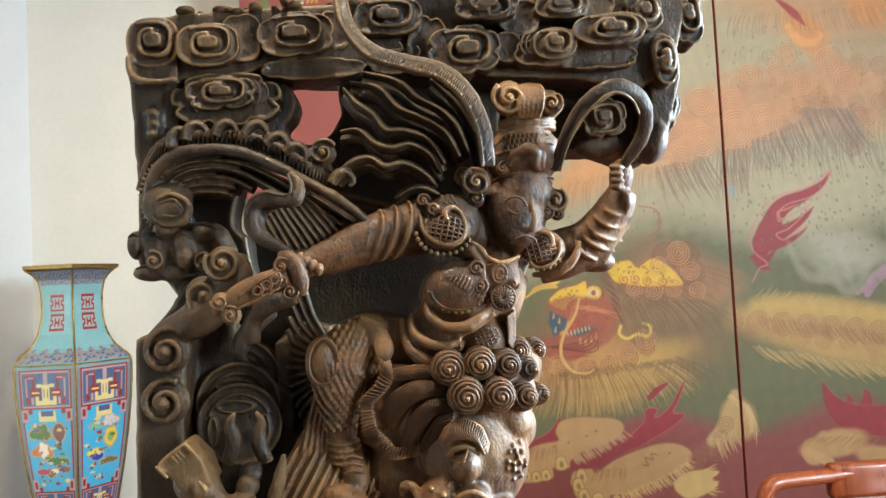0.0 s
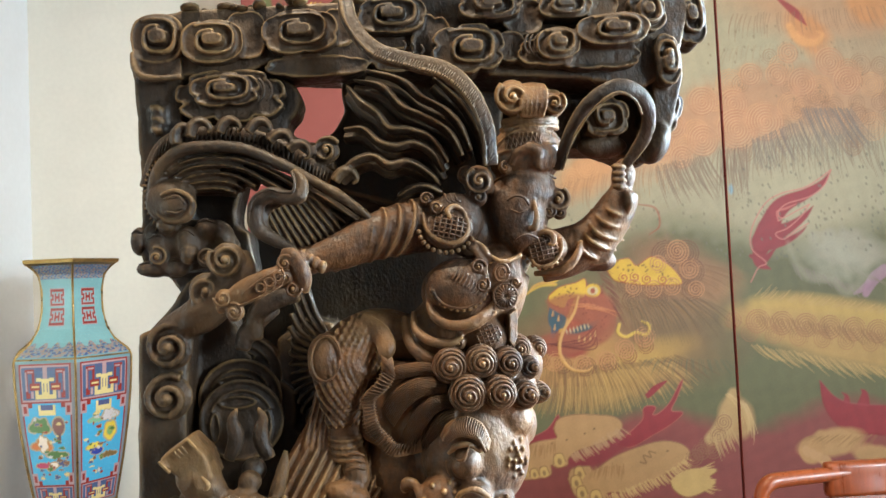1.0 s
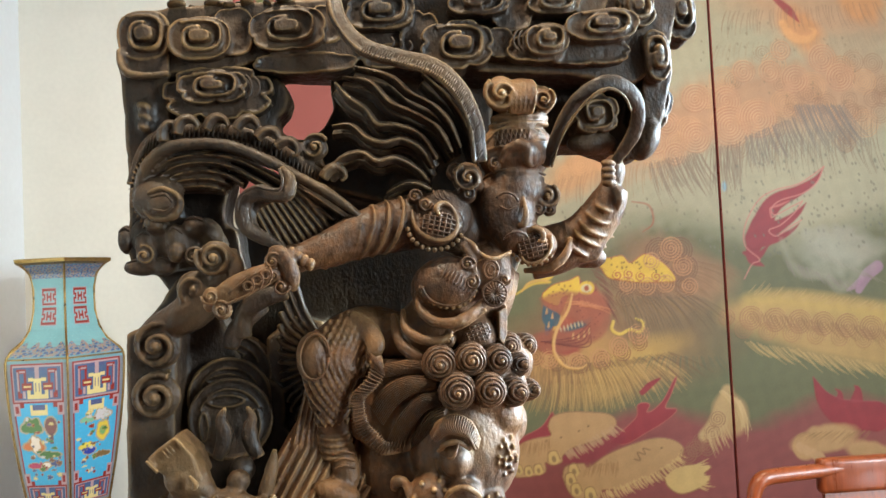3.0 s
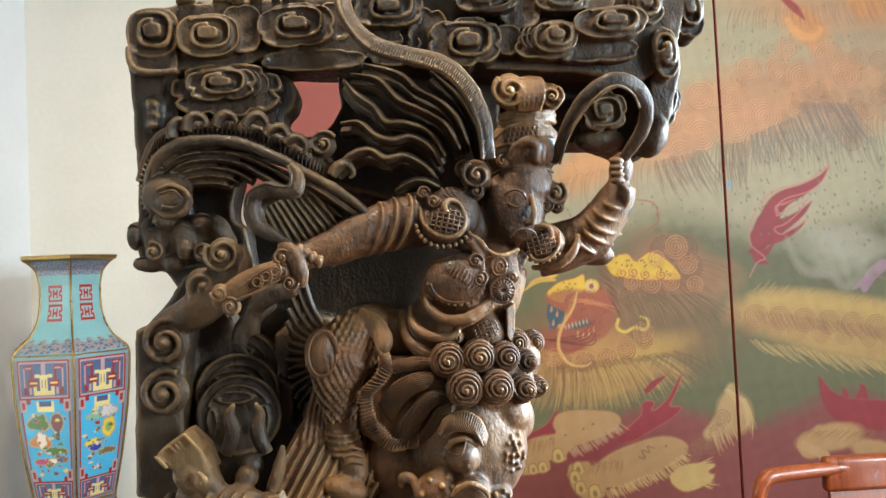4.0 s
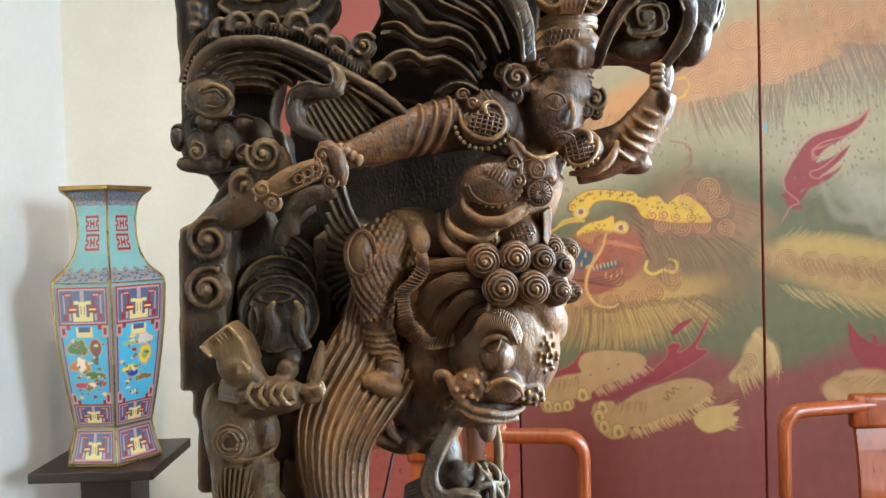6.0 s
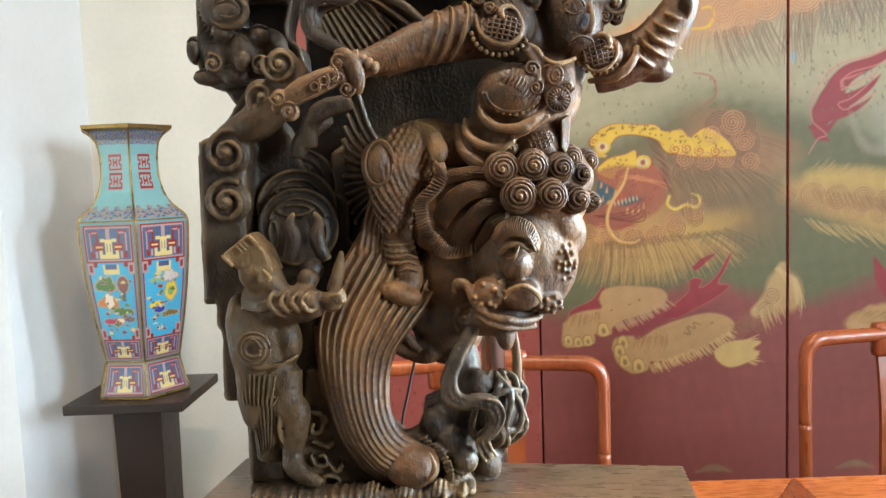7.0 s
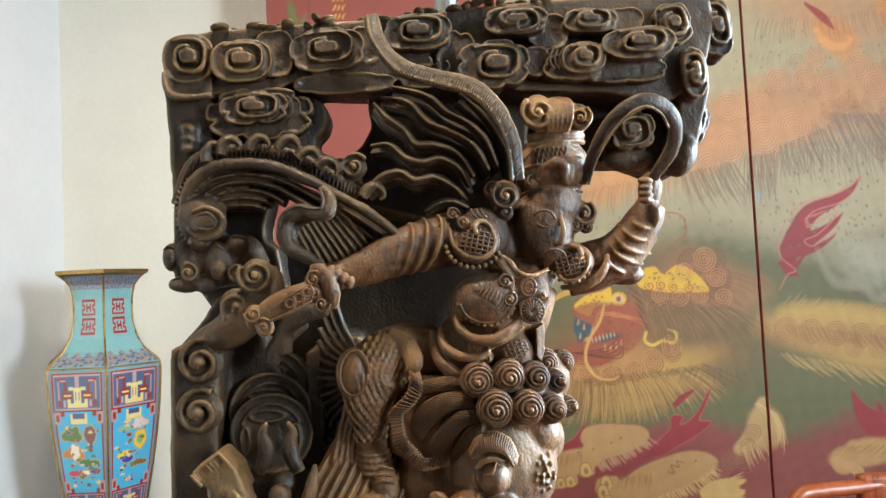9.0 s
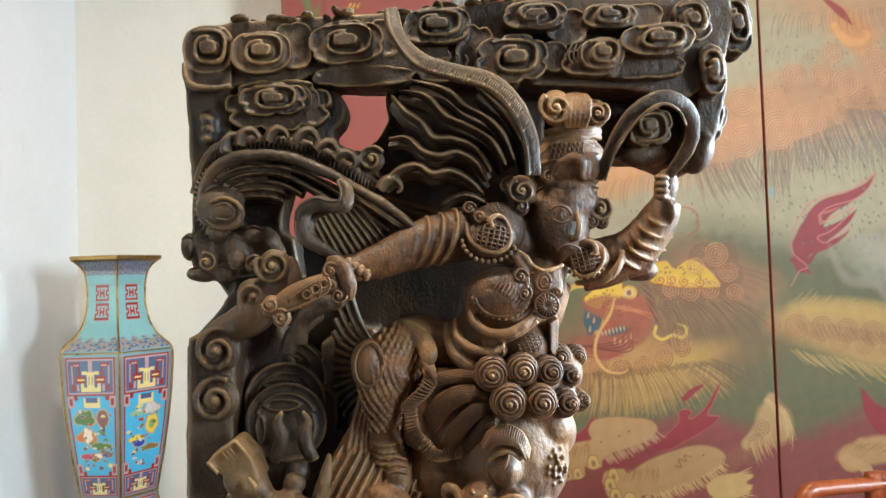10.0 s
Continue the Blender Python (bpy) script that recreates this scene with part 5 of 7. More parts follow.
slab([(-0.1570, 0.9450, 1.2560), (-0.0000, 0.9450, 1.2500), (-0.0020, 0.9450, 1.2120), (0.0240, 0.9450, 1.1080), (0.0670, 0.9450, 1.0670), (0.0720, 0.9450, 1.0270),
      (-0.1320, 0.9450, 1.0330), (-0.1320, 0.9450, 1.1520), (-0.1560, 0.9450, 1.1550), (-0.1540, 0.9450, 1.2240)], 0.08)
for c, w in (((-0.1406, 0.9500, 1.6792), 1.0), ((-0.1404, 0.9500, 1.6683), 1.0), ((-0.1419, 0.9500, 1.6575), 0.8)):
    swell(c, 15 * w, 9, 10, 20, segs=10)

slab([(-0.0316, 1.0000, 1.4248), (-0.0007, 1.0100, 1.4481), (0.0309, 1.0100, 1.4401), (0.0554, 1.0000, 1.3949), (0.0459, 0.9950, 1.3081), (-0.0167, 0.9900, 1.2820), (-0.0335, 0.9900, 1.3262)], 0.06)

carved = "cloud_band"
# band of cloud scrolls along the top
cloud((-0.1372, 0.9450, 1.7539), 92, 88, 0, 1, turn=2, lean=0.04)
rod([(-0.1628, 0.9450, 1.7389), (-0.1604, 0.9420, 1.7229), (-0.1519, 0.9400, 1.7125), (-0.1322, 0.9400, 1.7095), (-0.1118, 0.9420, 1.7118)], [5, 6, 6, 6, 5], 1.3)
slab([(-0.1623, 0.9450, 1.7353), (-0.1132, 0.9450, 1.7338), (-0.1127, 0.9450, 1.7120), (-0.1513, 0.9450, 1.7121), (-0.1604, 0.9450, 1.7208)], 0.03, 1.0, True)
cloud((-0.0439, 0.9450, 1.7560), 74, 86, 3, knob=False, bulge=0.1)
cloud((-0.0774, 0.9360, 1.7468), 108, 76, 0, 1, turn=2, lean=0.03)
cloud((0.0147, 0.9360, 1.7550), 132, 78, 5, 1, turn=3, bulge=0.1)
cloud((0.0552, 0.9500, 1.7635), 60, 70, 3, knob=False, bulge=0.12)
cloud((0.0311, 0.9450, 1.7196), 180, 38, 6, knob=False, bulge=0.14)
cloud((-0.0629, 0.9480, 1.6906), 182, 90, 7, knob=False, bulge=0.26)
cloud((-0.0662, 0.9380, 1.6954), 116, 58, 5, 1, turn=1, bulge=0.2, lean=0.02)
rod(ring_at((-0.0348, 0.9360, 1.6932), 16, 22, 0, -70, 70), 2.6)
rod(ring_at((-0.0258, 0.9380, 1.6934), 14, 18, 0, -70, 70), 2.4)
cloud((0.1131, 0.9350, 1.7701), 122, 66, 4, 1, turn=3, bulge=0.1)
cloud((0.1928, 0.9300, 1.7296), 124, 84, 6, 1, turn=2, bulge=0.22, lean=0.04)
cloud((0.2383, 0.9350, 1.7322), 54, 56, 0, knob=False)
cloud((0.2544, 0.9380, 1.7648), 76, 66, 3, knob=False, bulge=0.1)
cloud((0.2187, 0.9250, 1.7745), 112, 50, 4, -1, turn=2, bulge=0.14)
cloud((0.2777, 0.9320, 1.7240), 104, 48, 4, knob=False, bulge=0.14)
cloud((0.2883, 0.9220, 1.7302), 78, 56, 0, 1, turn=2, lean=0.02)
for k in range(3):
    rod(ring_at(at((0.2709, 0.9260, 1.7308), -8.7 * k, 0), 12, 18, 0, 110, 250), 2.2)
cloud((0.3345, 0.9350, 1.7183), 150, 44, 5, knob=False, bulge=0.16)
cloud((0.3473, 0.9180, 1.7429), 130, 56, 3, 1, turn=2, bulge=0.08, lean=0.03)
cloud((0.2990, 0.9280, 1.7722), 96, 44, 4, 1, bulge=0.1)
cloud((0.3362, 0.9300, 1.7720), 70, 46, 3, knob=False, bulge=0.12)
cloud((0.3910, 0.9380, 1.7685), 66, 76, 4, 1, turn=14, bulge=0.16)
cloud((0.4123, 0.9400, 1.7149), 92, 46, 3, 1, turn=96, bulge=0.1)
cloud((0.4470, 0.9600, 1.7700), 60, 110, 4, 1, turn=6, bulge=0.14)
cloud((0.4180, 0.9800, 1.6680), 70, 90, 5, 1, turn=-20, bulge=0.14)
cloud((0.1543, 0.9450, 1.7453), 70, 90, 4, knob=False, bulge=0.2)
cloud((0.1278, 0.9500, 1.7254), 130, 44, 5, knob=False, bulge=0.2)
# ripples cut beside the scrolls
for c in ((0.1221, 0.9300, 1.7269), (0.1315, 0.9300, 1.7242), (0.1409, 0.9300, 1.7221)):
    rod([c, at(c, 7, 11, 2), at(c, 3, 21)], 2.2, 1.2, 6, 3)
# nicks along the worn top edge
edge_line = spline([(-0.1106, 0.9500, 1.7865), (-0.0390, 0.9500, 1.7901), (0.0637, 0.9500, 1.7930), (0.1805, 0.9500, 1.8024), (0.2928, 0.9500, 1.8083)], 9)
for q in edge_line[:34]:
    swell(at(tuple(q), 0, rnd.uniform(-6, 2), rnd.uniform(-40, 16)), rnd.uniform(9, 20), rnd.uniform(3, 6), rnd.uniform(14, 30), rnd.uniform(-25, 25), segs=10)
# the block under the clouds that carries the right end, hollowed inside the loop of the scarf
slab([(0.2380, 1.0150, 1.7330), (0.4140, 1.0150, 1.7270), (0.4580, 1.0150, 1.7180), (0.4360, 1.0150, 1.6480), (0.3930, 1.0150, 1.6130), (0.3530, 1.0150, 1.6280), (0.3030, 1.0150, 1.6300), (0.2410, 1.0150, 1.6530)], 0.06, 0.95)
slab([(0.4020, 0.9600, 1.7110), (0.4370, 0.9600, 1.7070), (0.4240, 0.9700, 1.6460), (0.4000, 0.9750, 1.6090), (0.3840, 0.9750, 1.6060), (0.4010, 0.9700, 1.6430)], 0.1)
cloud((0.3520, 0.9800, 1.6620), 84, 74, 5, -1, bulge=0.2)
swell((0.3500, 1.0000, 1.6310), 50, 24, 24)
swell((0.4030, 0.9700, 1.6270), 24, 40, 40, 25)

carved = "scarf"
# long scarf over the head
rod([(0.0640, 0.9220, 1.7850), (0.0710, 0.9100, 1.7520), (0.0940, 0.9020, 1.7220), (0.1310, 0.8970, 1.7070), (0.1670, 0.8940, 1.6950), (0.1920, 0.8920, 1.6680), (0.2040, 0.8900, 1.6340), (0.2070, 0.8940, 1.5980)], [13, 15, 16.5, 16.5, 16, 15, 14, 13], 0.38, 12, 8)
rod([(0.0600, 0.9160, 1.7830), (0.0670, 0.9040, 1.7500), (0.0920, 0.8960, 1.7160), (0.1290, 0.8910, 1.7010), (0.1630, 0.8880, 1.6880), (0.1860, 0.8860, 1.6640), (0.1980, 0.8840, 1.6320), (0.2010, 0.8900, 1.5970)], 3.4)
rod([(0.2790, 0.9220, 1.5950), (0.2900, 0.9070, 1.6260), (0.3090, 0.8920, 1.6560), (0.3370, 0.8860, 1.6720), (0.3620, 0.8900, 1.6660), (0.3750, 0.9020, 1.6470), (0.3730, 0.9160, 1.6250), (0.3560, 0.9320, 1.5980)], [9, 11, 13, 14, 14, 14, 13, 10], 0.5, 12, 8)
rod([(0.2840, 0.9160, 1.5930), (0.2950, 0.9000, 1.6250), (0.3120, 0.8840, 1.6490), (0.3350, 0.8780, 1.6640), (0.3540, 0.8820, 1.6580), (0.3650, 0.8940, 1.6450)], 3.2)
# hatching on the scarf's edge
for k in range(60):
    s = k / 59
    p = spline([(0.0950, 0.8920, 1.7170), (0.1300, 0.8860, 1.7020), (0.1660, 0.8840, 1.6900), (0.1910, 0.8820, 1.6650), (0.2030, 0.8820, 1.6330), (0.2060, 0.8860, 1.6030)], 14)
    q = p[int(s * (len(p) - 1))]
    rod([at(q, -5, -9, 3), at(q, 6, 6, 2)], 1.0, 1.0, 6, 1)

carved = "flame_mane"
# streaming flame locks
for pts in ([(0.0820, 0.9400, 1.7120), (0.1190, 0.9340, 1.6980), (0.1400, 0.9320, 1.6790), (0.1630, 0.9340, 1.6660), (0.1800, 0.9400, 1.6490), (0.1920, 0.9480, 1.6230)],
            [(0.0700, 0.9340, 1.7000), (0.0990, 0.9280, 1.6900), (0.1190, 0.9260, 1.6680), (0.1430, 0.9260, 1.6560), (0.1670, 0.9320, 1.6410), (0.1820, 0.9400, 1.6170)],
            [(0.0630, 0.9280, 1.6920), (0.0770, 0.9220, 1.6730), (0.0930, 0.9220, 1.6610), (0.1050, 0.9220, 1.6450), (0.1250, 0.9240, 1.6430), (0.1480, 0.9280, 1.6340), (0.1650, 0.9360, 1.6100)],
            [(0.0590, 0.9260, 1.6460), (0.0780, 0.9200, 1.6440), (0.0940, 0.9200, 1.6300), (0.1110, 0.9200, 1.6250), (0.1300, 0.9220, 1.6280), (0.1490, 0.9260, 1.6180), (0.1610, 0.9320, 1.5990)],
            [(0.0520, 0.9260, 1.6000), (0.0700, 0.9200, 1.6120), (0.0880, 0.9180, 1.6150), (0.1030, 0.9180, 1.6060), (0.1230, 0.9200, 1.6080), (0.1430, 0.9260, 1.5980), (0.1560, 0.9320, 1.5850)],
            [(0.1120, 0.9300, 1.5740), (0.1270, 0.9240, 1.5810), (0.1420, 0.9240, 1.5820), (0.1570, 0.9280, 1.5760)],
            [(0.1550, 0.9500, 1.7050), (0.1850, 0.9480, 1.6720), (0.2040, 0.9520, 1.6350), (0.2100, 0.9560, 1.5980)]):
    rod(pts, [4] + [8] * (len(pts) - 2) + [6], 2.2, 10, 8, sharp=0.55)
    rod([(x, y + 0.03, z - 0.004) for x, y, z in pts], 11, 1.8, 8, 6)
# small breaking waves under the window
crest = spline([(-0.1560, 0.9550, 1.5961), (-0.1415, 0.9500, 1.6321), (-0.1198, 0.9460, 1.6474), (-0.0893, 0.9420, 1.6503), (-0.0595, 0.9400, 1.6489), (-0.0297, 0.9360, 1.6410), (-0.0034, 0.9340, 1.6277), (0.0228, 0.9300, 1.6094), (0.0433, 0.9300, 1.5956)], 6)
rod([tuple(p) for p in crest], 13, 0.5, 12, 1)
for k, (p, d) in enumerate((((-0.1091, 0.9300, 1.6463), 20), ((-0.0923, 0.9280, 1.6512), 8), ((-0.0612, 0.9280, 1.6524), -4), ((-0.0293, 0.9240, 1.6493), -14), ((-0.0074, 0.9220, 1.6363), -28), ((0.0120, 0.9200, 1.6247), -38), ((0.0582, 0.9200, 1.5948), -15))):
    t = radians(d)
    way = [(-16, -10), (-10, 6), (2, 14), (14, 10), (20, 0), (14, -8)]
    rod([at(p, a * math.cos(t) - b * math.sin(t), a * math.sin(t) + b * math.cos(t), 2) for a, b in way], [9, 10, 9, 7, 5, 3], 1.1, 10, 4, sharp=0.4)
for k in range(1, len(crest) - 1):
    p = crest[k]
    rod([at(tuple(p), -6, -17, 6), at(tuple(p), 0, 6, 11)], [2.4, 1.2], 1.0, 6, 1)
curl((0.0392, 0.9250, 1.6245), 24, 1.4, 1, 0.5)

carved = "wing"
# arched wing: a stout outer rib, thin ribs inside it and a rolled base
rod([(-0.1506, 0.9500, 1.5833), (-0.1388, 0.9400, 1.6113), (-0.1149, 0.9320, 1.6292), (-0.0826, 0.9260, 1.6334), (-0.0474, 0.9220, 1.6290), (-0.0127, 0.9180, 1.6142), (0.0299, 0.9140, 1.5893), (0.0637, 0.9100, 1.5666), (0.0856, 0.9120, 1.5474)], [7, 10, 11, 11, 10, 10, 9, 9, 7], 1.2, 12, 8)
for k, pts in enumerate(([(-0.1389, 0.9500, 1.6020), (-0.1136, 0.9420, 1.6190), (-0.0798, 0.9360, 1.6227), (-0.0438, 0.9300, 1.6162), (-0.0065, 0.9280, 1.5973), (0.0272, 0.9300, 1.5726), (0.0549, 0.9350, 1.5482)],
                         [(-0.1331, 0.9500, 1.5994), (-0.1080, 0.9420, 1.6122), (-0.0772, 0.9360, 1.6148), (-0.0475, 0.9320, 1.6083), (-0.0215, 0.9300, 1.5934), (0.0034, 0.9340, 1.5781)],
                         [(-0.1273, 0.9500, 1.5967), (-0.1030, 0.9440, 1.6051), (-0.0774, 0.9400, 1.6065), (-0.0533, 0.9360, 1.6003), (-0.0369, 0.9340, 1.5910)],
                         [(-0.1222, 0.9520, 1.5944), (-0.1009, 0.9460, 1.5981), (-0.0782, 0.9420, 1.5985), (-0.0614, 0.9400, 1.5952), (-0.0511, 0.9400, 1.5900)],
                         [(-0.1173, 0.9550, 1.5909), (-0.0964, 0.9500, 1.5919), (-0.0777, 0.9460, 1.5912), (-0.0663, 0.9450, 1.5888), (-0.0596, 0.9460, 1.5863)],
                         [(0.0047, 0.9300, 1.5936), (0.0388, 0.9300, 1.5721), (0.0669, 0.9350, 1.5512)])):
    rod(pts, [4] + [5.4] * (len(pts) - 2) + [3.6], 2.0, 8, 6, sharp=0.6)
    rod([(x, y + 0.014, z) for x, y, z in pts], 9, 1.4, 8, 4)
swell((-0.1274, 0.9450, 1.5806), 44, 38, 26, -10)
swell((-0.1176, 0.9350, 1.5732), 32, 22, 18, -8)
rod([(-0.1328, 0.9300, 1.5850), (-0.1183, 0.9260, 1.5886), (-0.1043, 0.9260, 1.5822), (-0.1007, 0.9280, 1.5718), (-0.1085, 0.9300, 1.5595), (-0.1275, 0.9320, 1.5581), (-0.1410, 0.9360, 1.5696)], [3, 4, 5, 6, 6, 5, 3], 1.1)
rod([(-0.1281, 0.9220, 1.5793), (-0.1138, 0.9200, 1.5819), (-0.1062, 0.9200, 1.5735)], 2.4)
rod([(-0.1269, 0.9240, 1.5667), (-0.1139, 0.9220, 1.5648), (-0.1069, 0.9220, 1.5691)], 2.4)
for k in range(22):
    a = radians(96 + k * 8)
    c = (-0.1237, 0.9450, 1.5888)
    rod([at(c, 46 * math.cos(a), 62 * math.sin(a)), at(c, 60 * math.cos(a), 84 * math.sin(a), -4)], [3.2, 1.2], 1.0, 6, 1)
# rolled leaf with harp strings
rod([(0.0080, 0.9000, 1.6008), (0.0167, 0.8950, 1.5895), (0.0143, 0.8920, 1.5746), (0.0005, 0.8950, 1.5733), (-0.0130, 0.8970, 1.5774), (-0.0283, 0.9000, 1.5705), (-0.0322, 0.9000, 1.5571), (-0.0283, 0.9000, 1.5422), (-0.0123, 0.9020, 1.5315), (-0.0014, 0.9020, 1.5254), (0.0092, 0.9000, 1.5158)], [6, 10, 13, 13, 13, 13, 13, 13, 12, 10, 7], 0.8, 12, 8)
rod([(0.0105, 0.9050, 1.5706), (-0.0075, 0.9080, 1.5705), (-0.0228, 0.9100, 1.5633), (-0.0260, 0.9100, 1.5520), (-0.0199, 0.9080, 1.5401), (-0.0030, 0.9060, 1.5302)], [5, 8, 10, 10, 8, 5], 0.6, 10, 8)
rod([(0.0072, 0.8900, 1.5982), (0.0109, 0.8850, 1.5873), (0.0080, 0.8840, 1.5773), (-0.0044, 0.8860, 1.5780), (-0.0156, 0.8880, 1.5809), (-0.0306, 0.8900, 1.5740), (-0.0359, 0.8920, 1.5599)], 2.6)
comb([(-0.0253, 0.9350, 1.5635), (-0.0112, 0.9350, 1.5345), (0.0033, 0.9400, 1.5068)], [(0.0204, 0.9300, 1.5799), (0.0416, 0.9300, 1.5531), (0.0600, 0.9350, 1.5290)], 9, 4.4, 1.8)

carved = "rock_flank"
# rocks, hooked leaves and small scrolls on the left flank
slab([(-0.1610, 0.9600, 1.5610), (-0.1230, 0.9560, 1.5640), (-0.0770, 0.9560, 1.5550), (-0.0660, 0.9560, 1.5310), (-0.0910, 0.9560, 1.5080), (-0.1160, 0.9560, 1.5050), (-0.1490, 0.9600, 1.5020), (-0.1610, 0.9600, 1.5290)], 0.04)
for c, a, b, t in (((-0.1490, 0.9640, 1.5440), 26, 34, 10), ((-0.1260, 0.9600, 1.5310), 30, 36, -20), ((-0.1010, 0.9580, 1.5320), 30, 34, 15), ((-0.1380, 0.9600, 1.5120), 32, 18, 0), ((-0.0810, 0.9600, 1.5430), 24, 30, -30)):
    swell(c, a, b, 30, t, segs=14)
for c, a, b, d, t in (((-0.1427, 0.9550, 1.5318), 22, 30, 24, 6), ((-0.1103, 0.9450, 1.5335), 19, 34, 22, -8), ((-0.0900, 0.9450, 1.5492), 22, 20, 20, 0), ((-0.1511, 0.9570, 1.5095), 30, 16, 24, 0), ((-0.1242, 0.9500, 1.5105), 22, 18, 20, 10), ((-0.1661, 0.9620, 1.5398), 16, 26, 22, 0), ((-0.1300, 0.9500, 1.5501), 20, 16, 18, 0)):
    swell(c, a, b, d, t, segs=16)
    rod([at(c, -a * 0.7, b * 0.5, d * 0.55), at(c, 0, b * 0.75, d * 0.75), at(c, a * 0.7, b * 0.4, d * 0.55)], [1.5, 2.6, 1.5], 1.0, 8, 3)
curl((-0.1420, 0.9420, 1.5210), 18, 1.3, -1, 2.0, 6)
curl((-0.0910, 0.9380, 1.5180), 16, 1.3, 1, 0.4, 6)
swell((-0.1090, 0.9380, 1.5240), 15, 20, 16, 10, segs=12)
swell((-0.1320, 0.9400, 1.5540), 16, 13, 14, 10, segs=12)
curl((-0.0670, 0.9240, 1.5150), 31, 1.7, 1, 2.6, 10)
curl((-0.0890, 0.9300, 1.4830), 34, 1.5, -1, 0.6, 8)
rod([(-0.0560, 0.9450, 1.5230), (-0.0560, 0.9360, 1.4950), (-0.0940, 0.9400, 1.4620), (-0.1300, 0.9480, 1.4460), (-0.1470, 0.9500, 1.4340)], [14, 26, 34, 26, 18], 0.9)
rod([(-0.0460, 0.9500, 1.4300), (-0.0440, 0.9440, 1.4540), (-0.0250, 0.9400, 1.4700), (0.0040, 0.9400, 1.4770)], [16, 18, 18, 14], 0.8)
curl((-0.1300, 0.9360, 1.4270), 40, 1.6, 1, 1.0, 12)
curl((-0.1330, 0.9360, 1.3750), 40, 1.6, 1, 1.0, 12)
for k in range(3):
    rod([(-0.1500, 0.9500, 1.3410), (-0.1430, 0.9480, 1.3350), (-0.1360, 0.9500, 1.3400)] if k == 0 else ([(-0.1510, 0.9500, 1.3320), (-0.1430, 0.9480, 1.3260), (-0.1360, 0.9500, 1.3310)] if k == 1 else [(-0.1530, 0.9520, 1.4010), (-0.1430, 0.9480, 1.4070), (-0.1210, 0.9480, 1.3990)]), 4)
# hanging folds between the hilt and the shield
rod([(-0.0239, 0.9650, 1.4635), (-0.0404, 0.9550, 1.4526), (-0.0547, 0.9500, 1.4358), (-0.0594, 0.9500, 1.4182)], [14, 18, 18, 14], 0.8)

carved = "shield"
# stacked rings of the shield and its flames
for c in ((-0.0700, 0.9890, 1.3900), (-0.0690, 0.9770, 1.3650), (-0.0660, 0.9650, 1.3440)):
    disc = outline(c, 142, 136, 0, 0, 2.0, 48)
    slab(disc, 0.03, 0.96, True)
    rod(disc + disc[:1], 4.0, 1.0, 8, 1)
    inner = outline(at(c, 0, 0, 1), 108, 104, 0, 0, 2.0, 40)
    rod(inner[2:19], 2.9, 1.2, 8, 1)
    for dx, dz, w, h in ((-6, 31, 66, 20), (-46, -12, 16, 50), (44, -10, 16, 50)):
        lens = [at(c, dx + w / 2 * math.cos(radians(q)), dz + h / 2 * math.sin(radians(q)) * abs(math.sin(radians(q))) ** 0.4, 1) for q in range(0, 361, 20)]
        rod(lens, 2.9, 1.3, 8, 2)
swell((-0.0760, 0.9950, 1.3540), 66, 60, 30)
for c, s in (((-0.0670, 0.9330, 1.3390), -1), ((-0.0380, 0.9330, 1.3390), 1)):
    rod([at(c, 10 * s, -50), at(c, -4 * s, -14), at(c, 2 * s, 16), at(c, -6 * s, 36)], [11, 15, 10, 3], 0.8)
swell((-0.0460, 0.9210, 1.3000), 22, 22, 20)
# radiating grooves behind the rider's knee
for k in range(20):
    s = k / 19
    a = radians(58 - 150 * s)
    c = (0.0437, 0.9900, 1.3966)
    far = 210 - 50 * math.sin(math.pi * s)
    rod([at(c, -30 * math.cos(a), 40 * math.sin(a)), at(c, -90 * math.cos(a), 110 * math.sin(a) - 8 * s), at(c, -0.6 * far * math.cos(a), far * math.sin(a) * 0.9)], [3, 5, 5.5], 1.6, 8, 4)

carved = "rider"
# sleeve, fist and sword
arm = [(0.2217, 0.9700, 1.5137), (0.1877, 0.9520, 1.5377), (0.1570, 0.9400, 1.5442), (0.1197, 0.9300, 1.5403), (0.0844, 0.9220, 1.5319), (0.0544, 0.9150, 1.5200), (0.0273, 0.9100, 1.5119), (0.0116, 0.9080, 1.5080)]
rod(arm, [40, 50, 50, 47, 40, 33, 25, 20], 1.0, 20, 6)
# deep slanting creases of the sleeve
for k, (q, hw) in enumerate((((0.1197, 0.9280, 1.5401), 48), ((0.1055, 0.9270, 1.5371), 46), ((0.0913, 0.9260, 1.5341), 44), ((0.0784, 0.9250, 1.5300), 41), ((0.0655, 0.9230, 1.5246), 37), ((0.0539, 0.9210, 1.5203), 34), ((0.0414, 0.9180, 1.5161), 30))):
    ring = []
    for j in range(-7, 8):
        a = radians(13 * j)
        ring.append((q[0] + (0.34 * hw * math.cos(1.15 * a) + 0.3 * hw * math.sin(a) - 6) * u, q[1] - (0.012 * (2.4 - k * 0.1) / 2.4 + hw * u * math.cos(a) * 1.0) + 0.0095, q[2] + hw * u * 1.0 * math.sin(a)))
    rod(ring, [1.5] + [4.2 + 0.9 * (k % 3)] * 13 + [1.5], 1.0, 8, 2, sharp=0.5)
swell((0.0173, 0.9080, 1.5100), 28, 25, 26, 15)
for k in range(4):
    swell(at((0.0159, 0.8880, 1.5150), 10 * k, -7 * k), 7.6, 11, 9, 20, segs=10, tier=1)
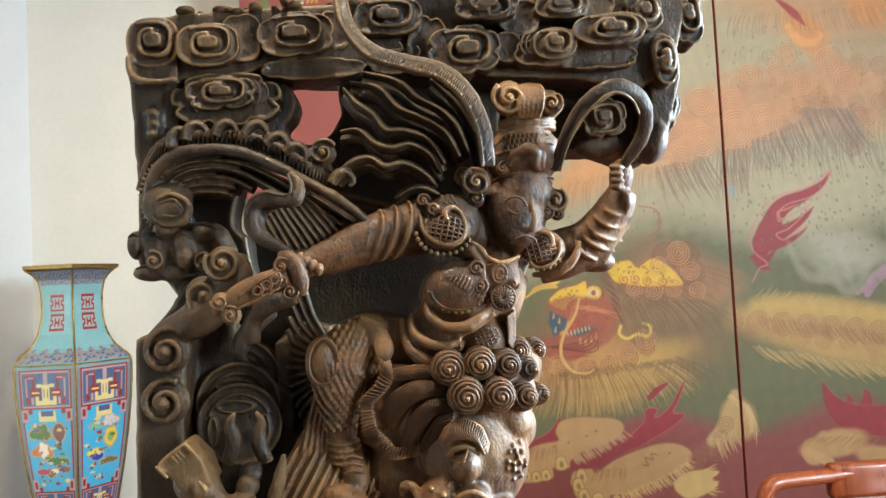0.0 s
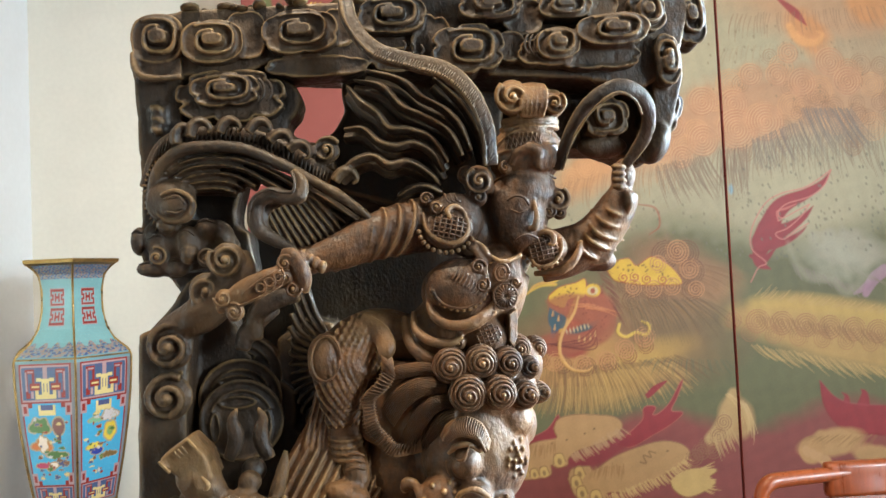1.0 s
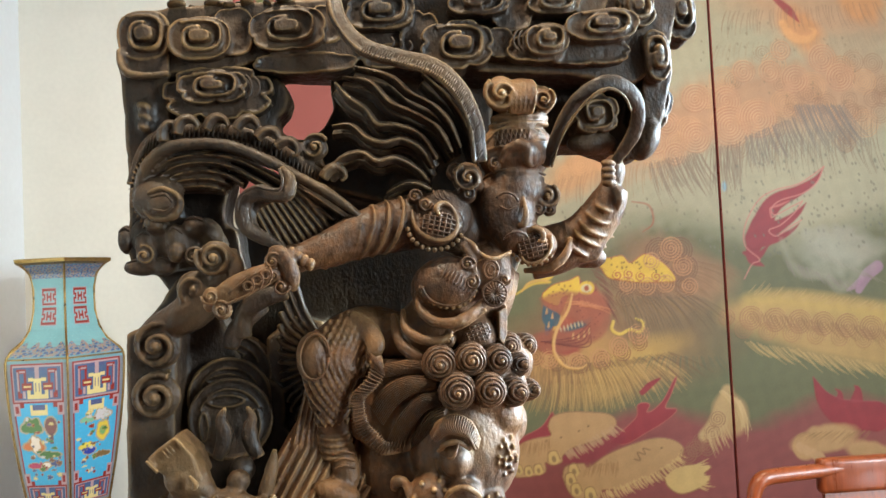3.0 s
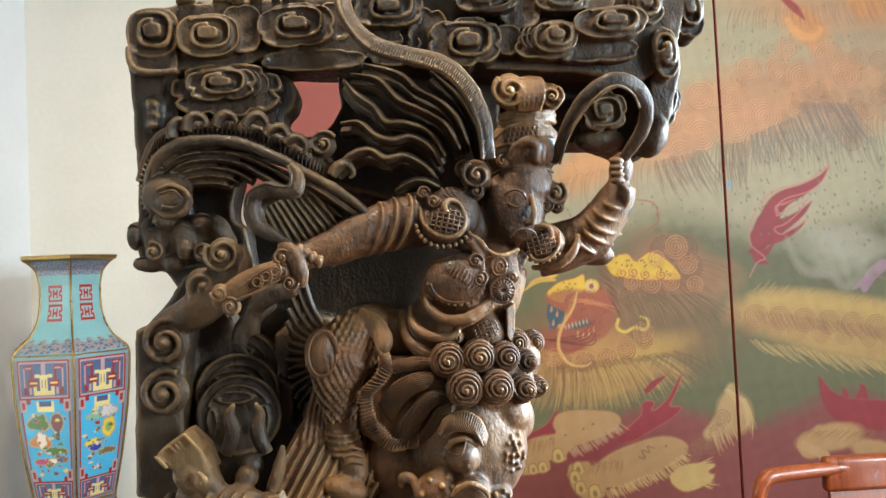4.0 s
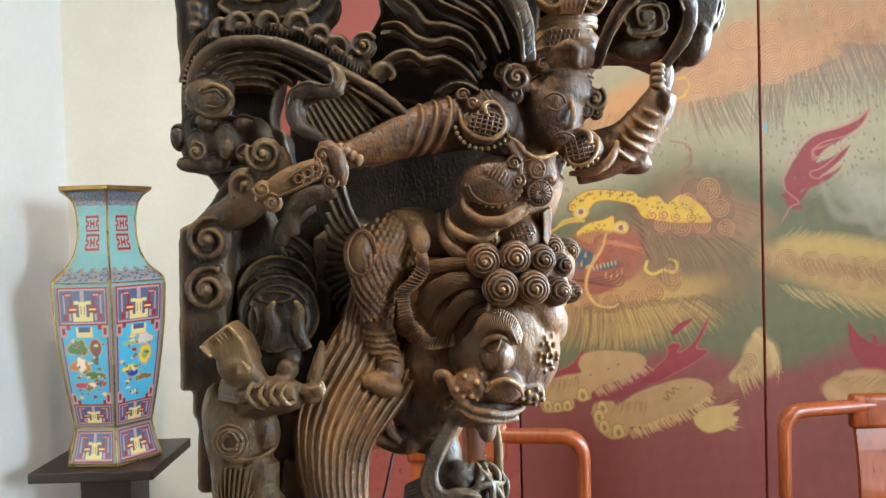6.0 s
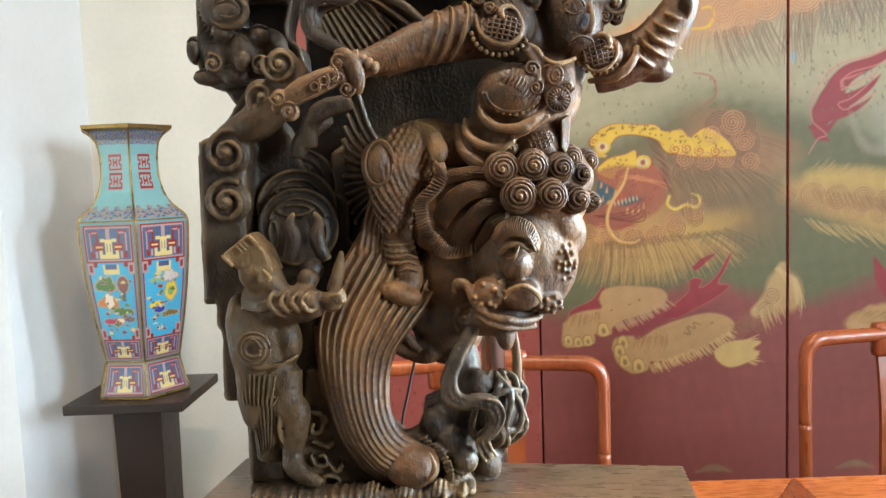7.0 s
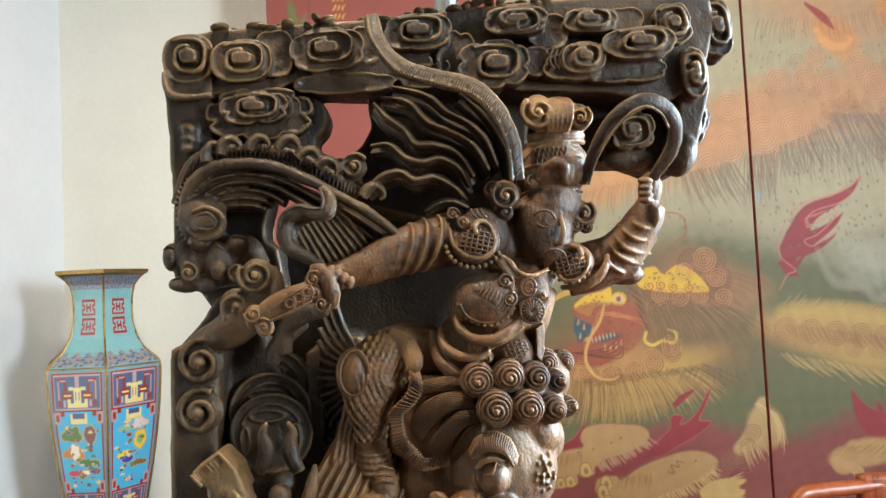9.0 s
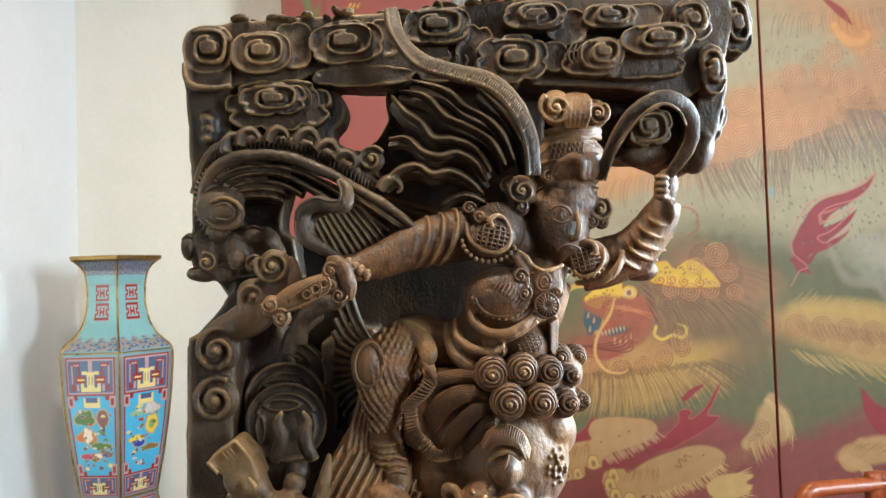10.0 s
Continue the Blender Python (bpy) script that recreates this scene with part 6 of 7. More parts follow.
rod([(-0.0041, 0.8900, 1.5171), (0.0066, 0.8840, 1.5142), (0.0131, 0.8820, 1.5028), (0.0167, 0.8840, 1.4906), (0.0145, 0.8880, 1.4785)], [9, 13, 14, 14, 10], 0.7)
curl((-0.0009, 0.8820, 1.5073), 15, 1.3, 1, 0, 5)
curl((0.0060, 0.8840, 1.4823), 14, 1.3, -1, 0, 5)
curl((-0.0003, 0.8820, 1.4936), 12, 1.3, 1, 1, 4)
rod([(0.0042, 0.8880, 1.4956), (-0.0127, 0.8840, 1.4930), (-0.0330, 0.8840, 1.4852), (-0.0517, 0.8860, 1.4751), (-0.0694, 0.8900, 1.4638)], [15, 20, 20, 16, 9], 0.8, 12)
for k in range(3):
    c = at((-0.0238, 0.8730, 1.4843), 14.3 * k, 8.1 * k)
    rod(ring_at(c, 7, 7, 0, 0, 360, 30), 2.0, 1.0, 6, 1)
    rod([at(c, 6, 12), at(c, 10, 0, 1), at(c, 4, -13)], 1.8, 1.0, 6, 2)
rod([(-0.0456, 0.8770, 1.4674), (-0.0230, 0.8730, 1.4762), (-0.0026, 0.8750, 1.4871)], 2.2)
rod([(-0.0431, 0.8770, 1.4781), (-0.0224, 0.8730, 1.4924), (-0.0043, 0.8750, 1.5013)], 2.2)
curl((-0.0610, 0.8800, 1.4757), 14, 1.3, 1, 3, 5)
curl((-0.0508, 0.8800, 1.4621), 15, 1.3, -1, 2, 5)
# shoulder guard with a lattice
swell((0.1703, 0.9180, 1.5460), 48, 48, 22, -10)
swell((0.1632, 0.9040, 1.5353), 42, 34, 16, -14)
lattice((0.1628, 0.8960, 1.5348), 32, 26, 7, 1.7, -14, 8)
rod([(0.1368, 0.9090, 1.5577), (0.1382, 0.9010, 1.5402), (0.1467, 0.8970, 1.5282), (0.1616, 0.8950, 1.5212), (0.1760, 0.8950, 1.5251), (0.1813, 0.8970, 1.5375), (0.1775, 0.8990, 1.5527), (0.1686, 0.8970, 1.5586), (0.1614, 0.8950, 1.5541), (0.1632, 0.8930, 1.5459)], [4, 4.4, 4.4, 4.4, 4.4, 4.4, 4.6, 5, 5, 3.5])
for k in range(12):
    a = radians(188 + 13 * k)
    swell(at((0.1598, 0.9010, 1.5376), 47 * math.cos(a), 42 * math.sin(a)), 4.4, 4.4, 4.4, segs=8)
curl((0.1401, 0.9070, 1.5677), 12, 1.3, 1, 0, 4)
curl((0.1505, 0.9010, 1.5586), 12, 1.3, -1, 0, 4)
for k in range(3):
    rod([at((0.1592, 0.9040, 1.5724), 8.4 * k, 0), at((0.1611, 0.9010, 1.5651), 8.3 * k, 0), at((0.1650, 0.9020, 1.5627), 8.3 * k, 0)], 1.8, 1.0, 6, 2)


# torso: breastplates, belts and sash
breast = (0.1704, 0.9150, 1.4776)


def on_chest(a, b):
    """A place on the round breastplate, from -1 to 1 across and up."""
    return at(breast, 58 * a, 48 * b, 42 * math.sqrt(max(0.0, 1 - a * a - b * b)))


rod([(0.2212, 0.9600, 1.5009), (0.2008, 0.9600, 1.4649), (0.1731, 0.9650, 1.4323), (0.1384, 0.9700, 1.4122), (0.1009, 0.9750, 1.4044)], [58, 74, 80, 70, 46], 0.9, 20)
swell((0.1758, 0.9350, 1.4666), 76, 62, 50, 20)
swell((0.2143, 0.9400, 1.4827), 48, 60, 44, 8)
swell(breast, 58, 48, 42, 0)
for k in range(10):
    rod([on_chest(0.02 + 0.075 * k, 0.72 - 0.1 * k), on_chest(-0.1 + 0.085 * k, 0.46 - 0.09 * k), on_chest(-0.24 + 0.09 * k, 0.22 - 0.07 * k)], 1.6, 1.0, 6, 3)
for k in range(13):
    a = radians(188 + 12.5 * k)
    swell(on_chest(0.84 * math.cos(a), 0.84 * math.sin(a)), 3.8, 3.8, 4.5, segs=8, tier=1)
rod([on_chest(0.76 * math.cos(radians(a)), 0.76 * math.sin(radians(a))) for a in range(185, 345, 10)], 2.4, 1.0, 6, 2)
rod([(0.1376, 0.9200, 1.4687), (0.1411, 0.9080, 1.4516), (0.1552, 0.9000, 1.4399), (0.1765, 0.8960, 1.4390), (0.1941, 0.8980, 1.4482), (0.2057, 0.9050, 1.4599)], [5, 8, 9, 9, 8, 4], 1.0)
rod([(0.1229, 0.9280, 1.4528), (0.1244, 0.9150, 1.4348), (0.1387, 0.9080, 1.4231), (0.1573, 0.9040, 1.4202), (0.1717, 0.9020, 1.4264)], [5, 8, 9, 8, 4], 1.0)
rod([(0.1132, 0.9350, 1.4483), (0.1169, 0.9200, 1.4233), (0.1311, 0.9120, 1.4072), (0.1537, 0.9100, 1.3993)], [6, 10, 12, 8], 0.8)
rod([(0.0673, 0.9350, 1.4506), (0.0860, 0.9250, 1.4361), (0.0938, 0.9150, 1.4192), (0.0911, 0.9120, 1.4070)], [10, 16, 18, 12], 0.6)
swell((0.1082, 0.9500, 1.4214), 54, 44, 38, -20)
# lower sash with a net pattern and its dark slit
swell((0.1955, 0.9250, 1.4247), 42, 34, 26, 14)
lattice((0.1986, 0.9080, 1.4258), 22, 18, 6, 1.6, 20, 4)
rod([(0.1664, 0.9120, 1.4225), (0.1722, 0.9050, 1.4319), (0.1870, 0.9000, 1.4383), (0.2068, 0.8980, 1.4498)], [7, 8, 7, 4], 0.8)
curl((0.1673, 0.9100, 1.4192), 13, 1.2, 1, 1, 4)
slab([(0.2196, 0.9100, 1.4465), (0.2305, 0.9150, 1.4527), (0.2302, 0.9200, 1.4222), (0.2249, 0.9200, 1.4108), (0.2198, 0.9140, 1.4185)], 0.03, 0.96, True)
# collar with curls, ring and rosette
rod([(0.1745, 0.9100, 1.5225), (0.1874, 0.9020, 1.5135), (0.1945, 0.9000, 1.4994), (0.1960, 0.9000, 1.4833)], [6, 8, 8, 5], 0.9)
rod([(0.1815, 0.9080, 1.5267), (0.1964, 0.9000, 1.5142), (0.2037, 0.9000, 1.4990)], [4, 6, 4], 0.9)
slab([(0.1977, 0.9050, 1.5086), (0.2159, 0.9050, 1.5020), (0.2375, 0.9120, 1.5082), (0.2388, 0.9140, 1.4930), (0.2315, 0.9140, 1.4643), (0.2162, 0.9100, 1.4501), (0.2026, 0.9050, 1.4658), (0.2013, 0.9050, 1.4865)], 0.05, 0.93)
swell((0.2194, 0.9120, 1.4846), 28, 36, 14, 4)
rod([(0.1996, 0.9000, 1.5083), (0.2149, 0.8970, 1.5006), (0.2358, 0.9050, 1.5063)], 4)
curl((0.1894, 0.8960, 1.4961), 13, 1.4, 1, 0, 4)
curl((0.1931, 0.8960, 1.4778), 13, 1.4, -1, 1, 4)
rod(ring_at((0.2133, 0.8980, 1.4893), 12, 15, 2, 0, 360, 20, -10), 2.4, 1.0, 8, 1)
rod(ring_at((0.2133, 0.8980, 1.4888), 6, 8, 3, 0, 360, 30, -10), 1.8, 1.0, 6, 1)
curl((0.2275, 0.9050, 1.4784), 10, 1.4, -1, 0, 4)
rose = (0.2158, 0.9000, 1.4653)
swell(rose, 21, 22, 8)
for k in range(18):
    a = radians(k * 20)
    rod([at(rose, 3 * math.cos(a), 3 * math.sin(a), 9), at(rose, 18 * math.cos(a), 19 * math.sin(a), 6)], 1.3, 1.0, 6, 1)
rod(ring_at(rose, 19.5, 20.5, 4), 2.2, 1.0, 6, 1)

# head: a plain oval, tipped forward, under a tall cap
swell((0.2372, 0.9450, 1.5509), 58, 72, 62, -8)
swell((0.2464, 0.9450, 1.5749), 58, 52, 58, -4)
swell((0.2401, 0.9350, 1.5282), 36, 38, 46, -8)
rod([(0.2520, 0.9140, 1.5657), (0.2529, 0.9040, 1.5465), (0.2505, 0.9040, 1.5350), (0.2458, 0.9080, 1.5332)], [2, 4.5, 6, 4], 1.0)
rod([(0.2244, 0.9110, 1.5635), (0.2321, 0.9060, 1.5673), (0.2412, 0.9050, 1.5651), (0.2463, 0.9070, 1.5575)], 2.2)
rod([(0.2272, 0.9090, 1.5539), (0.2357, 0.9050, 1.5497), (0.2440, 0.9050, 1.5528)], 1.6)
rod([(0.2285, 0.9060, 1.5199), (0.2354, 0.8990, 1.5250), (0.2433, 0.8980, 1.5263), (0.2513, 0.9020, 1.5233), (0.2543, 0.9070, 1.5188)], [1, 2.2, 2.4, 2.2, 1])
rod([(0.2111, 0.9580, 1.5767), (0.2185, 0.9330, 1.5842), (0.2352, 0.9210, 1.5879), (0.2579, 0.9210, 1.5894), (0.2799, 0.9380, 1.5837)], [4, 5, 5, 5, 4])
rod([(0.2108, 0.9530, 1.5810), (0.2184, 0.9300, 1.5887), (0.2350, 0.9180, 1.5928), (0.2576, 0.9180, 1.5937), (0.2810, 0.9360, 1.5882)], 2.4)
dome = (0.2515, 0.9450, 1.6152)
swell(dome, 68, 56, 64, -6)


def on_dome(a, b):
    """A place on the cap, from -1 to 1 across and up."""
    return at(dome, 69 * a, 57 * b, 65 * math.sqrt(max(0.0, 1 - a * a - b * b)))


for k in range(8):
    a = -0.62 + 0.11 * k
    rod([on_dome(a, 0.05), on_dome(a + 0.07, 0.3), on_dome(a + 0.12, 0.52)], 1.5, 1.0, 6, 3)
    rod([on_dome(a + 0.14, 0.05), on_dome(a + 0.05, 0.3), on_dome(a - 0.02, 0.52)], 1.5, 1.0, 6, 3)
rod([on_dome(-0.85, -0.05), on_dome(-0.55, 0.02), on_dome(-0.2, 0.0), on_dome(0.1, 0.08)], 3.0)
rod([on_dome(-0.8, 0.25), on_dome(-0.4, 0.58), on_dome(0.1, 0.64), on_dome(0.55, 0.5)], 3.0)
rod([on_dome(-0.5, -0.42), on_dome(-0.36, -0.1), on_dome(-0.05, 0.06), on_dome(0.16, -0.1), on_dome(0.16, -0.42), on_dome(0.3, -0.6)], [4, 7, 9, 9, 7, 4], 0.9)
rod([on_dome(0.2, 0.1), on_dome(0.34, -0.1), on_dome(0.32, -0.4), on_dome(0.42, -0.6)], [4, 6, 6, 3], 0.9)
for k in range(9):
    rod([on_dome(0.38 + 0.055 * k, -0.62 + 0.03 * k), on_dome(0.4 + 0.05 * k, -0.2), on_dome(0.34 + 0.04 * k, 0.18)], [2.4, 3.0, 1.6], 1.3, 6, 3)
curl(on_dome(-0.62, -0.45), 12, 1.2, 1, 0, 4)
rod([at((0.2576, 0.9450, 1.6507), 44 * math.cos(radians(a)), 5 * math.sin(radians(a)) * -1, 44 * math.sin(radians(a))) for a in range(0, 361, 20)], 8, 1.0, 8, 1, (0, 0, 1))
rod([at((0.2560, 0.9450, 1.6433), 50 * math.cos(radians(a)), -5 * math.sin(radians(a)), 50 * math.sin(radians(a))) for a in range(0, 361, 20)], 4, 1.0, 8, 1, (0, 0, 1))
swell((0.2611, 0.9450, 1.6703), 40, 40, 38)
for k in range(6):
    rod([at((0.2439, 0.9100, 1.6495), 6.6 * k, 0), at((0.2419, 0.9000, 1.6613), 8.4 * k, 0), at((0.2462, 0.9080, 1.6784), 7.6 * k, 0), at((0.2511, 0.9300, 1.6877), 5.8 * k, 0)], 4.2, 1.2, 8, 4)
swell((0.2365, 0.9250, 1.6736), 29, 32, 22)
curl((0.2336, 0.9050, 1.6687), 29, 1.6, 1, 2.2, 10)
swell((0.2836, 0.9400, 1.6695), 22, 26, 20)
curl((0.2800, 0.9220, 1.6653), 22, 1.6, -1, 1.0, 8)
# ear scrolls
swell((0.1963, 0.9250, 1.5865), 28, 28, 20)
curl((0.1959, 0.9080, 1.5842), 24, 1.5, 1, 2.0, 9)
curl((0.1828, 0.9150, 1.5915), 15, 1.2, 1, 1.0, 5)
curl((0.1943, 0.9120, 1.5684), 16, 1.2, -1, 3.0, 5)
swell((0.2837, 0.9500, 1.5642), 22, 26, 18)
curl((0.2802, 0.9320, 1.5648), 22, 1.5, -1, 1.0, 8)
curl((0.2707, 0.9300, 1.5517), 13, 1.2, -1, 1.0, 5)
curl((0.2837, 0.9350, 1.5504), 12, 1.2, 1, 1.0, 5)

# raised arm
rod([(0.2639, 0.9650, 1.5041), (0.2946, 0.9600, 1.5100), (0.3191, 0.9550, 1.5198), (0.3382, 0.9500, 1.5384), (0.3518, 0.9450, 1.5608), (0.3570, 0.9430, 1.5739)], [46, 46, 42, 37, 31, 24], 1.0, 20)
swell((0.3174, 0.9650, 1.5042), 56, 26, 36, 16)
slab([(0.3121, 0.9400, 1.5144), (0.3426, 0.9400, 1.5313), (0.3452, 0.9400, 1.5117), (0.3344, 0.9400, 1.4940), (0.3170, 0.9400, 1.4912)], 0.03, 0.95)
# heavy creases round the forearm
for a, b, c in (((0.3069, 0.9490, 1.5385), (0.3148, 0.9250, 1.5171), (0.3476, 0.9540, 1.5086)), ((0.3135, 0.9490, 1.5456), (0.3225, 0.9250, 1.5252), (0.3570, 0.9540, 1.5193)), ((0.3201, 0.9490, 1.5539), (0.3315, 0.9250, 1.5355), (0.3641, 0.9540, 1.5339)), ((0.3306, 0.9490, 1.5621), (0.3394, 0.9250, 1.5472), (0.3675, 0.9540, 1.5487)), ((0.2991, 0.9490, 1.5314), (0.3047, 0.9250, 1.5081), (0.3308, 0.9540, 1.4982))):
    rod([a, at(tuple((np.array(a) + b) / 2), -2, -4, 8), b, at(tuple((np.array(b) + c) / 2), 0, -4, 8), c], [2, 4.5, 5.5, 4.5, 2], 1.1, 10, 5, sharp=0.5)
swell((0.2642, 0.9250, 1.5146), 40, 34, 18, 12)
lattice((0.2598, 0.9140, 1.5120), 27, 22, 6, 1.7, 12, 6)
rod([(0.2458, 0.9170, 1.5045), (0.2529, 0.9130, 1.4947), (0.2680, 0.9120, 1.4963), (0.2785, 0.9140, 1.5088), (0.2799, 0.9170, 1.5230)], 4)
rod([(0.2515, 0.9170, 1.5242), (0.2615, 0.9120, 1.5293), (0.2690, 0.9090, 1.5253), (0.2694, 0.9070, 1.5170), (0.2635, 0.9070, 1.5161)], [3, 5, 6, 5, 3])
for k in range(8):
    a = radians(205 + 17 * k)
    swell(at((0.2607, 0.9190, 1.5121), 37 * math.cos(a), 32 * math.sin(a)), 4, 4, 4, segs=8)
rod([(0.2525, 0.9350, 1.4868), (0.2772, 0.9250, 1.4879), (0.2952, 0.9220, 1.5013), (0.3032, 0.9260, 1.5201)], [5, 8, 8, 4], 0.8)
swell((0.3572, 0.9450, 1.5889), 21, 33, 27, 5)
for k in range(4):
    swell(at((0.3450, 0.9180, 1.5951), 0, -11.5 * k), 14, 6.6, 11, 6, segs=10, tier=1)
rod([(0.3541, 0.9300, 1.5675), (0.3558, 0.9250, 1.5585), (0.3554, 0.9300, 1.5470)], [7, 8, 3])

# leg with scale armour
thigh = [(0.1140, 0.9700, 1.4196), (0.0780, 0.9550, 1.4214), (0.0518, 0.9450, 1.4069), (0.0438, 0.9420, 1.3781), (0.0449, 0.9420, 1.3487), (0.0472, 0.9420, 1.3180)]
girth = [50, 58, 56, 46, 33, 25]
rod(thigh, girth, 0.85, 20)
swell((0.0288, 0.9300, 1.4085), 30, 44, 30, 6)
knee = ring_at((0.0319, 0.9130, 1.4100), 24, 38, 0, 0, 360, 20, -6)
swell((0.0311, 0.9200, 1.4093), 22, 36, 14, 6)
rod(knee, 2.2, 1.0, 8, 1)
rows = spline([tuple(p) + (g,) for p, g in zip(thigh[1:6], girth[1:6])], 7)
for i, q in enumerate(rows[:-5]):
    ax = rows[i + 1][:3] - q[:3]
    ax = ax / np.linalg.norm(ax)
    side = np.cross(ax, (0, -1, 0))
    side = side / np.linalg.norm(side)
    g = q[3]
    n = int(2 * g / 12)
    for k in range(n + 1):
        off = -g + 12 * k + (6 if i % 2 else 0)
        if abs(off) < g * 0.93:
            c = np.array(q[:3]) + side * off * u + np.array((0, -0.85 * math.sqrt(g * g - off * off) * u, 0))
            m = at(tuple(c), 0, 0, 1.5)
            rod([at(m, 0, 8, -4), at(m, 0, 1, 2), at(m, 0, -7, 5)], [3, 5.2, 1.0], 0.8, 6, 2)
for k in range(4):
    q = at((0.0463, 0.9420, 1.3263), 1.0 * k, -10.8 * k)
    rod([at(q, 27 * math.cos(radians(a)), -6 * math.sin(radians(a)), 25 * math.sin(radians(a))) for a in range(0, 181, 20)], 4.2, 1.0, 8, 1, (0, 0, 1))
rod([(0.0472, 0.9420, 1.3180), (0.0538, 0.9380, 1.3010), (0.0583, 0.9320, 1.2848), (0.0591, 0.9300, 1.2738)], [25, 24, 22, 18], 0.9, 14)
for k in range(3):
    rod([at((0.0474, 0.9220, 1.3086), 0, -11.5 * k), at((0.0570, 0.9180, 1.3123), 0, -11.5 * k), at((0.0667, 0.9240, 1.3081), 0, -11.6 * k)], 2.4)
swell((0.0481, 0.9220, 1.2710), 40, 20, 26, 18)

carved = "beast"
# ear: a dark outer shell and a fan of combed hair inside a hatched rim
slab([(0.0853, 0.9400, 1.4080), (0.0684, 0.9400, 1.3995), (0.0566, 0.9400, 1.3718), (0.0541, 0.9400, 1.3397), (0.0639, 0.9400, 1.3198), (0.0880, 0.9400, 1.3079), (0.1112, 0.9400, 1.2971), (0.1389, 0.9400, 1.3084), (0.1586, 0.9400, 1.3485), (0.1489, 0.9400, 1.3964)], 0.05, 0.96)
slab([(0.0847, 0.9250, 1.4060), (0.0970, 0.9250, 1.3949), (0.0893, 0.9250, 1.3780), (0.0737, 0.9250, 1.3650), (0.0672, 0.9250, 1.3492), (0.0768, 0.9250, 1.3302), (0.0855, 0.9250, 1.3159), (0.1059, 0.9250, 1.3078), (0.1282, 0.9250, 1.3123), (0.1487, 0.9250, 1.3284), (0.1646, 0.9250, 1.3681), (0.1544, 0.9250, 1.4000)], 0.05, 0.97)
swell((0.1197, 0.9290, 1.3560), 74, 70, 28, 30)
swell((0.1036, 0.9280, 1.3362), 50, 46, 20, 30)
rim = [(0.0838, 0.9220, 1.4075), (0.0933, 0.9120, 1.4057), (0.0964, 0.9080, 1.3958), (0.0878, 0.9100, 1.3824), (0.0769, 0.9120, 1.3702), (0.0718, 0.9120, 1.3558), (0.0770, 0.9100, 1.3422), (0.0832, 0.9100, 1.3283), (0.0940, 0.9120, 1.3183), (0.1086, 0.9140, 1.3136), (0.1248, 0.9160, 1.3167)]
rim = [tuple(p + np.array((0.0016 * math.sin(0.55 * i), 0.002 * math.cos(0.55 * i), 0.0012 * math.sin(0.55 * i + 1)))) for i, p in enumerate(spline(rim, 5))]
rod(rim, [12] * len(rim), 0.3, 12, 2)
for q in spline(rim, 2)[3:-4:2]:
    w = np.array((0.1319, 0.9000, 1.3650)) - q
    w = w / np.linalg.norm(w)
    rod([at(tuple(q - w * 0.0085), 0, 0, 3), at(tuple(q), 0, 0, 7), at(tuple(q + w * 0.0085), 0, 0, 5)], [1.0, 1.5, 1.0], 1.4, 6, 2)
# combed hair that sweeps from the locks into the ear
for a, b, n in (([(0.1538, 0.9110, 1.4004), (0.1228, 0.9090, 1.4011), (0.0928, 0.9150, 1.3963)], [(0.1542, 0.9080, 1.3870), (0.1257, 0.9050, 1.3900), (0.0993, 0.9120, 1.3860)], 6),
                ([(0.1530, 0.9070, 1.3860), (0.1233, 0.9030, 1.3859), (0.1000, 0.9080, 1.3741), (0.0864, 0.9150, 1.3556)], [(0.1556, 0.9040, 1.3716), (0.1304, 0.9000, 1.3702), (0.1118, 0.9050, 1.3581), (0.0972, 0.9130, 1.3383)], 8),
                ([(0.1565, 0.9030, 1.3694), (0.1336, 0.8990, 1.3657), (0.1146, 0.9050, 1.3455), (0.1007, 0.9170, 1.3179)], [(0.1582, 0.9020, 1.3571), (0.1409, 0.8990, 1.3529), (0.1266, 0.9070, 1.3343), (0.1166, 0.9180, 1.3133)], 7),
                ([(0.1593, 0.9030, 1.3557), (0.1442, 0.9020, 1.3489), (0.1322, 0.9100, 1.3311), (0.1224, 0.9200, 1.3137)], [(0.1598, 0.9050, 1.3396), (0.1517, 0.9070, 1.3351), (0.1435, 0.9150, 1.3238), (0.1363, 0.9210, 1.3150)], 5)):
    comb(a, b, n + 3, 2.7, 2.6, 1.7, lift=6)


def lock(c, r, yaw=0.0):
    """A pointed spiral lock of hair."""
    swell(at(c, 0, 0, -8), r, r, r * 0.9)
    n = 72
    turn = [k / n for k in range(n)]
    rod([at(c, r * 0.98 * math.cos(1.5 * s) * math.cos(31.0 * s) + yaw * 14 * s, r * 0.98 * math.cos(1.5 * s) * math.sin(31.0 * s), -8 + r * 1.0 * math.sin(1.57 * s) + 7 * s) for s in turn], 2.6, 1.3, 6, 1)
    swell(at(c, yaw * 14, 0, r * 0.95), 4, 4, 6, segs=8)


for c, r, w in (((0.1576, 0.8980, 1.3981), 29, -0.1), ((0.1880, 0.9000, 1.4003), 28, 0.1), ((0.2145, 0.9080, 1.3975), 26, 0.6), ((0.2352, 0.9250, 1.3899), 22, 1.3), ((0.1724, 0.8850, 1.3712), 30, 0.0), ((0.2042, 0.8900, 1.3698), 28, 0.3), ((0.2291, 0.9080, 1.3647), 25, 1.1),
                ((0.2318, 0.9450, 1.4083), 24, 0.3), ((0.2547, 0.9750, 1.4045), 22, 0.6), ((0.2488, 0.9450, 1.3605), 20, 1.4)):
    lock(c, r, w)
swell((0.1952, 0.9400, 1.3642), 92, 78, 62)
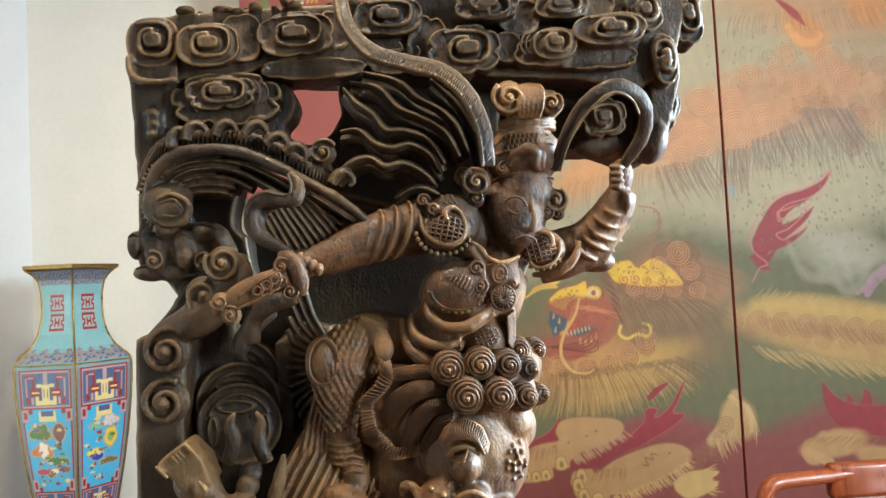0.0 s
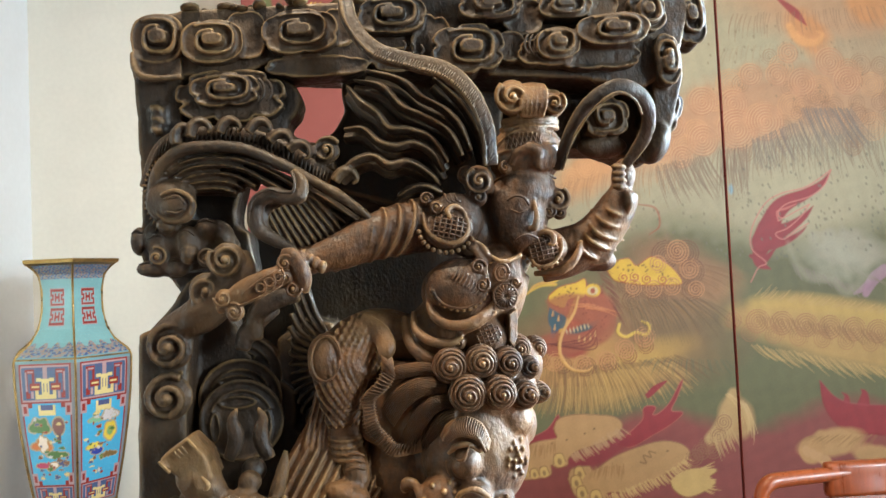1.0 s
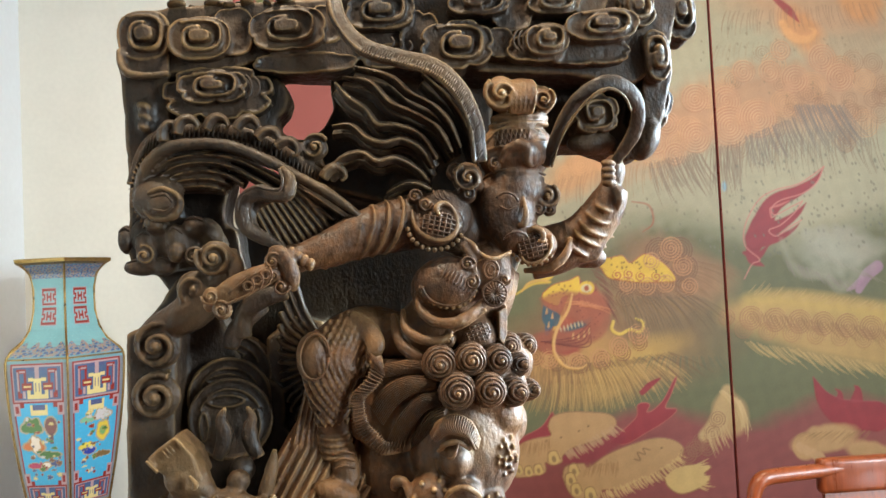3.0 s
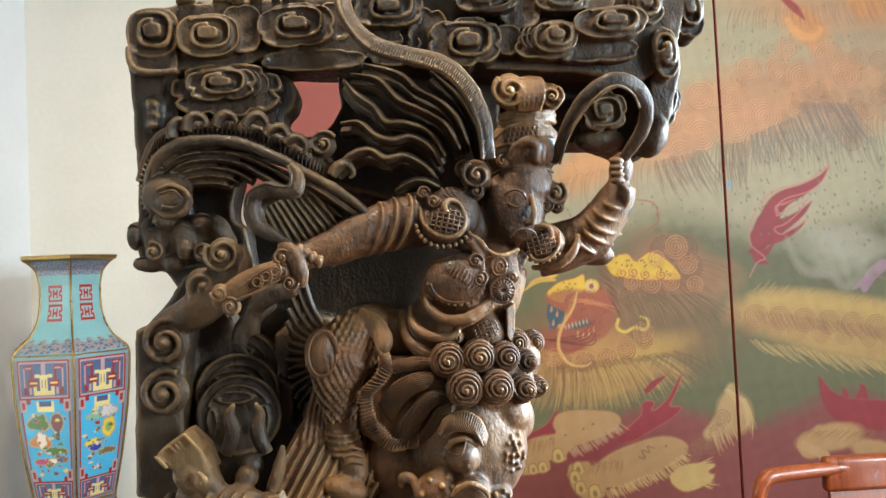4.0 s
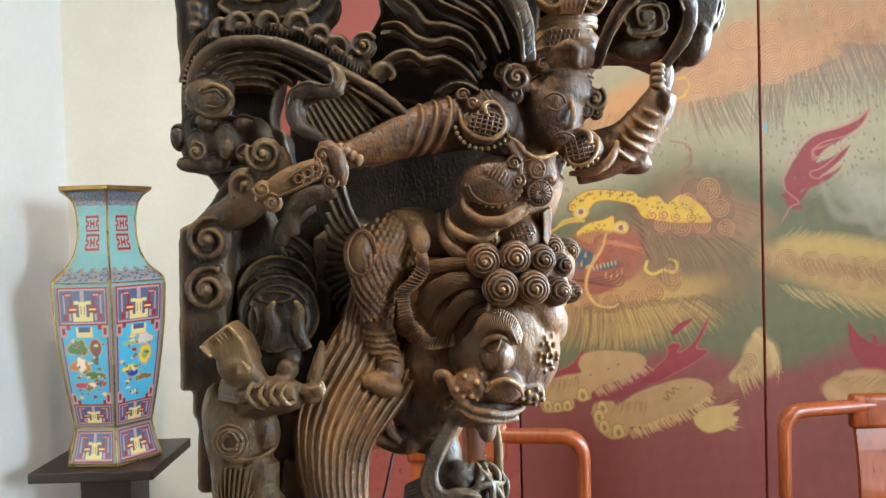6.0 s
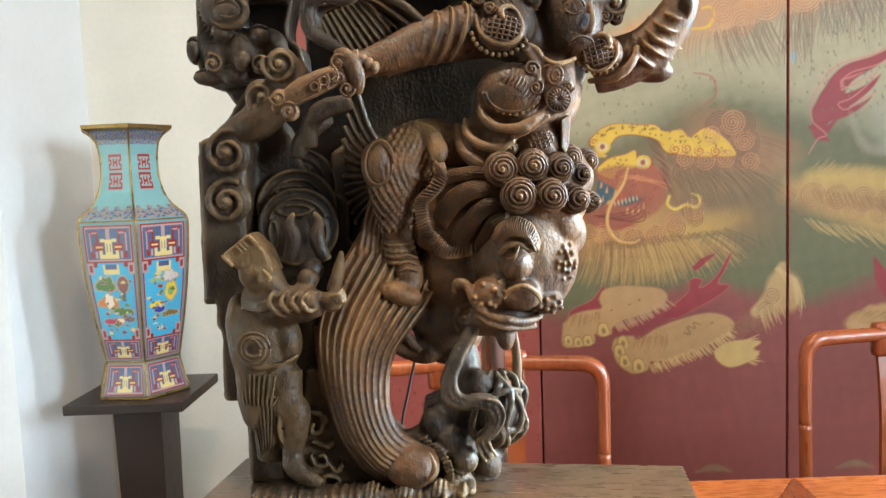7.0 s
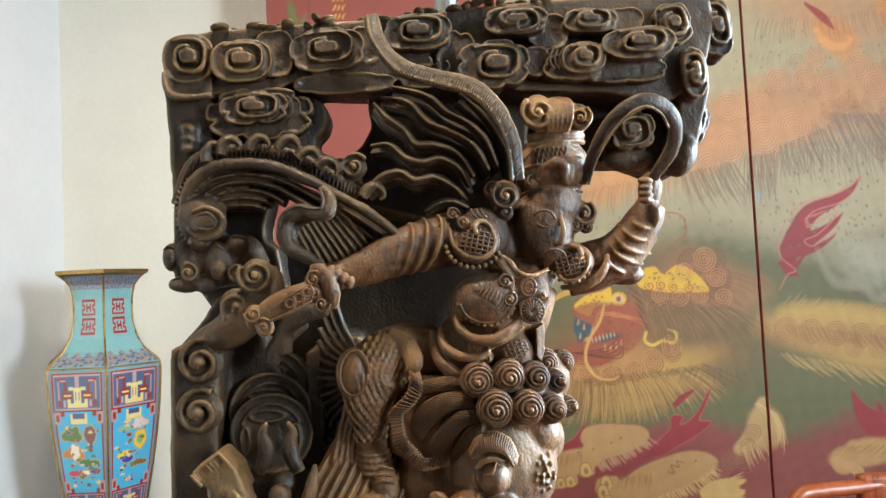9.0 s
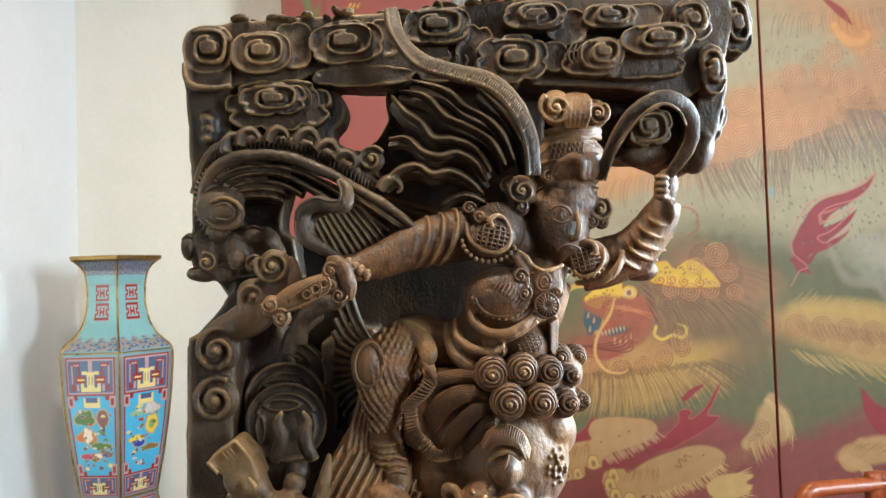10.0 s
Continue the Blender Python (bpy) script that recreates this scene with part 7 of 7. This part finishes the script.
swell((0.2374, 0.9750, 1.3879), 44, 50, 40)
swell((0.1804, 0.9400, 1.3059), 96, 110, 76, -12)
# smooth forehead and brow crescent with combed lines over a bulging eye
swell((0.2189, 0.9300, 1.3362), 42, 38, 36, -8)
swell((0.2352, 0.9550, 1.3272), 26, 40, 36, 0)
inner = spline([(0.1502, 0.8850, 1.3241), (0.1579, 0.8780, 1.3316), (0.1687, 0.8740, 1.3329), (0.1806, 0.8750, 1.3277), (0.1870, 0.8800, 1.3153)], 6)
outer = spline([(0.1475, 0.8930, 1.3303), (0.1556, 0.8850, 1.3441), (0.1688, 0.8800, 1.3497), (0.1828, 0.8800, 1.3429), (0.1909, 0.8860, 1.3248)], 6)
for p, q in zip(inner, outer):
    m = (p + q) / 2
    rod([at(tuple(p), 0, 0, 1), at(tuple(m), -5, 0, 5), at(tuple(q), 0, 0, 1)], [1.4, 2.2, 1.4], 1.6, 6, 3, sharp=0.4)
    rod([at(tuple(p), 0, 0, -8), at(tuple(q), 0, 0, -8)], [7, 7], 1.0, 8, 2)
rod([tuple(q) for q in outer], 3.4, 1.0, 8, 1)
rod([tuple(q) for q in inner], 2.6, 1.0, 8, 1)
swell((0.1685, 0.9000, 1.3019), 27, 29, 28)
rod([(0.1511, 0.8930, 1.3124), (0.1599, 0.8820, 1.3219), (0.1719, 0.8800, 1.3228), (0.1830, 0.8860, 1.3131)], [3, 5, 5, 3], 1.0)
rod([(0.1532, 0.8920, 1.3091), (0.1642, 0.8730, 1.3096), (0.1717, 0.8760, 1.3236)], [1, 2.6, 1], 1.0, 6, 5)
rod(ring_at((0.1684, 0.9000, 1.3008), 31, 33, 0, 170, 320, 15), 3, 1.0, 8, 1)
# snout, cheeks, studs
swell((0.1777, 0.9250, 1.2746), 52, 50, 46, -10)
swell((0.1744, 0.8950, 1.2682), 32, 26, 26, -12)
rod([(0.1544, 0.8820, 1.2677), (0.1608, 0.8740, 1.2780), (0.1741, 0.8720, 1.2814), (0.1866, 0.8760, 1.2735), (0.1919, 0.8840, 1.2617)], [2, 4, 4.6, 4, 2], 1.0)
swell((0.1501, 0.9180, 1.2647), 44, 36, 32, -20)


def studded(c, rx, rz, ry, n, seed, reach=0.8):
    """A rounded cheek beset with small round studs."""
    swell(c, rx, rz, ry)
    r2 = random.Random(seed)
    laid = []
    for k in range(400):
        a, b = r2.uniform(-reach, reach), r2.uniform(-reach, reach)
        if a * a + b * b > 0.8 or any((a - p) ** 2 * rx * rx + (b - q) ** 2 * rz * rz < 90 for p, q in laid):
            continue
        laid.append((a, b))
        swell(at(c, rx * a, rz * b, ry * math.sqrt(1 - a * a - b * b) + 1), 4.4, 4.6, 7.0, segs=8, tier=1)
        if len(laid) == n:
            break


studded((0.2141, 0.9280, 1.3007), 36, 44, 42, 30, 3)
studded((0.1413, 0.9080, 1.2703), 34, 30, 38, 9, 5)
studded((0.1997, 0.9180, 1.2584), 32, 20, 38, 11, 6)
# mouth: lip, tooth row, chin
swell((0.1507, 0.9350, 1.2421), 76, 34, 56, -6)
rod([(0.1065, 0.9160, 1.2735), (0.1090, 0.9090, 1.2817), (0.1181, 0.9040, 1.2799), (0.1244, 0.8960, 1.2649), (0.1375, 0.8900, 1.2507), (0.1589, 0.8880, 1.2447), (0.1805, 0.8980, 1.2419), (0.1955, 0.9160, 1.2435)], [7, 9, 8, 8, 8, 8, 7, 4])
lip = spline([(0.1272, 0.8920, 1.2494), (0.1415, 0.8860, 1.2411), (0.1615, 0.8880, 1.2366), (0.1864, 0.9060, 1.2341)], 5)
for p in lip:
    swell(at(tuple(p), 0, 0, -4), 6.2, 6.2, 6, segs=8, tier=1)
rod([tuple(p) for p in lip], 4.5, 1.0, 8, 1)
swell((0.1571, 0.9150, 1.2246), 17, 28, 22)
rod([(0.1674, 0.9350, 1.2306), (0.1695, 0.9350, 1.1939), (0.1692, 0.9380, 1.1500), (0.1738, 0.9420, 1.1230)], [6, 9, 9, 6], 0.7)
# neck, belly and paws
swell((0.0958, 0.9650, 1.2262), 66, 70, 54)
swell((0.1100, 0.9650, 1.2825), 80, 90, 54)
rod([(0.0543, 0.9500, 1.2803), (0.0608, 0.9500, 1.2491), (0.0771, 0.9550, 1.2227)], [26, 28, 26], 0.9)
rod([(0.0307, 0.9300, 1.2589), (0.0491, 0.9260, 1.2663), (0.0624, 0.9300, 1.2760)], [14, 20, 18], 0.8)
rod([(0.0238, 0.9450, 1.2328), (0.0406, 0.9400, 1.2119), (0.0706, 0.9450, 1.2017), (0.0892, 0.9500, 1.2111)], [8, 16, 22, 18], 0.7)
rod([(0.0343, 0.9350, 1.2310), (0.0478, 0.9300, 1.2293), (0.0567, 0.9350, 1.2145), (0.0661, 0.9350, 1.2057)], [4, 9, 10, 6], 1.0)

carved = "beard_and_ball"
# beard strand that winds down over the pierced ball
for off, wide, deep in ((0, 15, 0), (9, 5, 9), (-9, 5, 9), (0, 4, 10)):
    rod([at(p, off, off * 0.5, deep) for p in ((0.1177, 0.9200, 1.2486), (0.1278, 0.9200, 1.2431), (0.1159, 0.9100, 1.2211), (0.1038, 0.9000, 1.2020), (0.0960, 0.8950, 1.1843), (0.0978, 0.8900, 1.1687), (0.1104, 0.8870, 1.1614), (0.1256, 0.8850, 1.1632), (0.1395, 0.8860, 1.1588), (0.1451, 0.8900, 1.1442), (0.1377, 0.8940, 1.1287), (0.1274, 0.8970, 1.1182), (0.1369, 0.9000, 1.0972))],
        [wide * f for f in (0.7, 0.8, 0.9, 1, 1.1, 1.15, 1, 1, 1, 1, 0.9, 0.8, 0.5)], 0.7, 10, 6)
ball = (0.1426, 0.9350, 1.1404)
for k in range(7):
    a = radians(-40 + 22 * k)
    rod([at(ball, 56 * math.sin(a) * math.cos(b) + 7 * math.sin(4 * b + 2 * k), 70 * math.sin(b), 52 * math.cos(b) * math.cos(a)) for b in (radians(v) for v in range(-76, 77, 19))], 7, 0.6, 8, 2)
for b in (-30, 30):
    rod([at(ball, 56 * math.sin(radians(a)) * math.cos(radians(b)), 70 * math.sin(radians(b)) + 6 * math.sin(radians(3 * a)), 52 * math.cos(radians(a)) * math.cos(radians(b))) for a in range(-70, 111, 18)], 6.5, 0.6, 8, 2)
swell(at(ball, -22, 46, 12), 34, 26, 30, 24)
swell(at(ball, 0, 0, 0), 46, 58, 40)
# overlapping pads and rocks that carry the ball
slab([(0.0650, 0.9520, 1.1350), (0.0960, 0.9520, 1.1490), (0.1270, 0.9520, 1.1280), (0.1600, 0.9520, 1.0940), (0.1520, 0.9520, 1.0750), (0.1420, 0.9520, 1.0310), (0.0600, 0.9520, 1.0340)], 0.06)
slab([(0.0650, 0.9360, 1.1210), (0.0940, 0.9360, 1.1160), (0.1220, 0.9360, 1.0970), (0.1270, 0.9360, 1.0390), (0.0610, 0.9360, 1.0410)], 0.05, 0.94)
for c, a, b in (((0.0780, 0.9280, 1.1280), 27, 30), ((0.0940, 0.9220, 1.1090), 29, 29), ((0.1080, 0.9180, 1.0910), 25, 24), ((0.1000, 0.9200, 1.0640), 32, 26), ((0.1340, 0.9400, 1.0760), 26, 24), ((0.1230, 0.9360, 1.0520), 36, 22)):
    swell(c, a, b, 24)
    rod([at(c, -a * 0.95, 2, 4), at(c, -a * 0.66, -b * 0.66, 10), at(c, 0, -b * 0.92, 12), at(c, a * 0.66, -b * 0.66, 10), at(c, a * 0.95, 2, 4)], [3, 4, 4, 4, 3], 1.0, 8, 3)
for k in range(14):
    q = spline([(0.0650, 0.9180, 1.1140), (0.0850, 0.9100, 1.0990), (0.0930, 0.9060, 1.0780), (0.0870, 0.9100, 1.0550)], 5)[k]
    rod([at(q, -7, -3, 0), at(q, 8, 4, 5)], 2.8, 1.0, 6, 1)
rod([(0.0310, 0.9400, 1.1000), (0.0630, 0.9350, 1.1070), (0.0950, 0.9400, 1.1330), (0.1110, 0.9500, 1.1810), (0.1040, 0.9500, 1.2130)], [26, 28, 34, 34, 30], 1.0)

carved = "tail"
# great flowing tail of combed strands
comb([(0.0300, 0.9900, 1.3650), (-0.0060, 0.9450, 1.3130), (-0.0350, 0.9280, 1.2540), (-0.0390, 0.9200, 1.2030), (-0.0260, 0.9140, 1.1380), (0.0020, 0.9100, 1.0880), (0.0440, 0.9100, 1.0630)],
     [(0.0900, 0.9900, 1.3200), (0.0820, 0.9500, 1.2720), (0.0570, 0.9240, 1.2390), (0.0340, 0.9140, 1.2040), (0.0290, 0.9060, 1.1580), (0.0420, 0.9040, 1.1240), (0.0770, 0.9060, 1.1030)], 11, 8.6, 1.5, 5.6, lift=22, steps=8)
comb([(0.0030, 0.9460, 1.3120), (0.0160, 0.9460, 1.3240), (0.0350, 0.9500, 1.3350)], [(0.0320, 0.9300, 1.2390), (0.0500, 0.9340, 1.2500), (0.0760, 0.9400, 1.2730)], 8, 5.0, 1.4, backing=False)
swell((0.0550, 0.9000, 1.0900), 46, 38, 36, -10)
rod([(0.0740, 0.8780, 1.1130), (0.0780, 0.8740, 1.0990), (0.0700, 0.8800, 1.0820)], [3, 5, 3], 1.0)
comb([(0.0190, 0.9500, 1.3720), (0.0060, 0.9440, 1.3260), (-0.0080, 0.9400, 1.2700)], [(0.0420, 0.9440, 1.3360), (0.0400, 0.9400, 1.3020), (0.0620, 0.9360, 1.2610)], 7, 6.0, 1.4)

carved = "attendant"
# figure at the foot: square cap, bowed head, robe and outstretched arm
slab([(-0.1302, 0.8850, 1.3234), (-0.1014, 0.8850, 1.3440), (-0.0841, 0.8850, 1.3254), (-0.0759, 0.8850, 1.3025), (-0.0975, 0.8850, 1.2975), (-0.1173, 0.8850, 1.3094)], 0.045, 0.97)
rod([(-0.1282, 0.8820, 1.3226), (-0.1158, 0.8800, 1.3112)], 3.4)
rod([(-0.0996, 0.8820, 1.3420), (-0.0883, 0.8800, 1.3306)], 3.0)
for k in range(3):
    rod([at((-0.1120, 0.8810, 1.3312), 5.5 * k, 3.6 * k), at((-0.1066, 0.8810, 1.3243), 5.5 * k, 3.6 * k)], 1.8, 1.0, 6, 1)
swell((-0.0944, 0.9000, 1.2997), 38, 34, 30, 32)
swell((-0.0827, 0.8980, 1.2916), 26, 20, 24, 32)
rod([(-0.0857, 0.8750, 1.3077), (-0.0781, 0.8700, 1.3004), (-0.0821, 0.8720, 1.2958)], [2.5, 5, 4])
rod([(-0.1141, 0.9100, 1.2742), (-0.0930, 0.9000, 1.2753), (-0.0711, 0.8950, 1.2791)], [20, 24, 20], 0.7, 14)
for k in range(3):
    rod([at((-0.1173, 0.9050, 1.2740), 0, -7.5 * k), at((-0.0924, 0.8880, 1.2718), 0, -6.4 * k), at((-0.0700, 0.8850, 1.2797), 0, -5.5 * k)], 3.4)
rod([(-0.1042, 0.9250, 1.2651), (-0.1030, 0.9200, 1.2303), (-0.0996, 0.9200, 1.1944), (-0.1024, 0.9250, 1.1508), (-0.0975, 0.9280, 1.1306), (-0.1028, 0.9300, 1.0916)], [50, 58, 56, 48, 36, 24], 0.7, 18)
swell((-0.1264, 0.9250, 1.2419), 24, 60, 34)
swell((-0.1090, 0.9140, 1.2189), 34, 36, 26)
for f in (1.0, 0.72, 0.44):
    rod(ring_at((-0.1022, 0.8840, 1.2251), 28 * f, 28 * f, 6 * (1 - f), 0, 360, 20), 2.6, 1.0, 6, 1)
rod([(-0.1106, 0.8820, 1.2259), (-0.1007, 0.8800, 1.2363), (-0.0926, 0.8820, 1.2254)], 2.2)
rod([(-0.1097, 0.8820, 1.2191), (-0.0940, 0.8820, 1.2186)], 2.2)
swell((-0.0726, 0.9150, 1.2270), 24, 44, 28)
arm2 = [(-0.0912, 0.9100, 1.2641), (-0.0680, 0.9000, 1.2665), (-0.0459, 0.8930, 1.2683), (-0.0312, 0.8900, 1.2696)]
rod(arm2, [34, 34, 30, 22], 0.9, 16)
for k, q in enumerate(((-0.0748, 0.8760, 1.2758), (-0.0622, 0.8740, 1.2758), (-0.0507, 0.8720, 1.2759), (-0.0403, 0.8700, 1.2759))):
    rod([at(q, -2, 19 - 2 * k, -34), at(q, -10, 0), at(q, -2, -17, 2), at(q, 13, -32 + 5 * k, -14)], [2, 4.4, 5, 2.5], 1.0, 8, 5)
swell((-0.0215, 0.8900, 1.2704), 22, 17, 20, 24)
for k in range(3):
    rod([at((-0.0199, 0.8740, 1.2779), 4.5 * k, -5.4 * k), at((-0.0106, 0.8720, 1.2802), 3.6 * k, -5.4 * k), at((-0.0066, 0.8760, 1.2850), 1.8 * k, -4.5 * k)], [5, 5, 3])
swell((-0.0462, 0.9050, 1.2928), 20, 19, 20)
rod([(-0.0212, 0.9050, 1.2781), (-0.0160, 0.9050, 1.2954), (-0.0127, 0.9100, 1.3110), (-0.0119, 0.9150, 1.3197)], [14, 12, 8, 4], 0.8)
rod([(-0.1244, 0.9050, 1.2099), (-0.0996, 0.8930, 1.2043), (-0.0764, 0.8920, 1.2062), (-0.0606, 0.9000, 1.2140)], [4, 5, 5, 3], 0.8)
rod([(-0.0900, 0.8950, 1.1965), (-0.0783, 0.8900, 1.2045), (-0.0683, 0.8920, 1.2117)], [2, 4, 2])
# robe that hangs beside the bare leg
comb([(-0.1214, 0.9050, 1.1958), (-0.1209, 0.9070, 1.1634), (-0.1159, 0.9110, 1.1617), (-0.1081, 0.9140, 1.1041)], [(-0.0832, 0.8900, 1.1954), (-0.0904, 0.8960, 1.1625), (-0.0817, 0.9020, 1.1693), (-0.0913, 0.9090, 1.1179)], 8, 2.7, 1.3, 2.2, lift=7, backing=False)
rod([(-0.0803, 0.9180, 1.1943), (-0.0778, 0.9120, 1.1604), (-0.0678, 0.9100, 1.1479), (-0.0745, 0.9120, 1.1037)], [34, 30, 26, 19], 0.85, 16)
rod([(-0.0804, 0.9000, 1.1637), (-0.0852, 0.9020, 1.1325), (-0.0798, 0.9050, 1.1127)], [3, 4, 2])
rod([(-0.0743, 0.9120, 1.1062), (-0.0712, 0.9050, 1.0924), (-0.0539, 0.9000, 1.0813), (-0.0422, 0.9000, 1.0747)], [19, 19, 16, 9], 0.8)
rod([(-0.0442, 0.9300, 1.2382), (-0.0431, 0.9300, 1.2019), (-0.0395, 0.9300, 1.1654), (-0.0219, 0.9300, 1.1527), (-0.0045, 0.9250, 1.1156)], [6, 7, 8, 8, 6], 1.0)
slab([(-0.0590, 0.9300, 1.1920), (-0.0420, 0.9300, 1.1910), (-0.0290, 0.9300, 1.1280), (0.0030, 0.9300, 1.0750), (0.0290, 0.9300, 1.0440), (-0.0780, 0.9300, 1.0480)], 0.05)
for pts in ([(-0.0580, 0.9260, 1.1450), (-0.0430, 0.9240, 1.1410), (-0.0450, 0.9240, 1.1250), (-0.0560, 0.9240, 1.1230), (-0.0530, 0.9240, 1.1330)],
            [(-0.0470, 0.9260, 1.1280), (-0.0380, 0.9240, 1.1340), (-0.0400, 0.9240, 1.1410)],
            [(-0.0560, 0.9260, 1.1120), (-0.0400, 0.9240, 1.1070), (-0.0330, 0.9240, 1.1110)],
            [(-0.0580, 0.9260, 1.0980), (-0.0530, 0.9240, 1.0870), (-0.0410, 0.9240, 1.0870), (-0.0430, 0.9240, 1.0970), (-0.0500, 0.9240, 1.0960)],
            [(-0.0410, 0.9260, 1.0910), (-0.0310, 0.9240, 1.0790), (-0.0220, 0.9240, 1.0870)],
            [(-0.0470, 0.9260, 1.0620), (-0.0430, 0.9240, 1.0740), (-0.0300, 0.9240, 1.0710), (-0.0280, 0.9240, 1.0610), (-0.0390, 0.9240, 1.0570), (-0.0380, 0.9240, 1.0650)],
            [(-0.0290, 0.9260, 1.0580), (-0.0150, 0.9240, 1.0550), (-0.0100, 0.9240, 1.0610)]):
    rod(pts, [3, 5, 4.6] + [4] * (len(pts) - 3), 1.2, 8, 5)

carved = "foot_ledge"
# foot strip that stands on the plinth, hatched in front
slab([(-0.1230, 0.9200, 1.0630), (-0.0070, 0.9200, 1.0560), (0.1350, 0.9200, 1.0580), (0.1410, 0.9200, 1.0480), (0.05, 0.92, 1.0615), (-0.1, 0.92, 1.0615), (-0.148, 0.92, 1.0615)], 0.07)
# low rocky ledge along the front of the foot, cut with short strokes
ledge = random.Random(11)
for k in range(26):
    s = k / 25
    swell((-0.108 + 0.222 * s, 0.912 - 0.012 + ledge.uniform(-0.003, 0.003), 1.066), ledge.uniform(8, 14), ledge.uniform(8, 13), ledge.uniform(30, 40), ledge.uniform(-15, 15), segs=12, tier=1)
for k in range(22):
    x = 0.0 + 0.0050 * k
    z = 1.0650 + 0.004 * math.sin(k * 0.9)
    rod([(x, 0.8795, z - 0.003), (x + 0.002, 0.884, z + 0.005), (x + 0.003, 0.894, z + 0.009)], [2.8, 3.0, 2.8], 1.2, 6, 2)


def fuse(verts, faces, voxel, soften, times):
    """One closed skin round all the shapes, with its edges rubbed down."""
    raw = bpy.data.meshes.new("block")
    raw.from_pydata([(x, y, max(z, 1.0612)) for x, y, z in verts], [], faces)
    block = new("block", raw)
    mod = block.modifiers.new("fuse", "REMESH")
    mod.mode, mod.voxel_size, mod.adaptivity, mod.use_smooth_shade = "VOXEL", voxel, 0.0, True
    wear = block.modifiers.new("wear", "SMOOTH")
    wear.factor, wear.iterations = soften, times
    made = bpy.data.meshes.new_from_object(block.evaluated_get(bpy.context.evaluated_depsgraph_get()))
    bpy.data.objects.remove(block)
    bpy.data.meshes.remove(raw)
    return made


def grain(p, cell, seed):
    """Smooth random values between -1 and 1 in cells of that size."""
    q = p / cell
    i = np.floor(q).astype(np.int64)
    f = q - i
    f = f * f * (3 - 2 * f)
    out = np.zeros(len(p))
    for dx in (0, 1):
        for dy in (0, 1):
            for dz in (0, 1):
                h = ((i[:, 0] + dx) * 73856093 ^ (i[:, 1] + dy) * 19349663 ^ (i[:, 2] + dz) * 83492791) + seed * 7919
                h = (h ^ (h >> 13)) * 1274126177 & 0x7FFFFFFF
                w = np.abs(1 - dx - f[:, 0]) * np.abs(1 - dy - f[:, 1]) * np.abs(1 - dz - f[:, 2])
                out += w * (h % 10007 / 5003.5 - 1)
    return out

def coords(me):
    co = np.empty(len(me.vertices) * 3)
    me.vertices.foreach_get("co", co)
    return co.reshape(-1, 3)


def quads(me):
    loops = np.empty(len(me.loops), np.int32)
    me.loops.foreach_get("vertex_index", loops)
    return loops.reshape(-1, 4)


# tail and attendant: lighter wood paints in the stronger light low down
CARVED_LOOK = {"rider": M_CARVED_WARM, "beast": M_CARVED_WARM, "attendant": M_CARVED_LIT, "tail": M_CARVED_WARM}
CARVED_LABEL = {"back_board": "dark pierced back board", "cloud_band": "band of stepped cloud scrolls", "rider": "armoured rider with a raised fist, rubbed warm brown",
                "beast": "curly-haired beast's head with a cracked fan ear", "attendant": "small robed figure in a square cap", "tail": "combed flowing tail"}
carving = tagged(thing("wood_carving", 0.09, 0.95, 1.0612), "dark brown carved wooden bracket with cloud scrolls on a plinth", "carving")
for name, (mass, cuts, lines) in pieces.items():
    verts, faces = cuts
    if mass[0]:
        body = fuse(*mass, 0.0024, 0.5, 3)
        shift = len(body.vertices)
        verts, faces = coords(body).tolist() + cuts[0], quads(body).tolist() + [[i + shift for i in f] for f in cuts[1]]
    skin = fuse(verts, faces, {"back_board": 0.003, "cloud_band": 0.0016}.get(name, 0.0014), 0.1, 1)
    co = coords(skin)
    way = np.empty(len(co) * 3)
    skin.vertex_normals.foreach_get("vector", way)
    # chisel marks, shrinkage along the grain and small losses
    dent = 0.0009 * grain(co, 0.026, 1) + 0.00032 * grain(co, 0.010, 2) + 0.00022 * grain(co * (1, 1, 0.35), 0.0042, 3)
    dent -= 0.0012 * np.clip(grain(co, 0.011, 4) - 0.55, 0, 1) * 2
    co = co + way.reshape(-1, 3) * dent[:, None]
    if lines[0]:
        shift = len(co)
        co = np.concatenate([co, np.array(lines[0])])
    me = bpy.data.meshes.new(name)
    me.from_pydata((co - np.array((0.09, 0.95, 1.0612))).tolist(), [], quads(skin).tolist() + [[i + shift for i in f] for f in lines[1]])
    me.polygons.foreach_set("use_smooth", [True] * len(me.polygons))
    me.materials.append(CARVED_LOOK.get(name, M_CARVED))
    ob = new(name, me)
    ob.parent = carving
    if name in CARVED_LABEL:
        ob["label"] = CARVED_LABEL[name]
